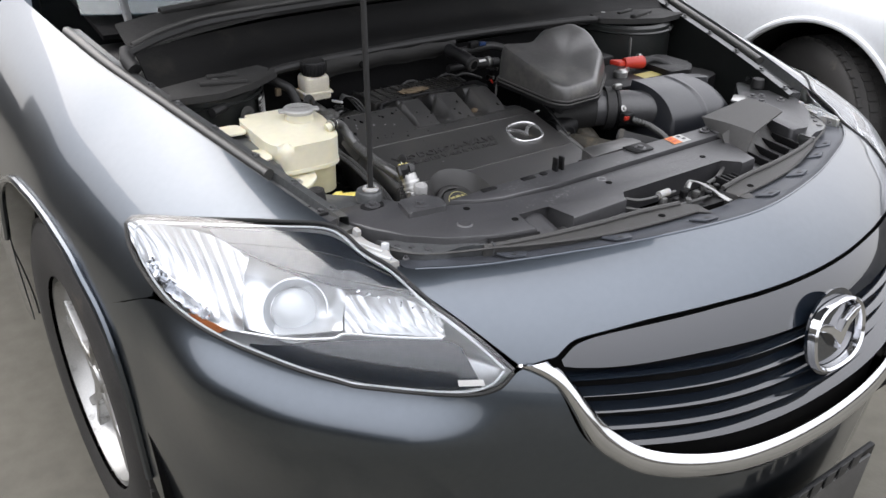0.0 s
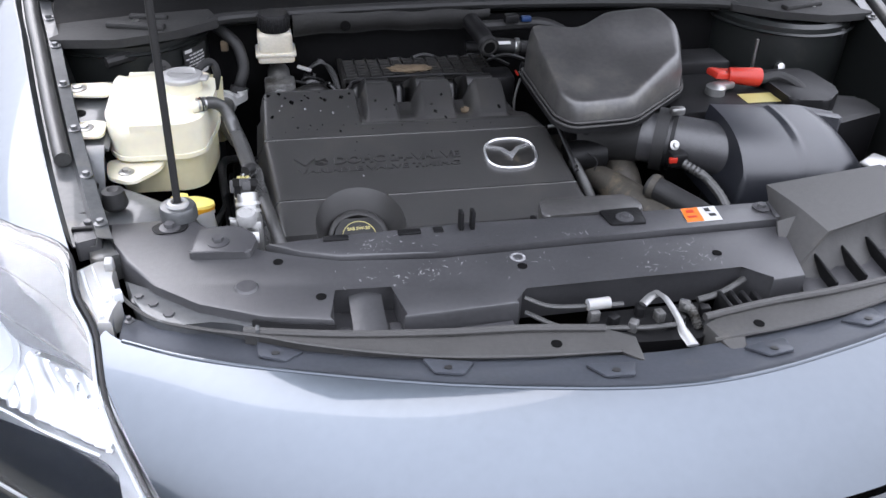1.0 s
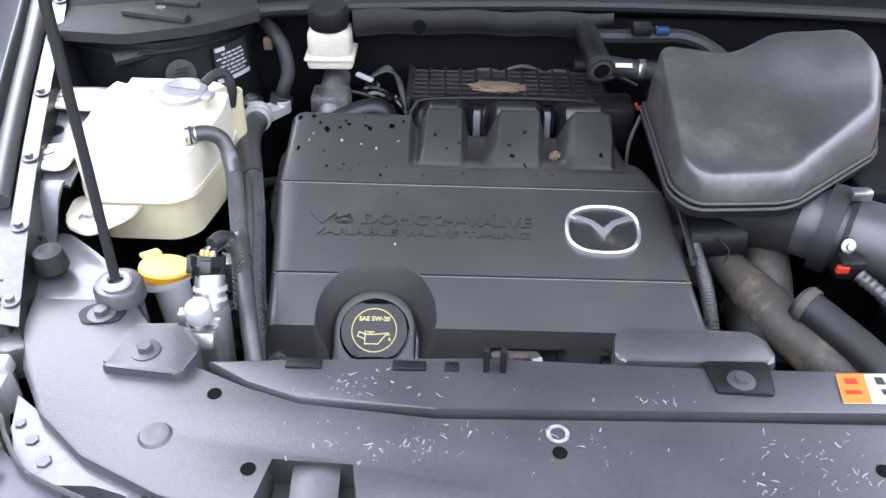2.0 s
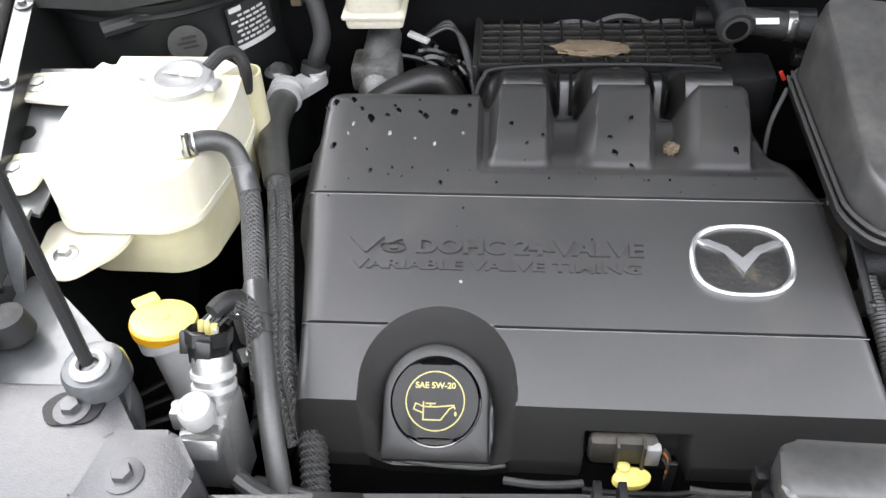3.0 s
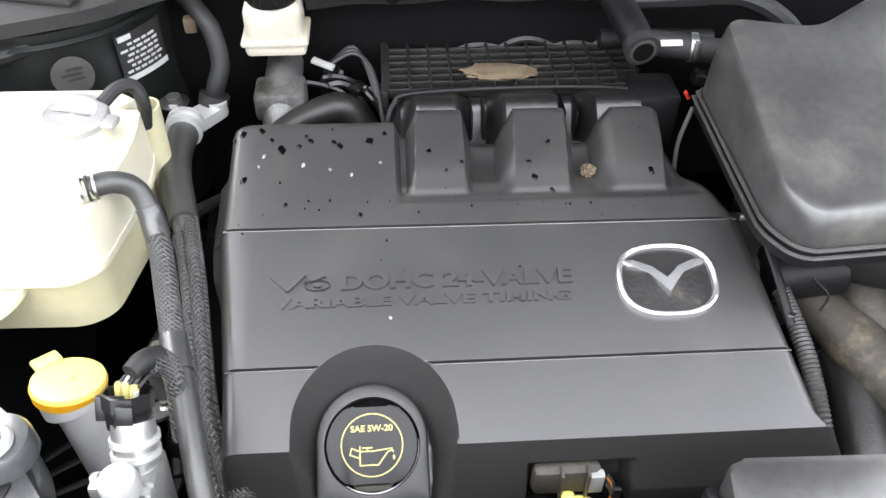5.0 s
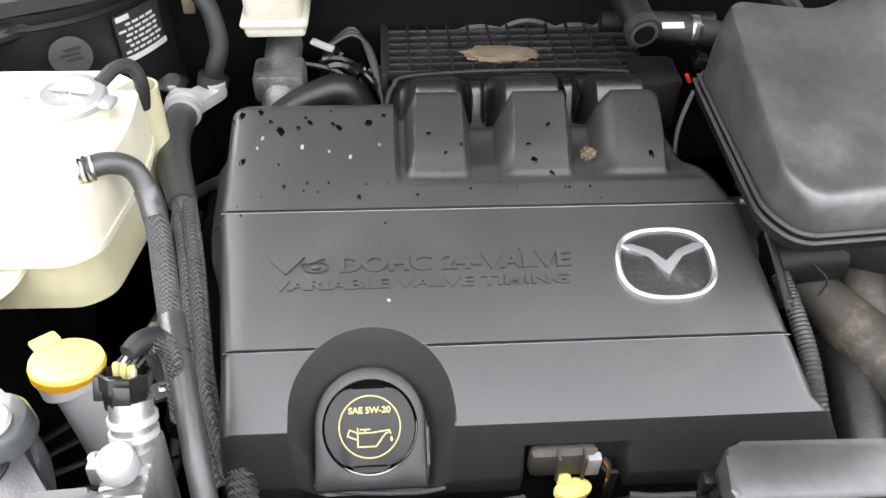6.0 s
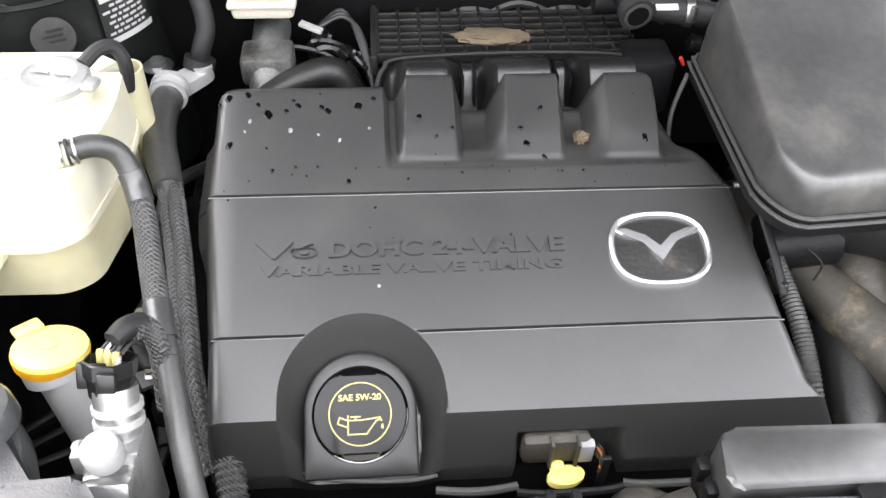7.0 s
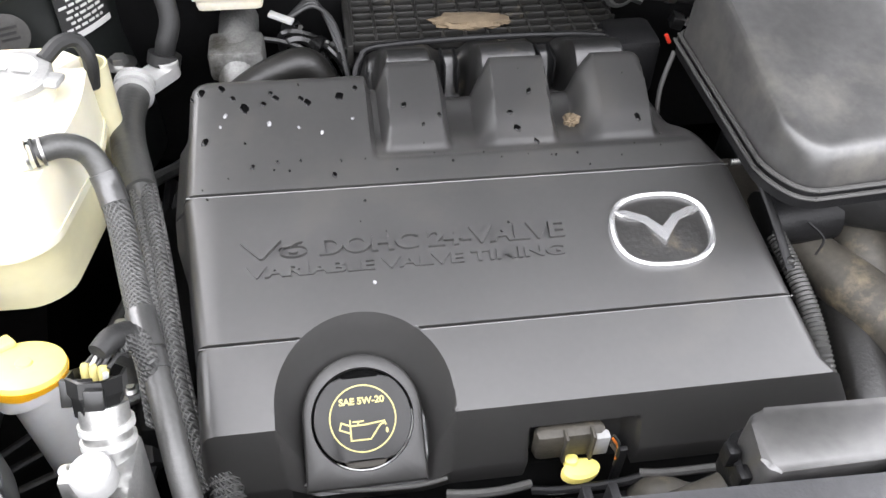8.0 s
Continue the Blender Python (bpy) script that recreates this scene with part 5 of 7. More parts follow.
LID = material("lid_plastic", (0.052, 0.0508, 0.0495), 0.36, 0, 0.35, 9, bump=0.06, bump_scale=1500, dirt=(0.095, 0.091, 0.081), dirt_at=0.53, dirt_scale=8, spec=1.0)
part("lid", bm, LID, box, angle=0.9)
for zz, kk in ((1.0315, 1.0), (1.0375, 0.985)):
    ol = rounded(inset(FL, kk), 0.022, 6)
    part("edge_bead", tube([(q.x, q.y, zz) for q in ol] + [(ol[0].x, ol[0].y, zz)], 0.0018, 160, 6, caps=False), TRIMGREY, box)
part("body", prism(inset(FL, 0.62, (0.175, 1.42)), 0.90, 1.023, 0.004, 0.025), PLASTIC, box)
part("clip", tube([(0.024, 1.46, 1.02), (0.012, 1.445, 0.99), (0.010, 1.43, 0.96)], 0.0022, 8, 8), TRIMGREY, box)

# stay beside the cover, ribbed loom below it
stay = thing("support_stay", (0.06, 1.26, 0.9), "grey steel stay beside the engine cover", "bracket")
part("strut", tube([(0.032, 1.314, 1.02), (0.044, 1.274, 0.988), (0.052, 1.243, 0.962)], 0.0045, 10, 10, flat=0.6), PLASTIC, stay)
part("end_pin", shift(lathe([(0, 0.004), (0.003, 0.003), (0.0035, 0)], 10), 0.0515, 1.246, 0.967), STEEL, stay)
part("bolt", shift(tube([(0.036, 1.340, 0.985), (0.047, 1.338, 0.987)], 0.0030, 14, 10, ridge=0.0006), 0, 0, 0.004), STEEL, stay, "bright threaded stud")
loom = single("wire_loom", tube([(0.062, 1.285, 0.955), (0.0655, 1.255, 0.946), (0.0665, 1.220, 0.936), (0.066, 1.188, 0.922), (0.070, 1.160, 0.895)], 0.0078, 80, 14, ridge=0.0014), HOSE, "black corrugated cable sleeve beside the engine cover", "cable")

# large dusty hoses between the cover and the air box
hs = thing("coolant_hose", (0.15, 1.15, 0.9), "thick dusty grey-brown rubber coolant hose", "hose")
part("hose", tube([(0.082, 1.345, 0.925), (0.098, 1.316, 0.925), (0.113, 1.286, 0.921), (0.127, 1.253, 0.918), (0.142, 1.215, 0.917), (0.175, 1.149, 0.915), (0.210, 1.125, 0.905)], lambda t: 0.018 + 0.008 * smooth(0.2, 0.6, t), 44, 20), DUSTY, hs)
part("clamp", tube([(0.098, 1.316, 0.925), (0.102, 1.308, 0.924)], 0.0215, 3, 22), PLASTIC, hs, "dark hose clamp")
hs = thing("coolant_hose", (0.16, 1.27, 0.88), "short dusty upright rubber hose", "hose")
part("hose", tube([(0.152, 1.37, 0.93), (0.152, 1.32, 0.932), (0.152, 1.27, 0.91), (0.150, 1.22, 0.85)], 0.024, 24, 18), DUSTY, hs)
part("clamp", tube([(0.152, 1.335, 0.931), (0.152, 1.327, 0.931)], 0.026, 3, 22), PLASTIC, hs)
hs = thing("coolant_hose", (0.12, 1.2, 0.85), "dark brown dusty lower coolant hose", "hose")
part("hose", tube([(0.128, 1.29, 0.88), (0.122, 1.24, 0.895), (0.116, 1.20, 0.89), (0.108, 1.15, 0.87), (0.100, 1.11, 0.82)], 0.023, 24, 18), MANIF, hs)
part("clamp", tube([(0.125, 1.265, 0.889), (0.1235, 1.256, 0.891)], 0.025, 3, 20), PLASTIC, hs)
hub = thing("thermostat_housing", (0.10, 1.36, 0.86), "dark cast thermostat housing under the resonator box", "engine part")
part("casting", shift(rbox(0.12, 0.08, 0.09, 0.015, 3), 0.10, 1.36, 0.86), DUSTY, hub)
part("flange", tube([(0.06, 1.31, 0.95), (0.12, 1.31, 0.955)], 0.024, 6, 20), PLASTIC, hub)
part("clip", tube([(0.085, 1.285, 0.968), (0.097, 1.275, 0.958), (0.092, 1.27, 0.945)], 0.0011, 8, 6), PLASTIC, hub)

# ---- air filter box, meter and its duct ----
air = thing("air_filter_box", (0.34, 1.19, 0.85), "blue-black plastic air filter box with a sloping lid", "air box")
AIRP = material("air_box_plastic", (0.014, 0.0155, 0.020), 0.34, 0, 0.1, 12, bump=0.1, bump_scale=700, spec=0.9)
def filter_lid(u, w):
    """A hood that curves from an upright front over to a flat top and falls away to one side."""
    x = 0.256 + 0.262 * u
    top = 1.040 - 0.095 * smooth(0.400, 0.530, x) ** 1.2 - (0.12 * (0.05 - u) / 0.05 if u < 0.05 else 0)
    lo = 0.895
    a = math.pi / 2 * w
    y = 1.118 + 0.03 * (2 * u - 1) ** 2 + (0.140 - 0.05 * smooth(0.42, 0.52, x)) * (1 - math.cos(a) ** 0.75)
    return Vector((x, y, lo + max(0.01, top - lo) * math.sin(a) ** 0.62 + (0.003 if 0.352 < x < 0.358 else 0)))


bm = sheet(filter_lid, 60, 24, 0.004)
part("lid", bm, AIRP, air, angle=0.9)
part("lid_back", prism([(0.275, 1.292), (0.275, 1.252), (0.408, 1.245), (0.455, 1.215), (0.46, 1.24), (0.41, 1.275)], 0.90, 1.034, 0.006, 0.006), AIRP, air)
part("lower", prism([(0.285, 1.285), (0.408, 1.270), (0.500, 1.185), (0.470, 1.120), (0.320, 1.10), (0.258, 1.125)], 0.78, 0.905, 0.003, 0.02), PLASTIC, air)
for k in range(8):
    part("rib", shift(rbox(0.004, 0.012, 0.05, 0.001), 0.27 + 0.024 * k, 1.105 + 0.0015 * k, 0.90), PLASTIC, air)
meter = part("meter", tube([(0.175, 1.300, 0.985), (0.215, 1.275, 0.985), (0.27, 1.24, 0.985), (0.30, 1.22, 0.98)], 0.040, 16, 28), SHIELD, air, "black round air meter tube")
part("band", tube([(0.192, 1.288, 0.985), (0.200, 1.283, 0.985), (0.208, 1.278, 0.985)], 0.048, 4, 32), RUBBER, meter)
part("band", tube([(0.212, 1.276, 0.985), (0.217, 1.273, 0.985)], 0.0455, 3, 32), PLASTIC, meter)
part("screw", bolt(0.196, 1.232, 1.000, 0.006, 0.006, 60), STEEL, meter)
part("clasp", shift(rbox(0.022, 0.012, 0.012, 0.003), 0.212, 1.272, 1.030), STEEL, meter)
part("connector", shift(rbox(0.026, 0.022, 0.022, 0.004), 0.198, 1.222, 0.972), PLASTIC, meter)
part("lock", shift(rbox(0.012, 0.006, 0.008, 0.001), 0.187, 1.212, 0.982), RED, meter, "red connector lock")
part("cable", tube([(0.205, 1.21, 0.98), (0.228, 1.175, 0.97), (0.24, 1.13, 0.945), (0.235, 1.10, 0.89)], 0.0075, 36, 10, ridge=0.0012), HOSE, meter)
part("elbow", tube([(0.10, 1.35, 0.965), (0.14, 1.325, 0.975), (0.18, 1.298, 0.985)], 0.040, 12, 24), RUBBER, air)
single("bypass_hose", tube([(0.150, 1.20, 0.955), (0.175, 1.165, 0.950), (0.200, 1.12, 0.945), (0.215, 1.08, 0.93)], 0.017, 14, 16), RUBBER, "black ribbed rubber hose with a pale clip", "hose")
part("hose_clip", tube([(0.152, 1.197, 0.955), (0.158, 1.190, 0.954)], 0.019, 3, 20), DUSTY, air)

# ---- battery ----
bat = thing("battery", (0.37, 1.38, 0.80), "black car battery with a red terminal cover", "battery")
part("case", shift(rbox(0.22, 0.15, 0.215, 0.006), 0.345, 1.385, 0.80), PLASTIC, bat)
part("terminal", shift(lathe([(0.016, 0), (0.016, 0.012), (0.011, 0.016), (0, 0.017)], 20), 0.330, 1.372, 1.015), ALU, bat, "grey lead terminal clamp")
part("clamp", shift(rbox(0.045, 0.022, 0.012, 0.004), 0.345, 1.382, 1.018, 0, 0, 20), ALU, bat)
part("terminal_cover", join(tube([(0.362, 1.395, 1.036), (0.385, 1.388, 1.036), (0.412, 1.385, 1.034)], lambda t: 0.013 + 0.003 * t, 10, 14), shift(rbox(0.05, 0.03, 0.012, 0.004), 0.355, 1.402, 1.030, 0, 10, 10)), RED, bat, "red rubber terminal cover")
part("label", shift(rbox(0.07, 0.035, 0.0006, 0), 0.400, 1.345, 1.0155), GOLD, bat, "yellow warning label")
part("cable", tube([(0.415, 1.385, 1.03), (0.45, 1.38, 1.035), (0.475, 1.345, 1.02), (0.478, 1.31, 0.97)], 0.009, 20, 10), RUBBER, bat)
fuse = thing("fuse_box", (0.50, 1.35, 0.85), "black plastic fuse box with a stepped lid", "fuse box")
part("lid", prism([(0.425, 1.425), (0.525, 1.425), (0.53, 1.33), (0.485, 1.29), (0.425, 1.30)], 0.93, 1.03, 0.006, 0.012), PLASTIC, fuse)
part("step", prism([(0.53, 1.38), (0.60, 1.36), (0.60, 1.30), (0.49, 1.265), (0.485, 1.29)], 0.88, 1.0, 0.006, 0.01), PLASTIC, fuse)
part("rear_box", shift(rbox(0.14, 0.07, 0.12, 0.006), 0.34, 1.505, 0.91), PLASTIC, fuse)
part("tray", shift(rbox(0.36, 0.26, 0.04, 0.006), 0.42, 1.37, 0.77), PLASTIC, fuse)
part("stud", tube([(0.437, 1.445, 1.0), (0.437, 1.45, 1.075)], 0.003, 6, 8), STEEL, fuse)

# ---- coolant reservoir ----
res = thing("coolant_reservoir", (-0.53, 1.33, 0.88), "milky white coolant reservoir with a metal pressure cap", "reservoir")
RES = [(-0.590, 1.446), (-0.599, 1.425), (-0.600, 1.305), (-0.582, 1.273), (-0.495, 1.271), (-0.473, 1.286), (-0.456, 1.375), (-0.460, 1.425), (-0.485, 1.444)]
part("tank", prism(RES, 1.012, 1.07, 0.020, 0.022, 5, top=lambda x, y: 1.058 + 0.035 * (y - 1.27)), TANK, res)
part("lower_tank", prism(inset(RES, 0.93, (-0.53, 1.36)), 0.956, 1.012, 0.004, 0.03), TANKLOW, res, "lower half tinted green by coolant")
part("seam", prism(inset(RES, 1.018, (-0.53, 1.36)), 1.008, 1.0145, 0.002, 0.022), TANK, res)
part("neck", shift(lathe([(0.026, 0), (0.026, 0.02), (0, 0.02)], 28), -0.501, 1.383, 1.06), TANK, res)
pc = part("pressure_cap", shift(join(lathe([(0.028, 0), (0.0285, 0.005), (0.027, 0.0075), (0.020, 0.0090), (0.018, 0.0078), (0, 0.0078)], 36), shift(rbox(0.074, 0.016, 0.006, 0.003), 0, 0, 0), shift(rbox(0.014, 0.003, 0.0006, 0), -0.007, 0, 0.0088), shift(rbox(0.014, 0.003, 0.0006, 0), 0.010, 0, 0.0088)), -0.501, 1.383, 1.076, 0, 0, -14), CAPMETAL, res, "dull metal pressure cap")
part("ear", prism([(-0.668, 1.432), (-0.668, 1.392), (-0.60, 1.382), (-0.60, 1.432)], 1.0525, 1.056, 0.0012, 0.016), TANK, res)
part("ear", prism([(-0.648, 1.326), (-0.648, 1.284), (-0.60, 1.276), (-0.60, 1.330)], 1.0405, 1.044, 0.0012, 0.016), TANK, res)
part("ear", prism([(-0.604, 1.292), (-0.598, 1.240), (-0.566, 1.222), (-0.532, 1.258), (-0.528, 1.292)], 0.998, 1.003, 0.002, 0.014), TANK, res)
part("bolt", bolt(-0.648, 1.412, 1.056, 0.010, 0.004), STEEL, res)
part("bolt", bolt(-0.627, 1.306, 1.044, 0.010, 0.004), STEEL, res)
part("bolt", bolt(-0.575, 1.251, 1.003, 0.008), STEEL, res)
part("nipple", tube([(-0.486, 1.307, 1.064), (-0.470, 1.308, 1.069)], 0.0080, 3, 12), TANK, res)
part("overflow_cup", shift(lathe([(0.0115, -0.09), (0.0135, 0.0), (0.0138, 0.010), (0.0118, 0.010), (0.011, -0.04), (0, -0.04)], 24), -0.4630, 1.4340, 1.045), TANKLOW, res, "yellowed plastic pocket")
part("vent_hose", tube([(-0.4800, 1.3960, 1.0830), (-0.4700, 1.4090, 1.0880), (-0.4600, 1.4160, 1.0850), (-0.4550, 1.4150, 1.0700), (-0.4600, 1.4190, 1.0450)], 0.0056, 20, 10), RUBBER, res, "black vent hose")
part("bracket", sheet(lambda u, w: Vector((-0.672 + 0.010 * (1 - w) * (1 - u) + 0.078 * u, 1.268 + 0.180 * w, 1.0335 + 0.0165 * w - 0.004 * smooth(0.8, 1, u))), 6, 10, 0.004), PAINT_IN, res, "grey steel bracket")
part("bracket_leg", sheet(lambda u, w: Vector((-0.628 + 0.030 * u, 1.268 - 0.050 * w, 1.0325 - 0.045 * w * w)), 4, 8, 0.004), PAINT_IN, res)
# no opening: a black disc paints the hole's shade
part("bracket_hole", shift(lathe([(0.009, 0), (0.009, 0.0006), (0, 0.0006)], 20), -0.641, 1.358, 1.0424, 5), DARK, res)

hose = thing("reservoir_hose", (-0.44, 1.2, 0.95), "grey rubber hose in a woven sleeve with a spring clip", "hose")
HP = [(-0.476, 1.307, 1.069), (-0.460, 1.318, 1.066), (-0.446, 1.322, 1.055), (-0.437, 1.312, 1.036), (-0.430, 1.290, 1.021), (-0.421, 1.252, 1.009), (-0.4095, 1.206, 0.999), (-0.400, 1.172, 0.986), (-0.388, 1.125, 0.965), (-0.374, 1.075, 0.925)]
part("pipe", tube(HP, 0.0083, 90, 18), HOSE, hose)
part("sleeve", tube(HP[3:7], 0.0089, 120, 18), BRAID, hose, "woven grey sleeve")
part("tape", tube([(-0.4395, 1.3165, 1.0425), HP[3], (-0.4325, 1.300, 1.027)], 0.0096, 6, 18), TAPE, hose, "shiny wrapped tape")
part("tape", tube([(-0.4135, 1.222, 1.0025), HP[6], (-0.4065, 1.196, 0.9955)], 0.0098, 5, 18), TAPE, hose, "shiny wrapped tape")
part("tape", tube([(-0.4060, 1.194, 0.995), (-0.4030, 1.183, 0.991)], 0.0092, 4, 18), TAPE, hose, "shiny wrapped tape")
for k in range(3):
    q = HP[0]
    part("clip", tube([(q[0] + 0.0045 * k - 0.003, q[1] + 0.0015 * k - 0.001, q[2]), (q[0] + 0.0045 * k - 0.0012, q[1] + 0.0015 * k - 0.0004, q[2])], 0.0097, 2, 18), STEEL if k != 1 else RUBBER, hose, "spring clip")

pipe = thing("ac_pipe", (-0.44, 1.45, 0.9), "black insulated pipe with an aluminium joint block", "pipe")
AP = [(-0.452, 1.500, 0.984), (-0.452, 1.455, 0.988), (-0.446, 1.412, 0.987), (-0.433, 1.367, 0.982), (-0.426, 1.335, 0.975), (-0.419, 1.298, 0.962), (-0.412, 1.251, 0.945), (-0.405, 1.208, 0.92), (-0.388, 1.159, 0.885)]
part("hose", tube(AP, lambda t: 0.0140 - 0.0085 * smooth(0.30, 0.44, t), 60, 18), HOSE, pipe)
for k, (dx, dy, rr) in enumerate(((0.0035, 0, 0.0062), (-0.004, -0.004, 0.0042), (0.0085, 0.004, 0.0030))):
    part("sleeve", tube([(x + dx, y + dy, z + 0.002) for x, y, z in AP[3:]], rr, 120, 14), BRAID, pipe, "woven sleeve")
part("cuff", tube(AP[2:4], lambda t: 0.0143 - 0.002 * t, 12, 20), HOSE, pipe)
part("ferrule", tube([(-0.452, 1.490, 0.986), (-0.453, 1.516, 0.983)], 0.0150, 4, 20), FERR, pipe)
for k in range(2):
    part("ferrule_ring", tube([(-0.4525, 1.492 + 0.012 * k, 0.986), (-0.4525, 1.497 + 0.012 * k, 0.986)], 0.0178, 3, 22), FERR, pipe)
part("joint", join(prism(rounded([(-0.463, 1.508), (-0.442, 1.504), (-0.417, 1.536), (-0.419, 1.550), (-0.433, 1.552), (-0.452, 1.532)], 0.007, 4), 0.974, 0.986, 0.003), shift(lathe([(0.0095, 0), (0.0095, 0.004), (0.0055, 0.004), (0.004, 0.001), (0, 0.001)], 18), -0.4265, 1.538, 0.986)), FERR, pipe, "bright aluminium joint block")
part("socket", shift(lathe([(0.0038, 0), (0.0038, 0.0006), (0, 0.0006)], 12), -0.4265, 1.538, 0.9882), DARK, pipe)
part("collar", tube([(-0.4320, 1.5450, 0.9820), (-0.4305, 1.5465, 0.9870), (-0.4290, 1.5480, 0.9920)], 0.0150, 5, 20), RUBBER, pipe)
part("upper_pipe", tube([(-0.4310, 1.5520, 0.9850), (-0.4270, 1.5490, 1.0000), (-0.4200, 1.5570, 1.0200), (-0.4240, 1.5680, 1.0450), (-0.4340, 1.5800, 1.0600), (-0.480, 1.640, 1.080)], 0.0092, 20, 14), RUBBER, pipe)
part("bolt", bolt(-0.470, 1.545, 0.985, 0.012, 0.008), STEEL, pipe)
part("tag", shift(rbox(0.012, 0.010, 0.016, 0.002), -0.4480, 1.5860, 1.0400), BIRCH, pipe, "small yellow clip")

# pressure sensor, service valve and plug
val = thing("service_valve", (-0.43, 1.11, 0.9), "aluminium valve block with a black wired plug and pale cap", "valve")
part("block", join(shift(rbox(0.021, 0.032, 0.075, 0.004), -0.4155, 1.109, 0.925, -10), shift(rbox(0.030, 0.022, 0.052, 0.004), -0.4235, 1.096, 0.942, -10), shift(rbox(0.010, 0.010, 0.016, 0.002), -0.4375, 1.104, 0.992, -10)), ALU, val)
part("block_foot", shift(rbox(0.028, 0.016, 0.016, 0.003), -0.4225, 1.0885, 0.980, -30), ALU, val)
part("neck", tube([(-0.4200, 1.120, 0.985), (-0.4205, 1.133, 1.008), (-0.4212, 1.142, 1.020)], 0.0136, 6, 22), ALU, val)
for k in range(2):
    part("neck_ring", tube([(-0.4204, 1.129 + 0.005 * k, 1.001 + 0.008 * k), (-0.4205, 1.131 + 0.005 * k, 1.0045 + 0.008 * k)], 0.0152, 2, 24), FERR, val)
tip = pose(-0.4222, 1.1500, 1.0330, -31, 4)


def on_plug(b):
    bmesh.ops.transform(b, matrix=tip, verts=b.verts)
    return b


eight = lambda r: [(r * math.cos(radians(45 * k + 22)), r * math.sin(radians(45 * k + 22))) for k in range(8)]
shell_ = bmesh.new()
rings = [[shell_.verts.new((x, y, h)) for x, y in eight(r)] for r, h in ((0.0128, -0.020), (0.0136, -0.010), (0.0158, -0.006), (0.0160, 0.0030), (0.0145, 0.0036), (0.0138, -0.0040))]
for ra, rb in zip(rings, rings[1:]):
    for i in range(8):
        shell_.faces.new((ra[i], ra[(i + 1) % 8], rb[(i + 1) % 8], rb[i]))
shell_.faces.new(rings[-1])
plug = part("plug", on_plug(shell_), GLOSSP, val, "black eight-sided plug with brass pins", 0.4)
for k in range(3):
    part("pin", on_plug(shift(lathe([(0, 0.0075), (0.0022, 0.0068), (0.0030, 0.0045), (0.0026, -0.004)], 10), -0.0065 + 0.0052 * k, 0.0052 - 0.0025 * k, 0)), GOLD, plug, "brass pin")
part("pale_pin", on_plug(shift(lathe([(0, 0.0055), (0.0016, 0.0050), (0.0018, -0.004)], 8), 0.0062, -0.0050, 0)), WHITEP, plug)
part("key", on_plug(shift(rbox(0.010, 0.0035, 0.006, 0.001), -0.0058, -0.0055, -0.004)), PLASTIC, plug)
part("lock", on_plug(shift(rbox(0.0105, 0.005, 0.012, 0.0012), 0.002, -0.0160, -0.012)), GLOSSP, plug)
part("clip", on_plug(shift(rbox(0.006, 0.005, 0.016, 0.001), -0.0150, -0.004, -0.014)), GLOSSP, plug)
for k in range(5):
    part("wire", on_plug(tube([(-0.0065 + 0.0034 * k, 0.005 - 0.0016 * k, 0.006), (-0.001 + 0.0030 * k, 0.013 - 0.0012 * k, 0.010 + 0.002 * (k % 2)), (0.008 + 0.0012 * k, 0.025 - 0.0010 * k, 0.004)], 0.0012, 12, 6)), WHITEP if k == 1 else INK, plug)
part("cable", tube([(-0.4125, 1.170, 1.038), (-0.4080, 1.180, 1.030), (-0.4060, 1.184, 1.005), (-0.4085, 1.172, 0.955)], 0.0074, 60, 12, ridge=0.0009), BRAID, val)
part("cable_wrap", tube([(-0.4205, 1.160, 1.042), (-0.4150, 1.170, 1.041), (-0.4095, 1.179, 1.033)], lambda t: 0.0060 + 0.0022 * t, 10, 12), RUBBER, val)
part("cap", shift(lathe([(0.0112, 0), (0.0118, 0.004), (0.0116, 0.013), (0.0105, 0.0152), (0.0080, 0.0155), (0.0074, 0.0145), (0, 0.0145)], 28), -0.4225, 1.1035, 1.0035, 6), CAPGREY, val, "pale grey dust cap")
part("cap_strap", tube([(-0.4335, 1.104, 1.006), (-0.4405, 1.110, 1.006), (-0.4415, 1.116, 1.002), (-0.4360, 1.118, 0.998)], 0.0026, 10, 8, flat=0.6), WHITEP, val)
part("stub", tube([(-0.405, 1.088, 0.955), (-0.385, 1.078, 0.95), (-0.32, 1.05, 0.945)], 0.0065, 14, 10), HOSE, val)
part("drain_pipe", tube([(-0.410, 1.094, 0.945), (-0.402, 1.085, 0.925), (-0.398, 1.080, 0.89)], 0.0045, 12, 10), STEEL, val)

# washer filler
wash = thing("washer_filler", (-0.48, 1.17, 0.85), "white washer filler tube with a yellow flip cap", "washer filler")
part("tube", tube([(-0.468, 1.180, 0.84), (-0.484, 1.201, 0.945), (-0.489, 1.207, 0.964)], lambda t: 0.0165 + 0.003 * t, 14, 22), WHITEP, wash)
part("rim", tube([(-0.489, 1.206, 0.955), (-0.4915, 1.2095, 0.966)], 0.0235, 3, 30), WHITEP, wash)
capw = part("cap", shift(lathe([(0.0245, 0), (0.0256, 0.003), (0.0250, 0.0068), (0.021, 0.0085), (0.0055, 0.0080), (0.0050, 0.0095), (0.003, 0.0100), (0, 0.0092)], 40), -0.492, 1.211, 0.967, -14, 6), YELLOW, wash, "yellow cap")
part("skirt", shift(lathe([(0.0252, -0.004), (0.0262, 0.003), (0.0245, 0.003)], 40), -0.492, 1.211, 0.967, -14, 6), AMBERCAP, capw, "orange rim")
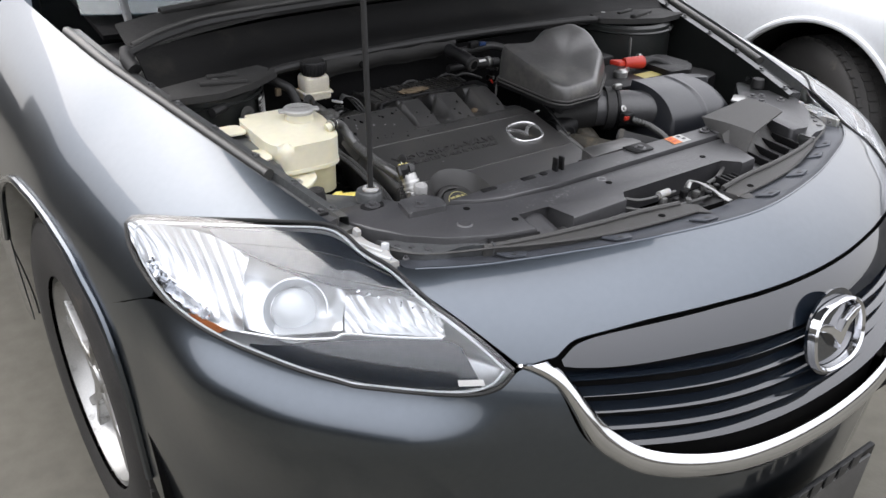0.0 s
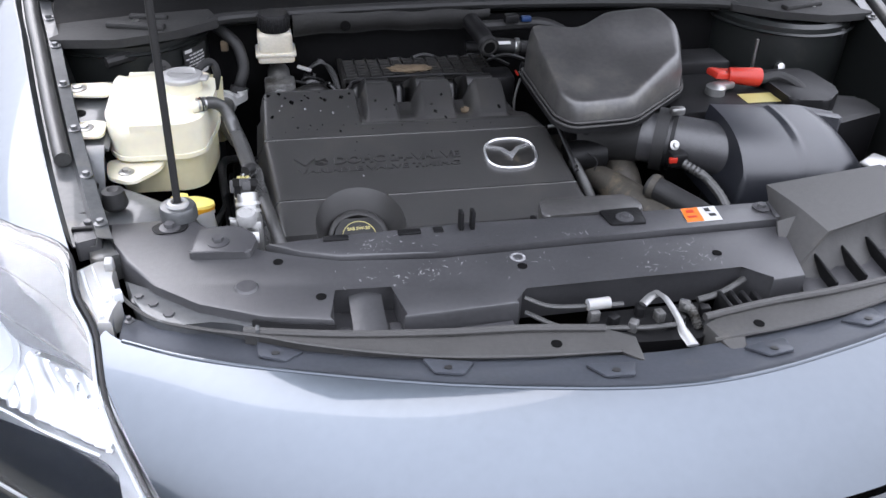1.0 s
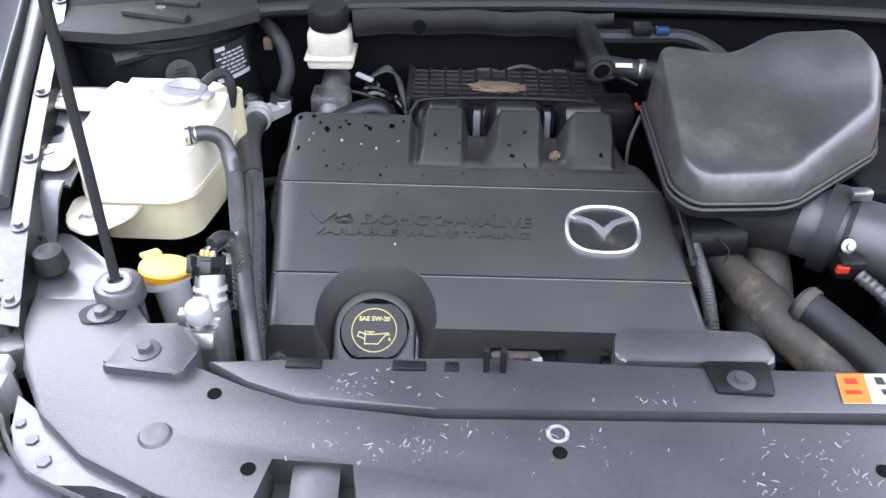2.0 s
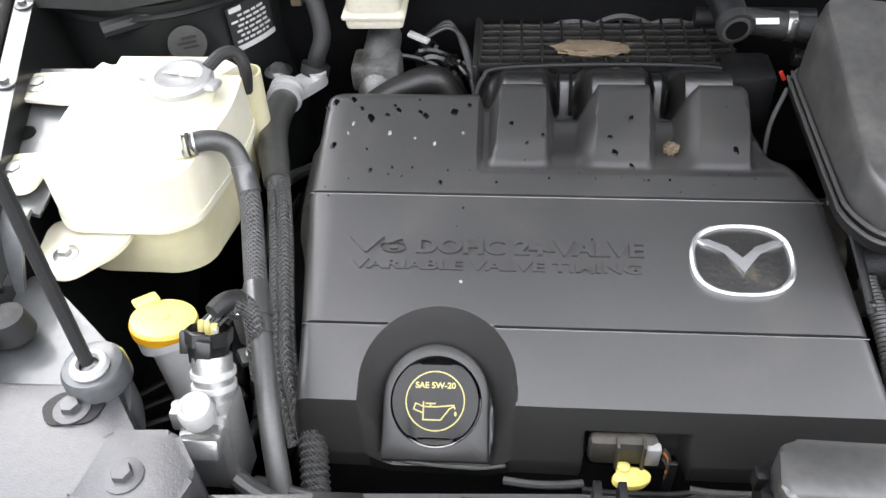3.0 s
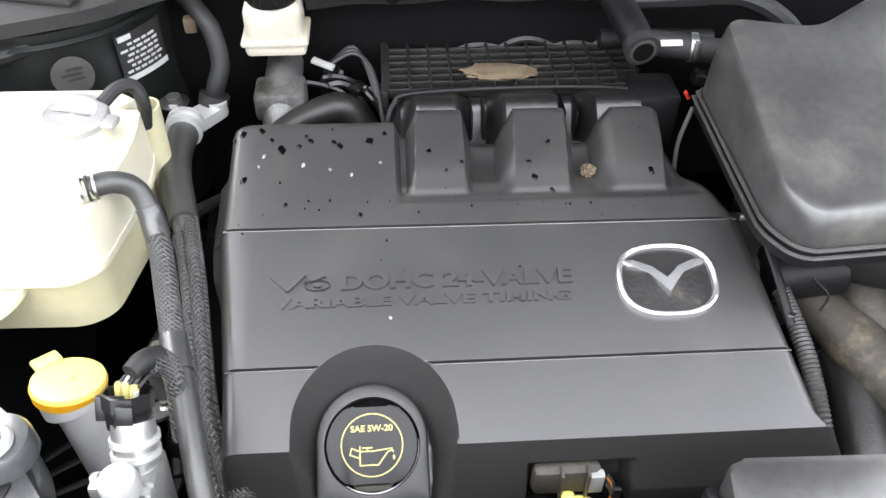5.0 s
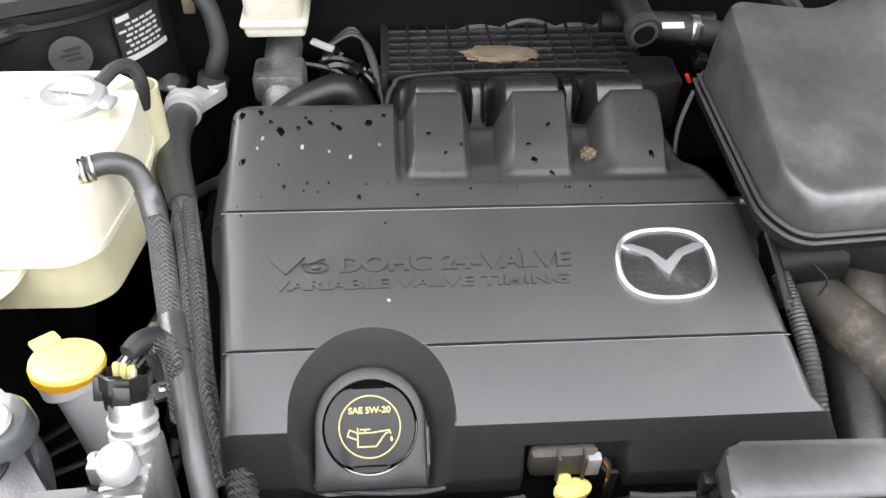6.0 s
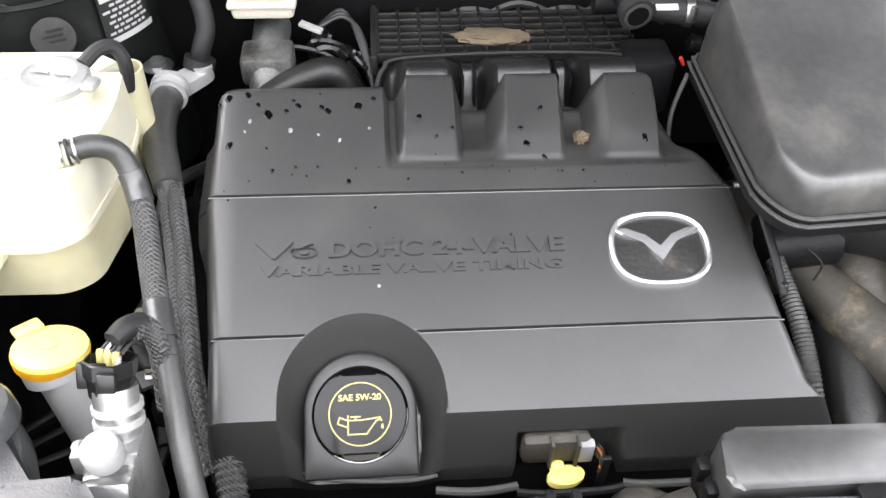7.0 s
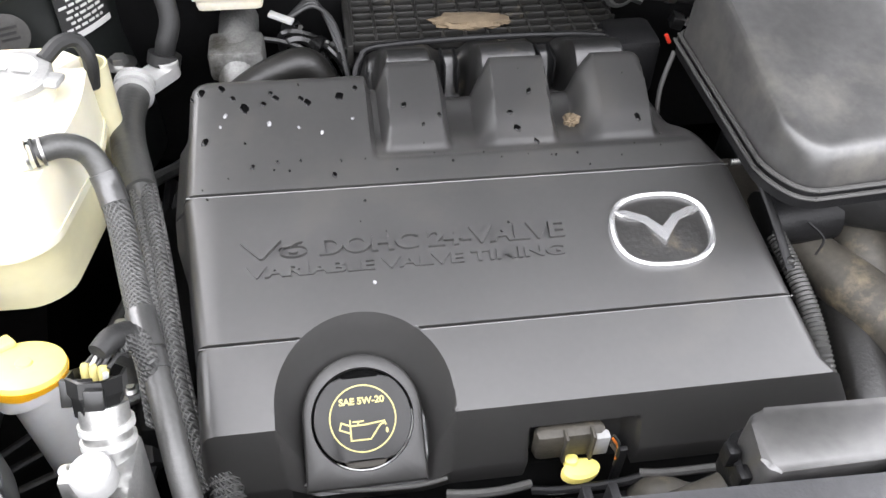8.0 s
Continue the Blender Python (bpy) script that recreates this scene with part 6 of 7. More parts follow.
part("tab", shift(rbox(0.020, 0.014, 0.005, 0.002), -0.511, 1.229, 0.971, -14, 6, 40), YELLOW, capw)

# ---- strut towers and brake reservoir ----
tower = thing("strut_tower", (-0.58, 1.62, 0.75), "dark strut tower with a black caution label", "strut tower", "strut towers")
TWX, TWY = -0.603, 1.643


def drum(x, y):
    return join(shift(lathe([(0.135, 0), (0.131, 0.20), (0.128, 0.250), (0.120, 0.256), (0.112, 0.252), (0.085, 0.252), (0.080, 0.262), (0.05, 0.266), (0.046, 0.256), (0, 0.256)], 56), x, y, 0.825), shift(lathe([(0.133, 0.0), (0.137, 0.003), (0.133, 0.006)], 48), x, y, 1.062))


part("drum", drum(TWX, TWY), BAYPAINT, tower)
for k in range(3):
    part("nut", bolt(TWX + 0.066 * math.cos(2.1 * k - 1.2), TWY + 0.066 * math.sin(2.1 * k - 1.2), 1.085, 0.010, 0.012), STEEL, tower)


def wrap(r, a0, a1, z0, z1):
    return sheet(lambda u, w: Vector((TWX + r * math.cos(radians(a0 + (a1 - a0) * u)), TWY + r * math.sin(radians(a0 + (a1 - a0) * u)), z0 + (z1 - z0) * w)), 16, 2, 0.0008)


lab = part("caution_label", wrap(0.1365, 313, 336, 1.008, 1.058), INK, tower, "black label with plain bars")
part("bar", wrap(0.1373, 314, 320, 1.0515, 1.0565), PAPER, lab)
part("bar", wrap(0.1373, 313, 336, 1.009, 1.0145), PAPER, lab)
rng = random.Random(3)
for r_ in range(6):
    a = 314 + rng.uniform(0, 4)
    while a < 332:
        w_ = rng.uniform(1.2, 3.5)
        part("bar", wrap(0.1373, a, min(a + w_, 334), 1.0180 + 0.0055 * r_, 1.0202 + 0.0055 * r_), PAPER, lab)
        a += w_ + 1.0
rl = part("round_label", shift(lathe([(0.019, 0), (0.019, 0.0008), (0, 0.0008)], 32), -0.546, 1.5150, 1.036, 84, 0, 24), TRIMGREY, tower, "grey round sticker")
for k in range(4):
    part("bar", shift(rbox(0.018 - 0.003 * (k % 2), 0.0024, 0.0004, 0), -0.546 + 0.003 * (k % 2), 1.5138 + 0.0014 * (k % 2), 1.0275 + 0.0052 * k, 84, 0, 24), INK, rl)
tw2 = thing("strut_tower", (0.60, 1.60, 0.75), "dark strut tower beside the battery", "strut tower", "strut towers")
part("drum", drum(0.575, 1.612), BAYPAINT, tw2)
for k in range(3):
    part("nut", bolt(0.575 + 0.066 * math.cos(2.1 * k - 1.2), 1.612 + 0.066 * math.sin(2.1 * k - 1.2), 1.085, 0.010, 0.012), STEEL, tw2)
part("stud", shift(lathe([(0, 0.012), (0.007, 0.010), (0.009, 0.002), (0.009, 0)], 14), 0.520, 1.490, 1.005, 60), STEEL, tw2)

br = thing("brake_reservoir", (-0.37, 1.56, 0.9), "off-white brake fluid reservoir with a black screw cap", "reservoir")
part("tank", shift(rbox(0.056, 0.046, 0.040, 0.009, 3), -0.366, 1.588, 1.034), BRAKE, br)
part("seam", shift(rbox(0.066, 0.053, 0.007, 0.003), -0.366, 1.588, 1.033), BRAKE, br)
part("foot", shift(rbox(0.060, 0.046, 0.014, 0.005), -0.366, 1.588, 1.021), BRAKE, br)
part("cap", shift(lathe([(0.024, 0), (0.025, 0.003), (0.025, 0.024), (0.023, 0.028), (0, 0.029)], 32), -0.366, 1.586, 1.073), PLASTIC, br, "black knurled cap")
for k in range(24):
    a = 2 * math.pi * k / 24
    part("knurl", shift(rbox(0.003, 0.003, 0.020, 0.0008), -0.366 + 0.0252 * math.cos(a), 1.586 + 0.0252 * math.sin(a), 1.077), PLASTIC, br)
mc = part("master_cylinder", tube([(-0.364, 1.52, 0.965), (-0.364, 1.55, 0.985), (-0.364, 1.62, 0.99)], 0.019, 10, 18), CAST, br, "grey cast master cylinder")
part("boss", shift(rbox(0.05, 0.04, 0.03, 0.005), -0.364, 1.545, 0.972), CAST, br)
part("ball", shift(lathe([(0, 0.014), (0.010, 0.010), (0.014, 0), (0.010, -0.010), (0, -0.014)], 20), -0.362, 1.540, 0.982), CAST, br)
part("plug", shift(rbox(0.024, 0.008, 0.004, 0.001), -0.322, 1.570, 1.008, 0, 14, -20), WHITEP, br, "white sensor plug")
for k in range(3):
    part("wire", tube([(-0.317, 1.57, 1.008), (-0.29, 1.585 + 0.006 * k, 1.012), (-0.27, 1.56, 1.0 - 0.01 * k), (-0.26, 1.52, 0.95)], 0.0022, 16, 6), INK, br)

single("breather_hose", tube([(-0.392, 1.470, 0.965), (-0.362, 1.505, 0.976), (-0.326, 1.527, 0.981), (-0.300, 1.534, 0.979), (-0.284, 1.530, 0.955)], lambda t: 0.009 + 0.007 * smooth(0.0, 0.7, t), 24, 18), MANIF, "dusty dark moulded breather hose behind the cover", "hose")
valve = thing("purge_valve", (-0.03, 1.50, 0.95), "black purge valve with a spring-clipped hose", "valve")
part("body", tube([(-0.040, 1.56, 1.085), (-0.033, 1.51, 1.078), (-0.028, 1.488, 1.070)], 0.0145, 8, 20), PLASTIC, valve)
part("mouth", tube([(-0.0285, 1.490, 1.070), (-0.027, 1.480, 1.068)], 0.0160, 3, 22), RUBBER, valve)
part("ring", tube([(-0.0271, 1.481, 1.0682), (-0.0268, 1.4790, 1.0678)], 0.0125, 2, 22), TRIMGREY, valve)
part("bore", tube([(-0.0269, 1.4792, 1.0678), (-0.0267, 1.4780, 1.0676)], 0.0098, 2, 20), DARK, valve)
part("side_pipe", tube([(-0.03, 1.505, 1.066), (0.01, 1.495, 1.064), (0.05, 1.490, 1.060)], 0.0115, 8, 14), RUBBER, valve)
part("label", shift(rbox(0.02, 0.006, 0.001, 0), 0.000, 1.486, 1.072, 30), PAPER, valve)
part("clip", tube([(0.020, 1.4945, 1.063), (0.027, 1.4935, 1.063)], 0.0135, 2, 16), STEEL, valve)
part("clip_loop", shift(rbox(0.006, 0.004, 0.016, 0.001), 0.023, 1.480, 1.060), STEEL, valve)
part("red_lock", shift(rbox(0.0035, 0.004, 0.010, 0.001), 0.024, 1.474, 1.020, 0, -30), RED, valve, "red connector lock")
part("bracket", shift(rbox(0.05, 0.05, 0.06, 0.008), 0.0, 1.51, 0.955), PLASTIC, valve)
har = thing("wire_harness", (0.05, 1.56, 1.0), "black-taped wire harness with a dark blue connector", "cable")
part("taped_loom", tube([(-0.03, 1.575, 1.07), (0.03, 1.572, 1.072), (0.09, 1.565, 1.075), (0.13, 1.55, 1.06), (0.16, 1.54, 1.03)], 0.010, 30, 10), RUBBER, har)
BLUE = material("blue_plastic", (0.008, 0.030, 0.10), 0.5, 0, 0.2, 20)
part("connector", shift(rbox(0.018, 0.011, 0.009, 0.002), 0.058, 1.562, 1.081), BLUE, har, "dark blue connector")
part("connector", shift(rbox(0.024, 0.016, 0.014, 0.002), 0.032, 1.562, 1.080), PLASTIC, har)
part("fuel_rail", tube([(-0.05, 1.545, 1.045), (0.06, 1.54, 1.045)], 0.010, 6, 12), PLASTIC, har)
for k in range(5):
    part("wire", tube([(-0.21 + 0.05 * k, 1.612, 0.985), (-0.16 + 0.05 * k, 1.610, 1.004 + 0.006 * (k % 2)), (-0.10 + 0.05 * k, 1.612, 0.985)], 0.004, 16, 6), INK, har)

# engine block, shade in its near-black colour, and oddments that fill the dark below
eng = thing("engine_block", (-0.1, 1.3, 0.45), "dirty engine block under the cover, shade put into its near-black colour", "engine")
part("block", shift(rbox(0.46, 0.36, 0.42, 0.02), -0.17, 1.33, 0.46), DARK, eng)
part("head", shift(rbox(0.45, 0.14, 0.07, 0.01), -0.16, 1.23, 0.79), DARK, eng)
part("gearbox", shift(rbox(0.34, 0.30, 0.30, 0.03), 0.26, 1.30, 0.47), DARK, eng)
part("rail", tube([(-0.36, 1.105, 0.855), (-0.2, 1.098, 0.86), (-0.02, 1.10, 0.86), (0.05, 1.10, 0.86)], 0.006, 20, 8), RUBBER, eng)
for k in range(9):
    part("bracket", shift(rbox(0.018, 0.016, 0.012, 0.003), -0.22 + 0.03 * k, 1.092 + 0.006 * (k % 2), 0.85, 0, 0, 20 * k), STEEL if k % 3 == 0 else PLASTIC, eng)
for k, (xa, xb, y_, z_) in enumerate(((-0.225, -0.165, 1.138, 0.878), (-0.165, -0.085, 1.134, 0.876), (-0.085, 0.0, 1.136, 0.878))):
    part("front_rail", tube([(xa, y_, z_), (xa + 0.02, y_ - 0.004, z_ + 0.003), (xb - 0.02, y_ - 0.004, z_ + 0.003), (xb, y_, z_)], 0.0032, 16, 8), TRIMGREY if k != 1 else PLASTIC, eng, "worn grey rail")
part("rail_plate", shift(rbox(0.20, 0.030, 0.012, 0.004), -0.13, 1.118, 0.852), PLASTIC, eng)
for x_, y_, r_ in ((-0.196, 1.118, 0.0075), (-0.178, 1.114, 0.006), (-0.148, 1.120, 0.008), (-0.092, 1.112, 0.007), (-0.078, 1.118, 0.006)):
    part("stud", bolt(x_, y_, 0.866, r_, 0.008, 12), STEEL, eng)
part("elbow", tube([(-0.052, 1.112, 0.868), (-0.070, 1.116, 0.880), (-0.082, 1.122, 0.872), (-0.086, 1.126, 0.850)], lambda t: 0.013 - 0.002 * t, 20, 16), DUSTY, eng, "dusty tan elbow beside the relay cover")
for k in range(3):
    part("elbow_ring", tube([(-0.058 - 0.008 * k, 1.1130 + 0.0015 * k, 0.872 + 0.003 * k), (-0.060 - 0.008 * k, 1.1133 + 0.0015 * k, 0.873 + 0.003 * k)], 0.0142, 2, 18), CAST, eng)
part("cable", tube([(-0.40, 1.10, 0.93), (-0.34, 1.078, 0.945), (-0.28, 1.066, 0.95), (-0.2, 1.06, 0.94)], 0.0045, 20, 8), HOSE, eng)
part("loom", tube([(-0.375, 1.16, 0.90), (-0.365, 1.11, 0.88), (-0.35, 1.07, 0.86)], 0.012, 40, 10, ridge=0.002), BRAID, eng)
part("mount", shift(rbox(0.10, 0.16, 0.12, 0.02), -0.52, 1.22, 0.72), DARK, eng)
part("belt_cover", shift(rbox(0.05, 0.26, 0.28, 0.02), -0.42, 1.33, 0.62), DARK, eng)
for k in range(6):
    part("web", shift(rbox(0.10, 0.008, 0.03, 0.003), -0.53, 1.12 + 0.022 * k, 0.835, 0, 0, 8 * k), PLASTIC, eng)
part("stud_plate", shift(rbox(0.02, 0.03, 0.04, 0.004), -0.432, 1.235, 0.93), STEEL, eng)

# dim cables, brackets and hoses in the gaps beside and behind the engine
rng = random.Random(21)
clutter = thing("cable_bundle", (-0.44, 1.32, 0.80), "dim black cables and brackets beside the engine", "cable")
for k in range(9):
    x, y = -0.475 + 0.009 * k, 1.16 + 0.03 * (k % 4)
    part("cable", tube([(x, y, 0.86 + 0.006 * (k % 3)), (x + rng.uniform(-0.02, 0.02), y + 0.10, 0.87 + rng.uniform(-0.01, 0.01)), (x + rng.uniform(-0.02, 0.03), y + 0.20, 0.88 + rng.uniform(-0.02, 0.02)), (x + 0.01, y + 0.30, 0.86)], rng.uniform(0.003, 0.008), 20, 8), PLASTIC if k % 3 else HOSE, clutter)
for k in range(7):
    part("bracket", shift(rbox(rng.uniform(0.012, 0.03), rng.uniform(0.012, 0.03), 0.008, 0.002), -0.455 + 0.008 * k, 1.20 + 0.045 * k, 0.885, rng.uniform(-20, 20), rng.uniform(-20, 20), rng.uniform(0, 90)), CAST if k % 2 else PLASTIC, clutter)
    part("bolt", bolt(-0.455 + 0.008 * k, 1.20 + 0.045 * k, 0.893, 0.005, 0.005), STEEL, clutter)
rear_wires = thing("rear_wiring", (-0.28, 1.56, 0.90), "black wiring behind the engine by the bulkhead", "cable")
for k in range(8):
    x = -0.345 + 0.011 * k
    part("wire", tube([(x, 1.60, 0.93), (x + rng.uniform(-0.02, 0.03), 1.575, 0.97 + rng.uniform(-0.01, 0.02)), (x + 0.04, 1.56 + rng.uniform(-0.02, 0.02), 0.975), (x + 0.07, 1.55, 0.93)], rng.uniform(0.002, 0.0045), 20, 6), GLOSSP, rear_wires)
for x, y, z in ((-0.315, 1.585, 0.985), (-0.290, 1.575, 0.972), (0.060, 1.500, 1.00), (0.045, 1.515, 1.012), (0.080, 1.545, 1.02)):
    part("connector", shift(rbox(0.016, 0.012, 0.012, 0.002), x, y, z, rng.uniform(-25, 25), 0, rng.uniform(0, 90)), GLOSSP, rear_wires)
    part("clip", shift(rbox(0.004, 0.003, 0.008, 0.0006), x + 0.008, y - 0.007, z + 0.004, 10, 20, rng.uniform(0, 90)), CAST, rear_wires)

# ---- radiator shield and front trim ----
shield = thing("radiator_shield", (0, 1.0, 0.96), "scuffed grey-black plastic radiator shield with pale scratches", "radiator cover")
LEFTW = [(-0.585, 1.130), (-0.575, 1.09), (-0.557, 1.045), (-0.523, 0.995), (-0.476, 0.955), (-0.408, 0.922), (-0.338, 0.905), (-0.336, 0.960), (-0.268, 0.956), (-0.266, 0.899), (-0.14, 0.903), (-0.128, 0.930), (0.138, 0.930), (0.160, 0.897), (0.203, 0.900), (0.236, 1.004), (0.0, 1.0), (-0.212, 0.9975), (-0.322, 1.006), (-0.368, 1.022), (-0.41, 1.046), (-0.455, 1.075), (-0.487, 1.130)]
front = part("front_panel", prism(LEFTW, 0.955, 1.0, 0.004), SHIELD, shield)
rear = part("rear_flange", prism([(-0.402, 1.049), (-0.365, 1.027), (-0.321, 1.011), (-0.212, 1.003), (0.0, 1.0055), (0.238, 1.0095), (0.242, 1.052), (0.0, 1.052), (-0.18, 1.058), (-0.325, 1.052)], 0.97, 1.006, 0.003), SHIELD, shield)
# near-black filler paints the shade in the shield's groove
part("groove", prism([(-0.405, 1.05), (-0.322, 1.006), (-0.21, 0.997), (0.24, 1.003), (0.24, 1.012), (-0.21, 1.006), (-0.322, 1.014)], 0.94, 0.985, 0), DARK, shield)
# flat near-black discs paint the shade inside the clip holes
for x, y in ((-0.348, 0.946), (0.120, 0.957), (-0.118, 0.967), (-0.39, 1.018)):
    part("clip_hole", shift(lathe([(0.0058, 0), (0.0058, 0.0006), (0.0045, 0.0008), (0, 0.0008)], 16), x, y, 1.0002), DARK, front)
part("clip", shift(lathe([(0.013, 0), (0.011, 0.0025), (0.005, 0.003), (0, 0.002)], 24), -0.425, 0.975, 1.0), SHIELD, front)
b1 = part("bolt", bolt(-0.512, 1.108, 1.001, 0.010, 0.007), SHIELD, shield)
part("socket_pad", shift(lathe([(0.0225, 0), (0.0220, 0.0130), (0.0200, 0.0165), (0.0150, 0.0180), (0, 0.0180)], 28), -0.503, 1.134, 1.000), PAINT_IN, shield, "grey raised socket pad")
part("slot", prism([(-0.535, 1.110), (-0.525, 1.094), (-0.495, 1.098), (-0.49, 1.114), (-0.50, 1.122), (-0.525, 1.122)], 1.0002, 1.0012, 0, 0.008), PLASTIC, shield)
part("bracket", prism([(-0.478, 1.088), (-0.488, 1.038), (-0.420, 1.030), (-0.410, 1.060), (-0.432, 1.090)], 0.95, 1.009, 0.004, 0.006), SHIELD, shield)
part("bolt", bolt(-0.455, 1.056, 1.009, 0.010, 0.007), SHIELD, shield)
part("bolt", bolt(0.034, 1.036, 1.004, 0.009, 0.006), SHIELD, shield)
part("pad", prism([(0.008, 1.058), (0.012, 1.024), (0.058, 1.022), (0.062, 1.058)], 1.0062, 1.009, 0.001, 0.004), PLASTIC, shield)
part("bolt", bolt(0.034, 1.036, 1.009, 0.009, 0.006), SHIELD, shield)
part("bolt", bolt(0.222, 1.036, 1.007, 0.009, 0.006), SHIELD, shield)
for x in (-0.172, -0.158):
    part("prong", shift(rbox(0.005, 0.012, 0.026, 0.001), x, 1.048, 1.004), PLASTIC, shield)
for x, w in ((-0.322, 0.03), (-0.235, 0.028), (-0.20, 0.012)):
    part("notch", shift(rbox(w, 0.010, 0.003, 0.001), x, 1.047, 1.0055), PLASTIC, shield)
lb = part("warning_label", prism([(0.115, 1.048), (0.163, 1.050), (0.158, 1.017), (0.110, 1.017)], 1.0062, 1.0068, 0), PAPER, shield, "orange and white warning label with plain bars")
part("orange_half", prism([(0.115, 1.048), (0.138, 1.049), (0.133, 1.017), (0.110, 1.017)], 1.007, 1.0073, 0), ORANGE, lb)
for x, y, w, h in ((0.124, 1.040, 0.010, 0.006), (0.122, 1.028, 0.013, 0.004), (0.148, 1.041, 0.007, 0.008), (0.150, 1.029, 0.009, 0.006)):
    part("bar", shift(rbox(w, h, 0.0003, 0), x, y, 1.0075), RED if x < 0.13 else INK, lb)
rng = random.Random(11)
marks = [(-0.279, 1.030), (-0.256, 0.973), (-0.122, 0.989), (-0.207, 0.993), (0.025, 0.938), (0.065, 0.973), (-0.031, 1.013), (-0.289, 1.015), (0.092, 0.943), (-0.232, 0.966)]
for k in range(240):
    cx, cy = rng.choice(marks)
    wide = rng.random() < 0.3
    x, y = rng.gauss(cx, 0.06 if wide else 0.020), rng.gauss(cy, 0.016 if wide else 0.010)
    if 0.993 <= y < 1.012 or y > 1.045 or y < 0.935 or not -0.33 < x < 0.2:
        continue
    top = 1.0002 if y < 1.0 else 1.0062
    l_, w_ = 0.0015 + 0.0065 * rng.random() ** 2.0, rng.uniform(0.0003, 0.0012)
    bend = rng.uniform(-0.4, 0.4) * l_
    pts = [(l_ * (0.5 - i / 5), bend * ((i / 5 - 0.5) ** 2) + w_ * rng.uniform(0.1, 1.0) * (0.3 if i in (0, 5) else 1)) for i in range(6)] + [(l_ * (i / 5 - 0.5), bend * ((i / 5 - 0.5) ** 2) - w_ * rng.uniform(0.1, 1.0)) for i in range(6)]
    part("scratch", shift(prism(pts, 0, 0.0002, 0), x, y, top, 0, 0, rng.gauss(60, 45)), SCUFF, front if y < 1.0 else rear)
part("print_ring", shift(lathe([(0.006, 0), (0.009, 0), (0.009, 0.0003), (0.006, 0.0003), (0.006, 0)], 20), -0.118, 0.985, 1.0003), SCUFF, front)
# pocket in the front edge
pocket = part("pocket", prism([(-0.336, 0.962), (-0.266, 0.958), (-0.264, 0.872), (-0.336, 0.878)], 0.94, 0.965, 0.002), SHIELD, shield)
part("pocket_tongue", sheet(lambda u, w: Vector((-0.318 + 0.036 * u, 0.872 + 0.086 * w, 0.968 + 0.020 * w + 0.004 * math.sin(math.pi * u))), 8, 8, 0.004), SHIELD, pocket)
for x in (-0.327, -0.273):
    part("pocket_step", shift(rbox(0.014, 0.05, 0.016, 0.003), x, 0.895, 0.962), SHIELD, pocket)
part("front_lip", prism([(-0.262, 0.898), (-0.145, 0.902), (-0.145, 0.870), (-0.262, 0.868)], 0.94, 0.980, 0.006), SHIELD, shield)
# the slot's shade is a thin black patch on the lip
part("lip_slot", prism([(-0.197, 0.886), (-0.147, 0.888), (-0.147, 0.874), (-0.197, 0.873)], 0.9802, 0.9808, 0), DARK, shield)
part("left_drop", sheet(lambda u, w: spline([(-0.42, 0.925, 0.995), (-0.38, 0.912, 0.995), (-0.336, 0.902, 0.995)], 20)[round(u * 20)] + Vector((0, -0.012 * w, -0.04 * w)), 20, 4, 0.003), PLASTIC, shield)
# right wing and the intake snorkel
part("wing", prism([(0.585, 1.155), (0.610, 1.10), (0.575, 1.045), (0.525, 0.995), (0.44, 0.945), (0.40, 0.955), (0.43, 1.07), (0.46, 1.13), (0.52, 1.17)], 0.955, 1.0, 0.004, 0.01), SHIELD, shield)
for x, y in ((0.50, 1.10), (0.535, 1.125), (0.55, 1.085), (0.515, 1.135)):
    part("bolt", bolt(x, y, 1.0, 0.008), SHIELD, shield)
part("tab", shift(rbox(0.05, 0.03, 0.006, 0.004), 0.465, 1.135, 1.0, 0, 0, 30), STEEL, shield)
snork = thing("intake_snorkel", (0.32, 1.0, 0.93), "grey plastic intake snorkel with a wide mouth", "intake duct")


def snorkel(u, w):
    """A flat hood with its near side folded down."""
    k = min(1, u / 0.3)
    j = max(0, (u - 0.3) / 0.7)
    front = Vector((0.214, 0.929, 0.992)).lerp(Vector((0.252, 0.944, 1.026)), k).lerp(Vector((0.425, 1.000, 1.022)), j)
    back = Vector((0.236, 1.035, 1.000)).lerp(Vector((0.238, 1.060, 1.026)), k).lerp(Vector((0.440, 1.100, 1.020)), j)
    return front.lerp(back, w) + Vector((0, 0, 0.003 * math.sin(math.pi * w)))


part("hood", sheet(snorkel, 40, 10, 0.004), TRIMGREY, snork, angle=0.35)
part("scoop", sheet(lambda u, w: Vector((0.215 + 0.215 * u, 0.915 + 0.07 * u * u + 0.075 * w, 0.960 + 0.055 * w * w + 0.006 * abs(math.sin(9.4 * u)))), 40, 10, 0.003), TRIMGREY, snork, "ribbed scoop of the intake")
part("lug", prism([(0.226, 1.010), (0.236, 1.050), (0.290, 1.045), (0.280, 1.008)], 0.99, 1.009, 0.002, 0.006), SHIELD, snork)
part("throat", prism([(0.238, 0.955), (0.21, 0.898), (0.27, 0.872), (0.38, 0.90), (0.44, 0.945), (0.43, 1.05), (0.25, 1.05)], 0.94, 0.968, 0.004, 0.01), SHIELD, snork)
for k in range(4):
    part("rib", shift(rbox(0.004, 0.07, 0.018, 0.001), 0.255 + 0.045 * k, 0.935 + 0.008 * k, 0.965, 0, 0, -8), PLASTIC, snork)

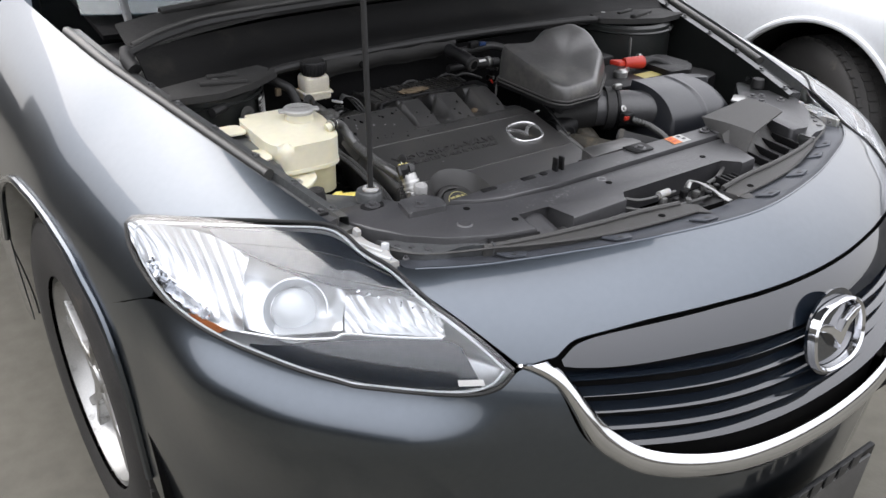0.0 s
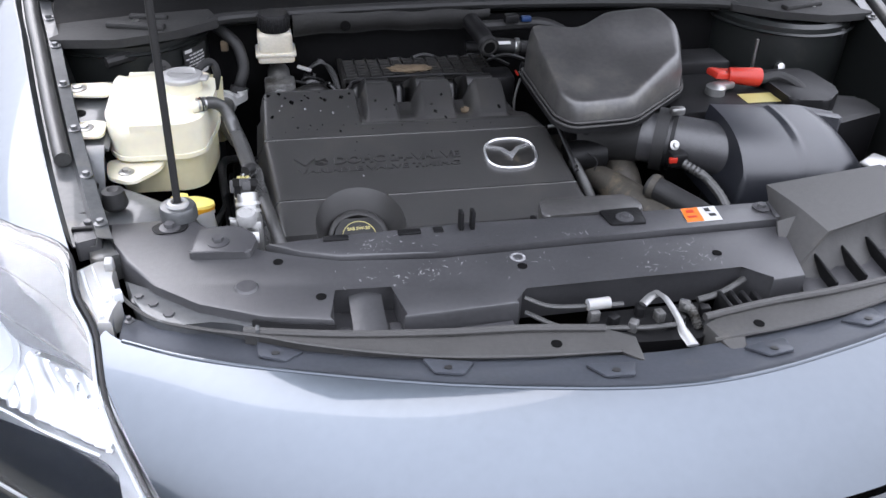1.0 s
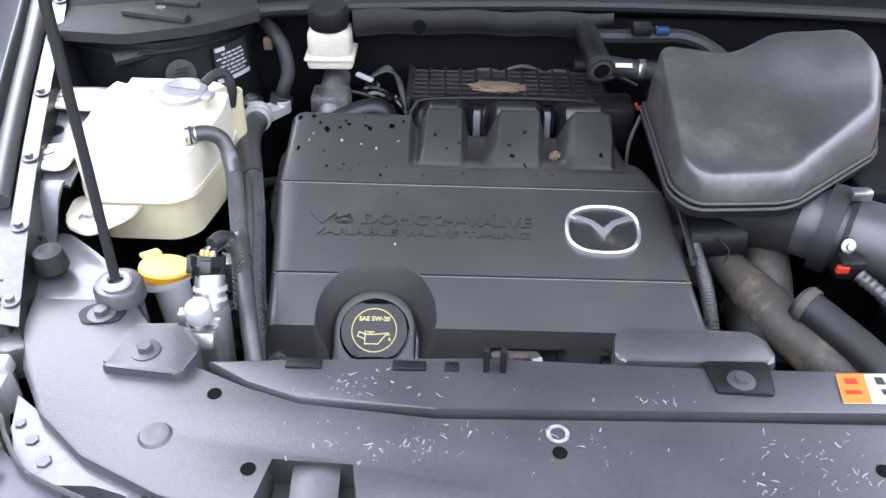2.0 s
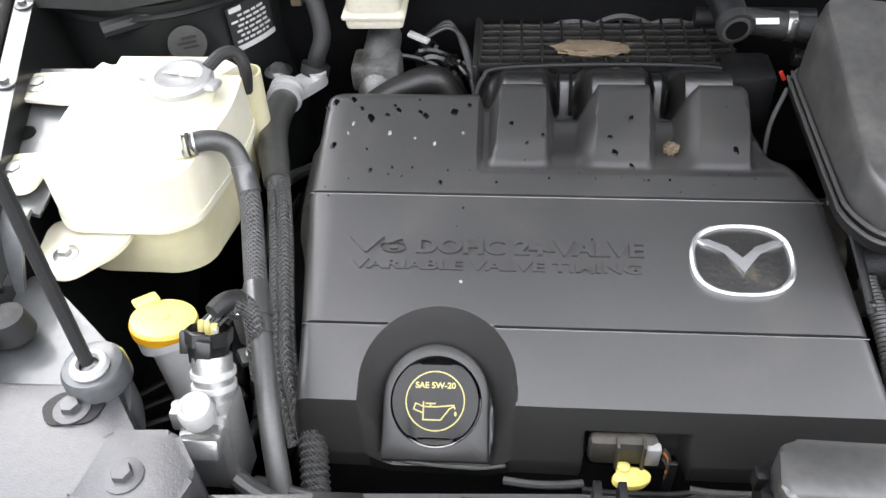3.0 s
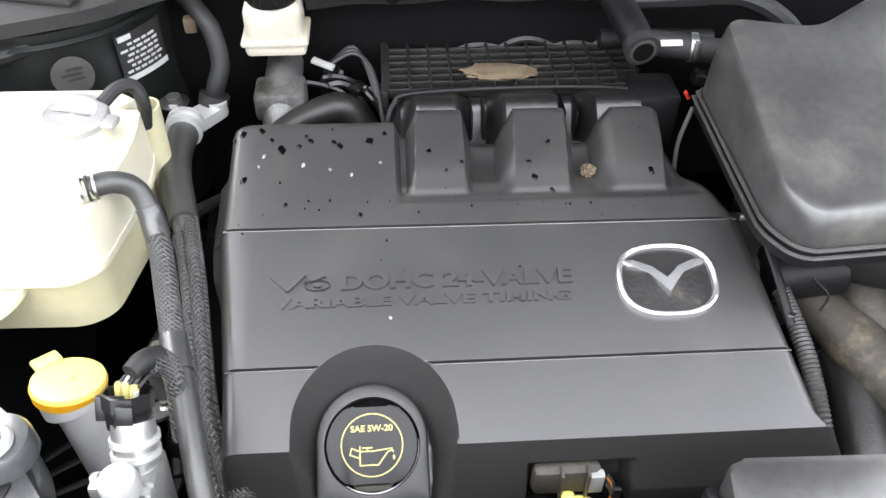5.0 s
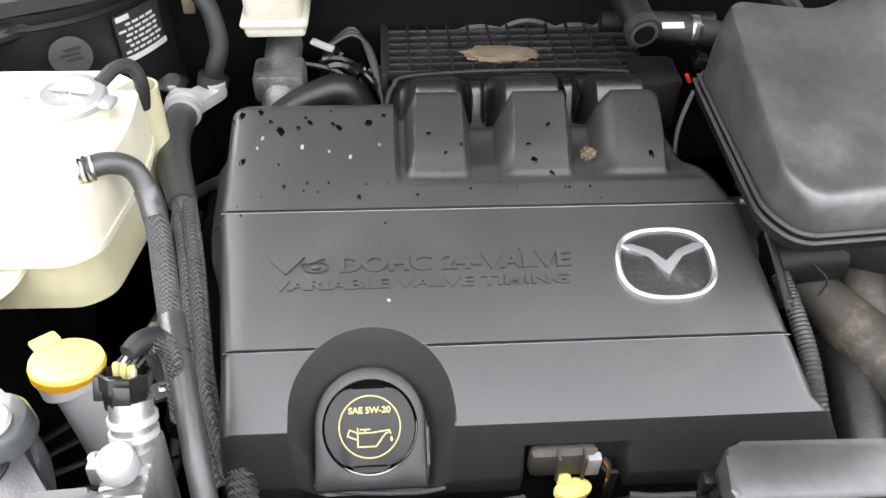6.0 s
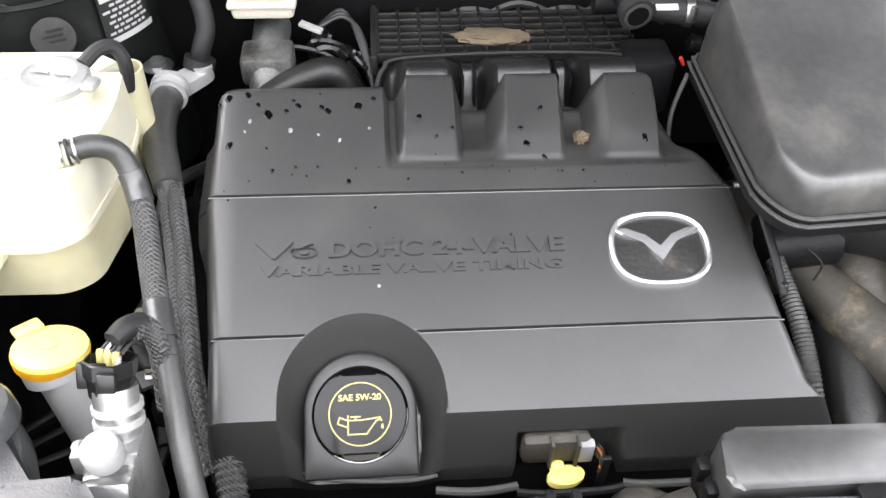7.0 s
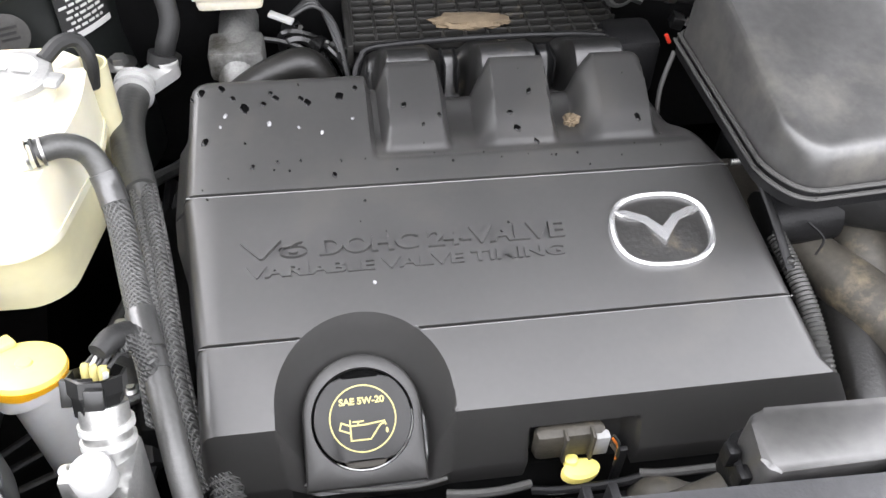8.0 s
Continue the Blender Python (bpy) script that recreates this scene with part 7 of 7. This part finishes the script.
# relay box on the rear flange
rel = thing("relay_cover", (0.0, 1.08, 0.96), "black plastic relay cover behind the radiator shield", "cover")
part("lid", prism([(-0.064, 1.0600), (-0.057, 1.1015), (0.068, 1.098), (0.074, 1.0600)], 0.955, 1.005, 0.0045, 0.010, 2), LID, rel)
part("skirt", prism([(-0.069, 1.0590), (-0.061, 1.105), (0.071, 1.102), (0.078, 1.0590)], 0.948, 0.978, 0.002, 0.010), PLASTIC, rel)
for k in range(2):
    part("latch", shift(rbox(0.008, 0.010, 0.016, 0.002), -0.066, 1.072 + 0.016 * k, 0.972), PLASTIC, rel)
part("tape_loom", tube([(-0.108, 1.075, 0.935), (-0.085, 1.077, 0.945), (-0.064, 1.080, 0.952)], 0.011, 12, 12), DUSTY, rel)

# ---- latch in its opening ----
latch = thing("bonnet_latch", (0.01, 0.89, 0.93), "dark bonnet latch with a bright release lever and cable", "latch")
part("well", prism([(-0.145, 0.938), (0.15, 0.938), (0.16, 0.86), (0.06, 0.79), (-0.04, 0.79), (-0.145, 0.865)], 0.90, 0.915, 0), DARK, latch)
part("plate", prism([(-0.06, 0.905), (0.085, 0.905), (0.08, 0.865), (0.05, 0.845), (-0.03, 0.85), (-0.06, 0.875)], 0.93, 0.972, 0.003, 0.006), PLASTIC, latch)
part("claw", tube([(-0.002, 0.890, 0.990), (0.010, 0.897, 0.994), (0.022, 0.902, 0.994)], 0.0055, 12, 10, flat=0.5), ALU, latch)
part("lever", tube([(0.018, 0.902, 0.996), (0.022, 0.885, 0.998), (0.022, 0.855, 0.996), (0.020, 0.835, 0.993), (0.022, 0.816, 0.990)], lambda t: 0.0048 + 0.0030 * smooth(0.6, 0.8, t), 24, 12, flat=0.25), ALU, latch, "bright steel release lever")
part("cable", tube([(-0.128, 0.922, 0.99), (-0.10, 0.908, 0.985), (-0.05, 0.902, 0.985), (-0.02, 0.900, 0.985)], 0.003, 20, 8), HOSE, latch)
part("cable_clip", tube([(-0.062, 0.901, 0.988), (-0.036, 0.902, 0.988)], 0.0065, 4, 12), WHITEP, latch, "white cable clip")
part("cable", tube([(-0.128, 0.915, 0.975), (-0.09, 0.885, 0.972), (-0.03, 0.872, 0.975), (0.0, 0.862, 0.98), (0.04, 0.868, 0.975)], 0.003, 24, 8), HOSE, latch)
part("cable", tube([(0.075, 0.905, 0.975), (0.105, 0.908, 0.98), (0.14, 0.922, 0.985)], 0.004, 14, 8), HOSE, latch)
for k in range(8):
    part("lug", shift(rbox(0.012, 0.010, 0.016, 0.002), -0.055 + 0.018 * k, 0.895 - 0.012 * (k % 3), 0.968, 0, 0, 25 * k), PLASTIC if k % 2 else CAST, latch)
for k in range(4):
    part("stay", shift(rbox(0.006, 0.03, 0.03, 0.002), 0.10 + 0.013 * k, 0.892 - 0.002 * k, 0.955), PLASTIC, latch)
part("spring", tube([(0.055, 0.86, 0.97), (0.055, 0.88, 0.98), (0.055, 0.895, 0.975)], 0.006, 24, 10, ridge=0.0015), CAST, latch)
part("window", prism([(0.075, 0.928), (0.132, 0.926), (0.13, 0.912), (0.075, 0.910)], 0.916, 0.93, 0), DARK, latch)

# ---- grey trim strip and painted lip before it ----
LIP = [skin(0.46 * k / 60, 1) for k in range(61)]


def lip(x):
    """The bonnet gap's front edge at x."""
    x = abs(x)
    for a, b in zip(LIP, LIP[1:]):
        if a.x <= x <= b.x:
            return a.lerp(b, (x - a.x) / (b.x - a.x))
    return LIP[-1]


def lip_y(x):
    return lip(x).y


strip = thing("front_trim", (0, 0.86, 0.96), "grey plastic trim strip along the bumper's upper edge", "trim")


def between(table, x):
    for (a, p), (b, q) in zip(table, table[1:]):
        if a <= x <= b:
            return p + (q - p) * (x - a) / (b - a)
    return table[0][1] if x < table[0][0] else table[-1][1]


FRONT = [(-0.56, 1.005), (-0.545, 0.982), (-0.52, 0.955), (-0.474, 0.932), (-0.41, 0.909), (-0.37, 0.891), (-0.30, 0.866), (-0.227, 0.847), (-0.14, 0.834), (-0.052, 0.827)]
BACK = [(-0.43, 0.922), (-0.41, 0.917), (-0.336, 0.897), (-0.225, 0.881), (-0.12, 0.873), (-0.052, 0.861)]
TS = [-0.43, -0.41, -0.37, -0.336, -0.30, -0.26, -0.225, -0.18, -0.12, -0.08, -0.052]
left = [(x, between(FRONT, x)) for x in TS] + [(-0.034, 0.800)] + [(-0.028, 0.845), (-0.052, 0.861)] + [(x, between(BACK, x)) for x in TS[::-1][1:]]
part("strip", prism(left, 0.952, 0.986, 0.003), TRIMGREY, strip)
part("bridge", prism([(-0.034, 0.800), (0.062, 0.806), (0.066, 0.824), (-0.030, 0.822)], 0.952, 0.978, 0.003), TRIMGREY, strip)
TR = [0.085, 0.12, 0.17, 0.22, 0.27, 0.32, 0.37, 0.43]
right = [(0.062, 0.806), (0.082, 0.806)] + [(x, between(FRONT, -x)) for x in TR] + [(x, max(between(BACK, -x), between(FRONT, -x) + 0.008)) for x in TR[::-1]] + [(0.055, 0.852)]
part("strip", prism(right, 0.952, 0.986, 0.003), TRIMGREY, strip)
for sgn in (-1, 1):
    part("bead", tube([(sgn * 0.43, 0.920, 0.986), (sgn * 0.36, 0.901, 0.988), (sgn * 0.30, 0.890, 0.988), (sgn * 0.22, 0.879, 0.989), (sgn * 0.14, 0.872, 0.989), (sgn * 0.058, 0.860, 0.988)], 0.0045, 30, 8), TRIMGREY, strip)
    part("edge_lip", tube([(-sgn * x, y - 0.002, 0.986) for x, y in FRONT], 0.0022, 60, 6), TRIMGREY, strip)
# black discs on the strip stand in for shaded holes
for x, y in ((-0.116, 0.846), (0.113, 0.842)):
    part("hole", shift(lathe([(0.006, 0), (0.006, 0.0006), (0, 0.0006)], 16), x, y, 0.9862), DARK, strip)


def lip_shelf():
    def fn(u, w):
        x = 0.555 * u
        y = lip_y(x) + 0.003 + (0.070 - 0.022 * smooth(0.44, 0.52, x)) * w
        flat = smooth(0.44, 0.50, x)
        return Vector((x, y, lip(x).z - 0.003 - (0.018 - 0.014 * flat) * w - 0.002 * smooth(0, 0.1, w)))
    return sheet(fn, 50, 8, 0.003)


part("upper_lip", join(mirrored(lip_shelf()), lip_shelf(), weld=True), LIPPAINT, bumper)
part("lip_edge", tube([lip(x / 100) if x > 0 else Vector((-lip(x / 100).x, lip_y(x / 100), lip(x / 100).z)) for x in range(-55, 56, 5)], 0.0022, 90, 8), PAINT, bumper)
for x in (-0.40, -0.235, -0.075, 0.10, 0.235, 0.36, 0.44):
    y = lip_y(x) + 0.038
    tb = part("clip_tab", shift(prism([(-0.026, 0.012), (0.026, 0.012), (0.017, -0.014), (-0.012, -0.014)], 0, 0.0025, 0.001, 0.004), x, y, lip(x).z - 0.0125, -14, 0, math.degrees(math.atan(1.2 * x))), LIPPAINT, bumper)
    # hole drawn as a black disc, its shade in the colour
    part("tab_hole", shift(lathe([(0.0042, 0), (0.0042, 0.0006), (0, 0.0006)], 14), x, y - 0.004, lip(x).z - 0.0085, -14), INK, tb)


def corner_plate():
    return prism([(0.557, 1.026), (0.534, 1.009), (0.502, 0.987), (0.456, 0.964), (0.417, 0.949), (0.410, 0.915), (0.438, 0.930), (0.461, 0.939), (0.489, 0.935), (0.517, 0.948), (0.535, 0.967), (0.545, 0.990)], 0.955, 0.988, 0.002)


both("corner_plate", corner_plate, PAINT_IN, car, "grey painted corner plate with bolts")
both("corner_rib", lambda: shift(rbox(0.004, 0.034, 0.030, 0.001), 0.416, 0.928, 0.962), PAINT_IN, car)
for s in (-1, 1):
    for x, y, r in ((0.539, 0.993, 0.007), (0.523, 0.977, 0.008), (0.506, 0.957, 0.009), (0.546, 0.957, 0.004)):
        part("bolt", bolt(s * x, y, 0.984, r), SHIELD, car)
    flange = part("lamp_flange", prism([(s * 0.612, 1.050), (s * 0.598, 1.000), (s * 0.577, 0.952), (s * 0.562, 0.950), (s * 0.566, 0.975), (s * 0.556, 0.985), (s * 0.566, 1.012), (s * 0.574, 1.030), (s * 0.568, 1.045), (s * 0.586, 1.072)], 0.955, 0.990, 0.003), WHITEP, car, "pale translucent flange of the headlight")
    part("flange_rib", tube([(s * 0.604, 1.045, 0.991), (s * 0.590, 1.0, 0.991), (s * 0.572, 0.957, 0.991)], 0.003, 16, 6), FROST, flange)
    part("flange_rib", tube([(s * 0.594, 1.052, 0.991), (s * 0.582, 1.015, 0.991), (s * 0.570, 0.985, 0.991)], 0.002, 16, 6), FROST, flange)
    part("lug", shift(rbox(0.010, 0.014, 0.018, 0.003), s * 0.575, 1.052, 0.984, 10), WHITEP, flange)
    part("lug", shift(rbox(0.010, 0.010, 0.014, 0.002), s * 0.560, 0.992, 0.985, 0, 0, 20), FROST, flange)
    part("fender_bracket", prism([(s * 0.640, 1.225), (s * 0.608, 1.225), (s * 0.585, 1.085), (s * 0.612, 1.075)], 0.985, 1.010, 0.003, 0.004), SHIELD, car)
    for k in range(4):
        part("bracket_slat", shift(rbox(0.032, 0.005, 0.006, 0.001), s * (0.618 - 0.005 * k), 1.205 - 0.034 * k, 1.008), PLASTIC, car)
    for k in range(3):
        part("bolt", bolt(s * (0.614 - 0.006 * k), 1.19 - 0.038 * k, 1.010, 0.0075), SHIELD, car)
    part("bumpstop", shift(lathe([(0.014, 0), (0.016, 0.004), (0.013, 0.022), (0.007, 0.024), (0, 0.020)], 20), s * 0.580, 1.170, 1.0), RUBBER, car, "black rubber bump stop")
    part("apron", prism([(s * 0.605, 1.245), (s * 0.565, 1.215), (s * 0.49, 1.15), (s * 0.47, 1.10), (s * 0.60, 1.06)], 0.96, 0.994, 0.004, 0.02), PAINT_IN, car, "grey painted steel apron")
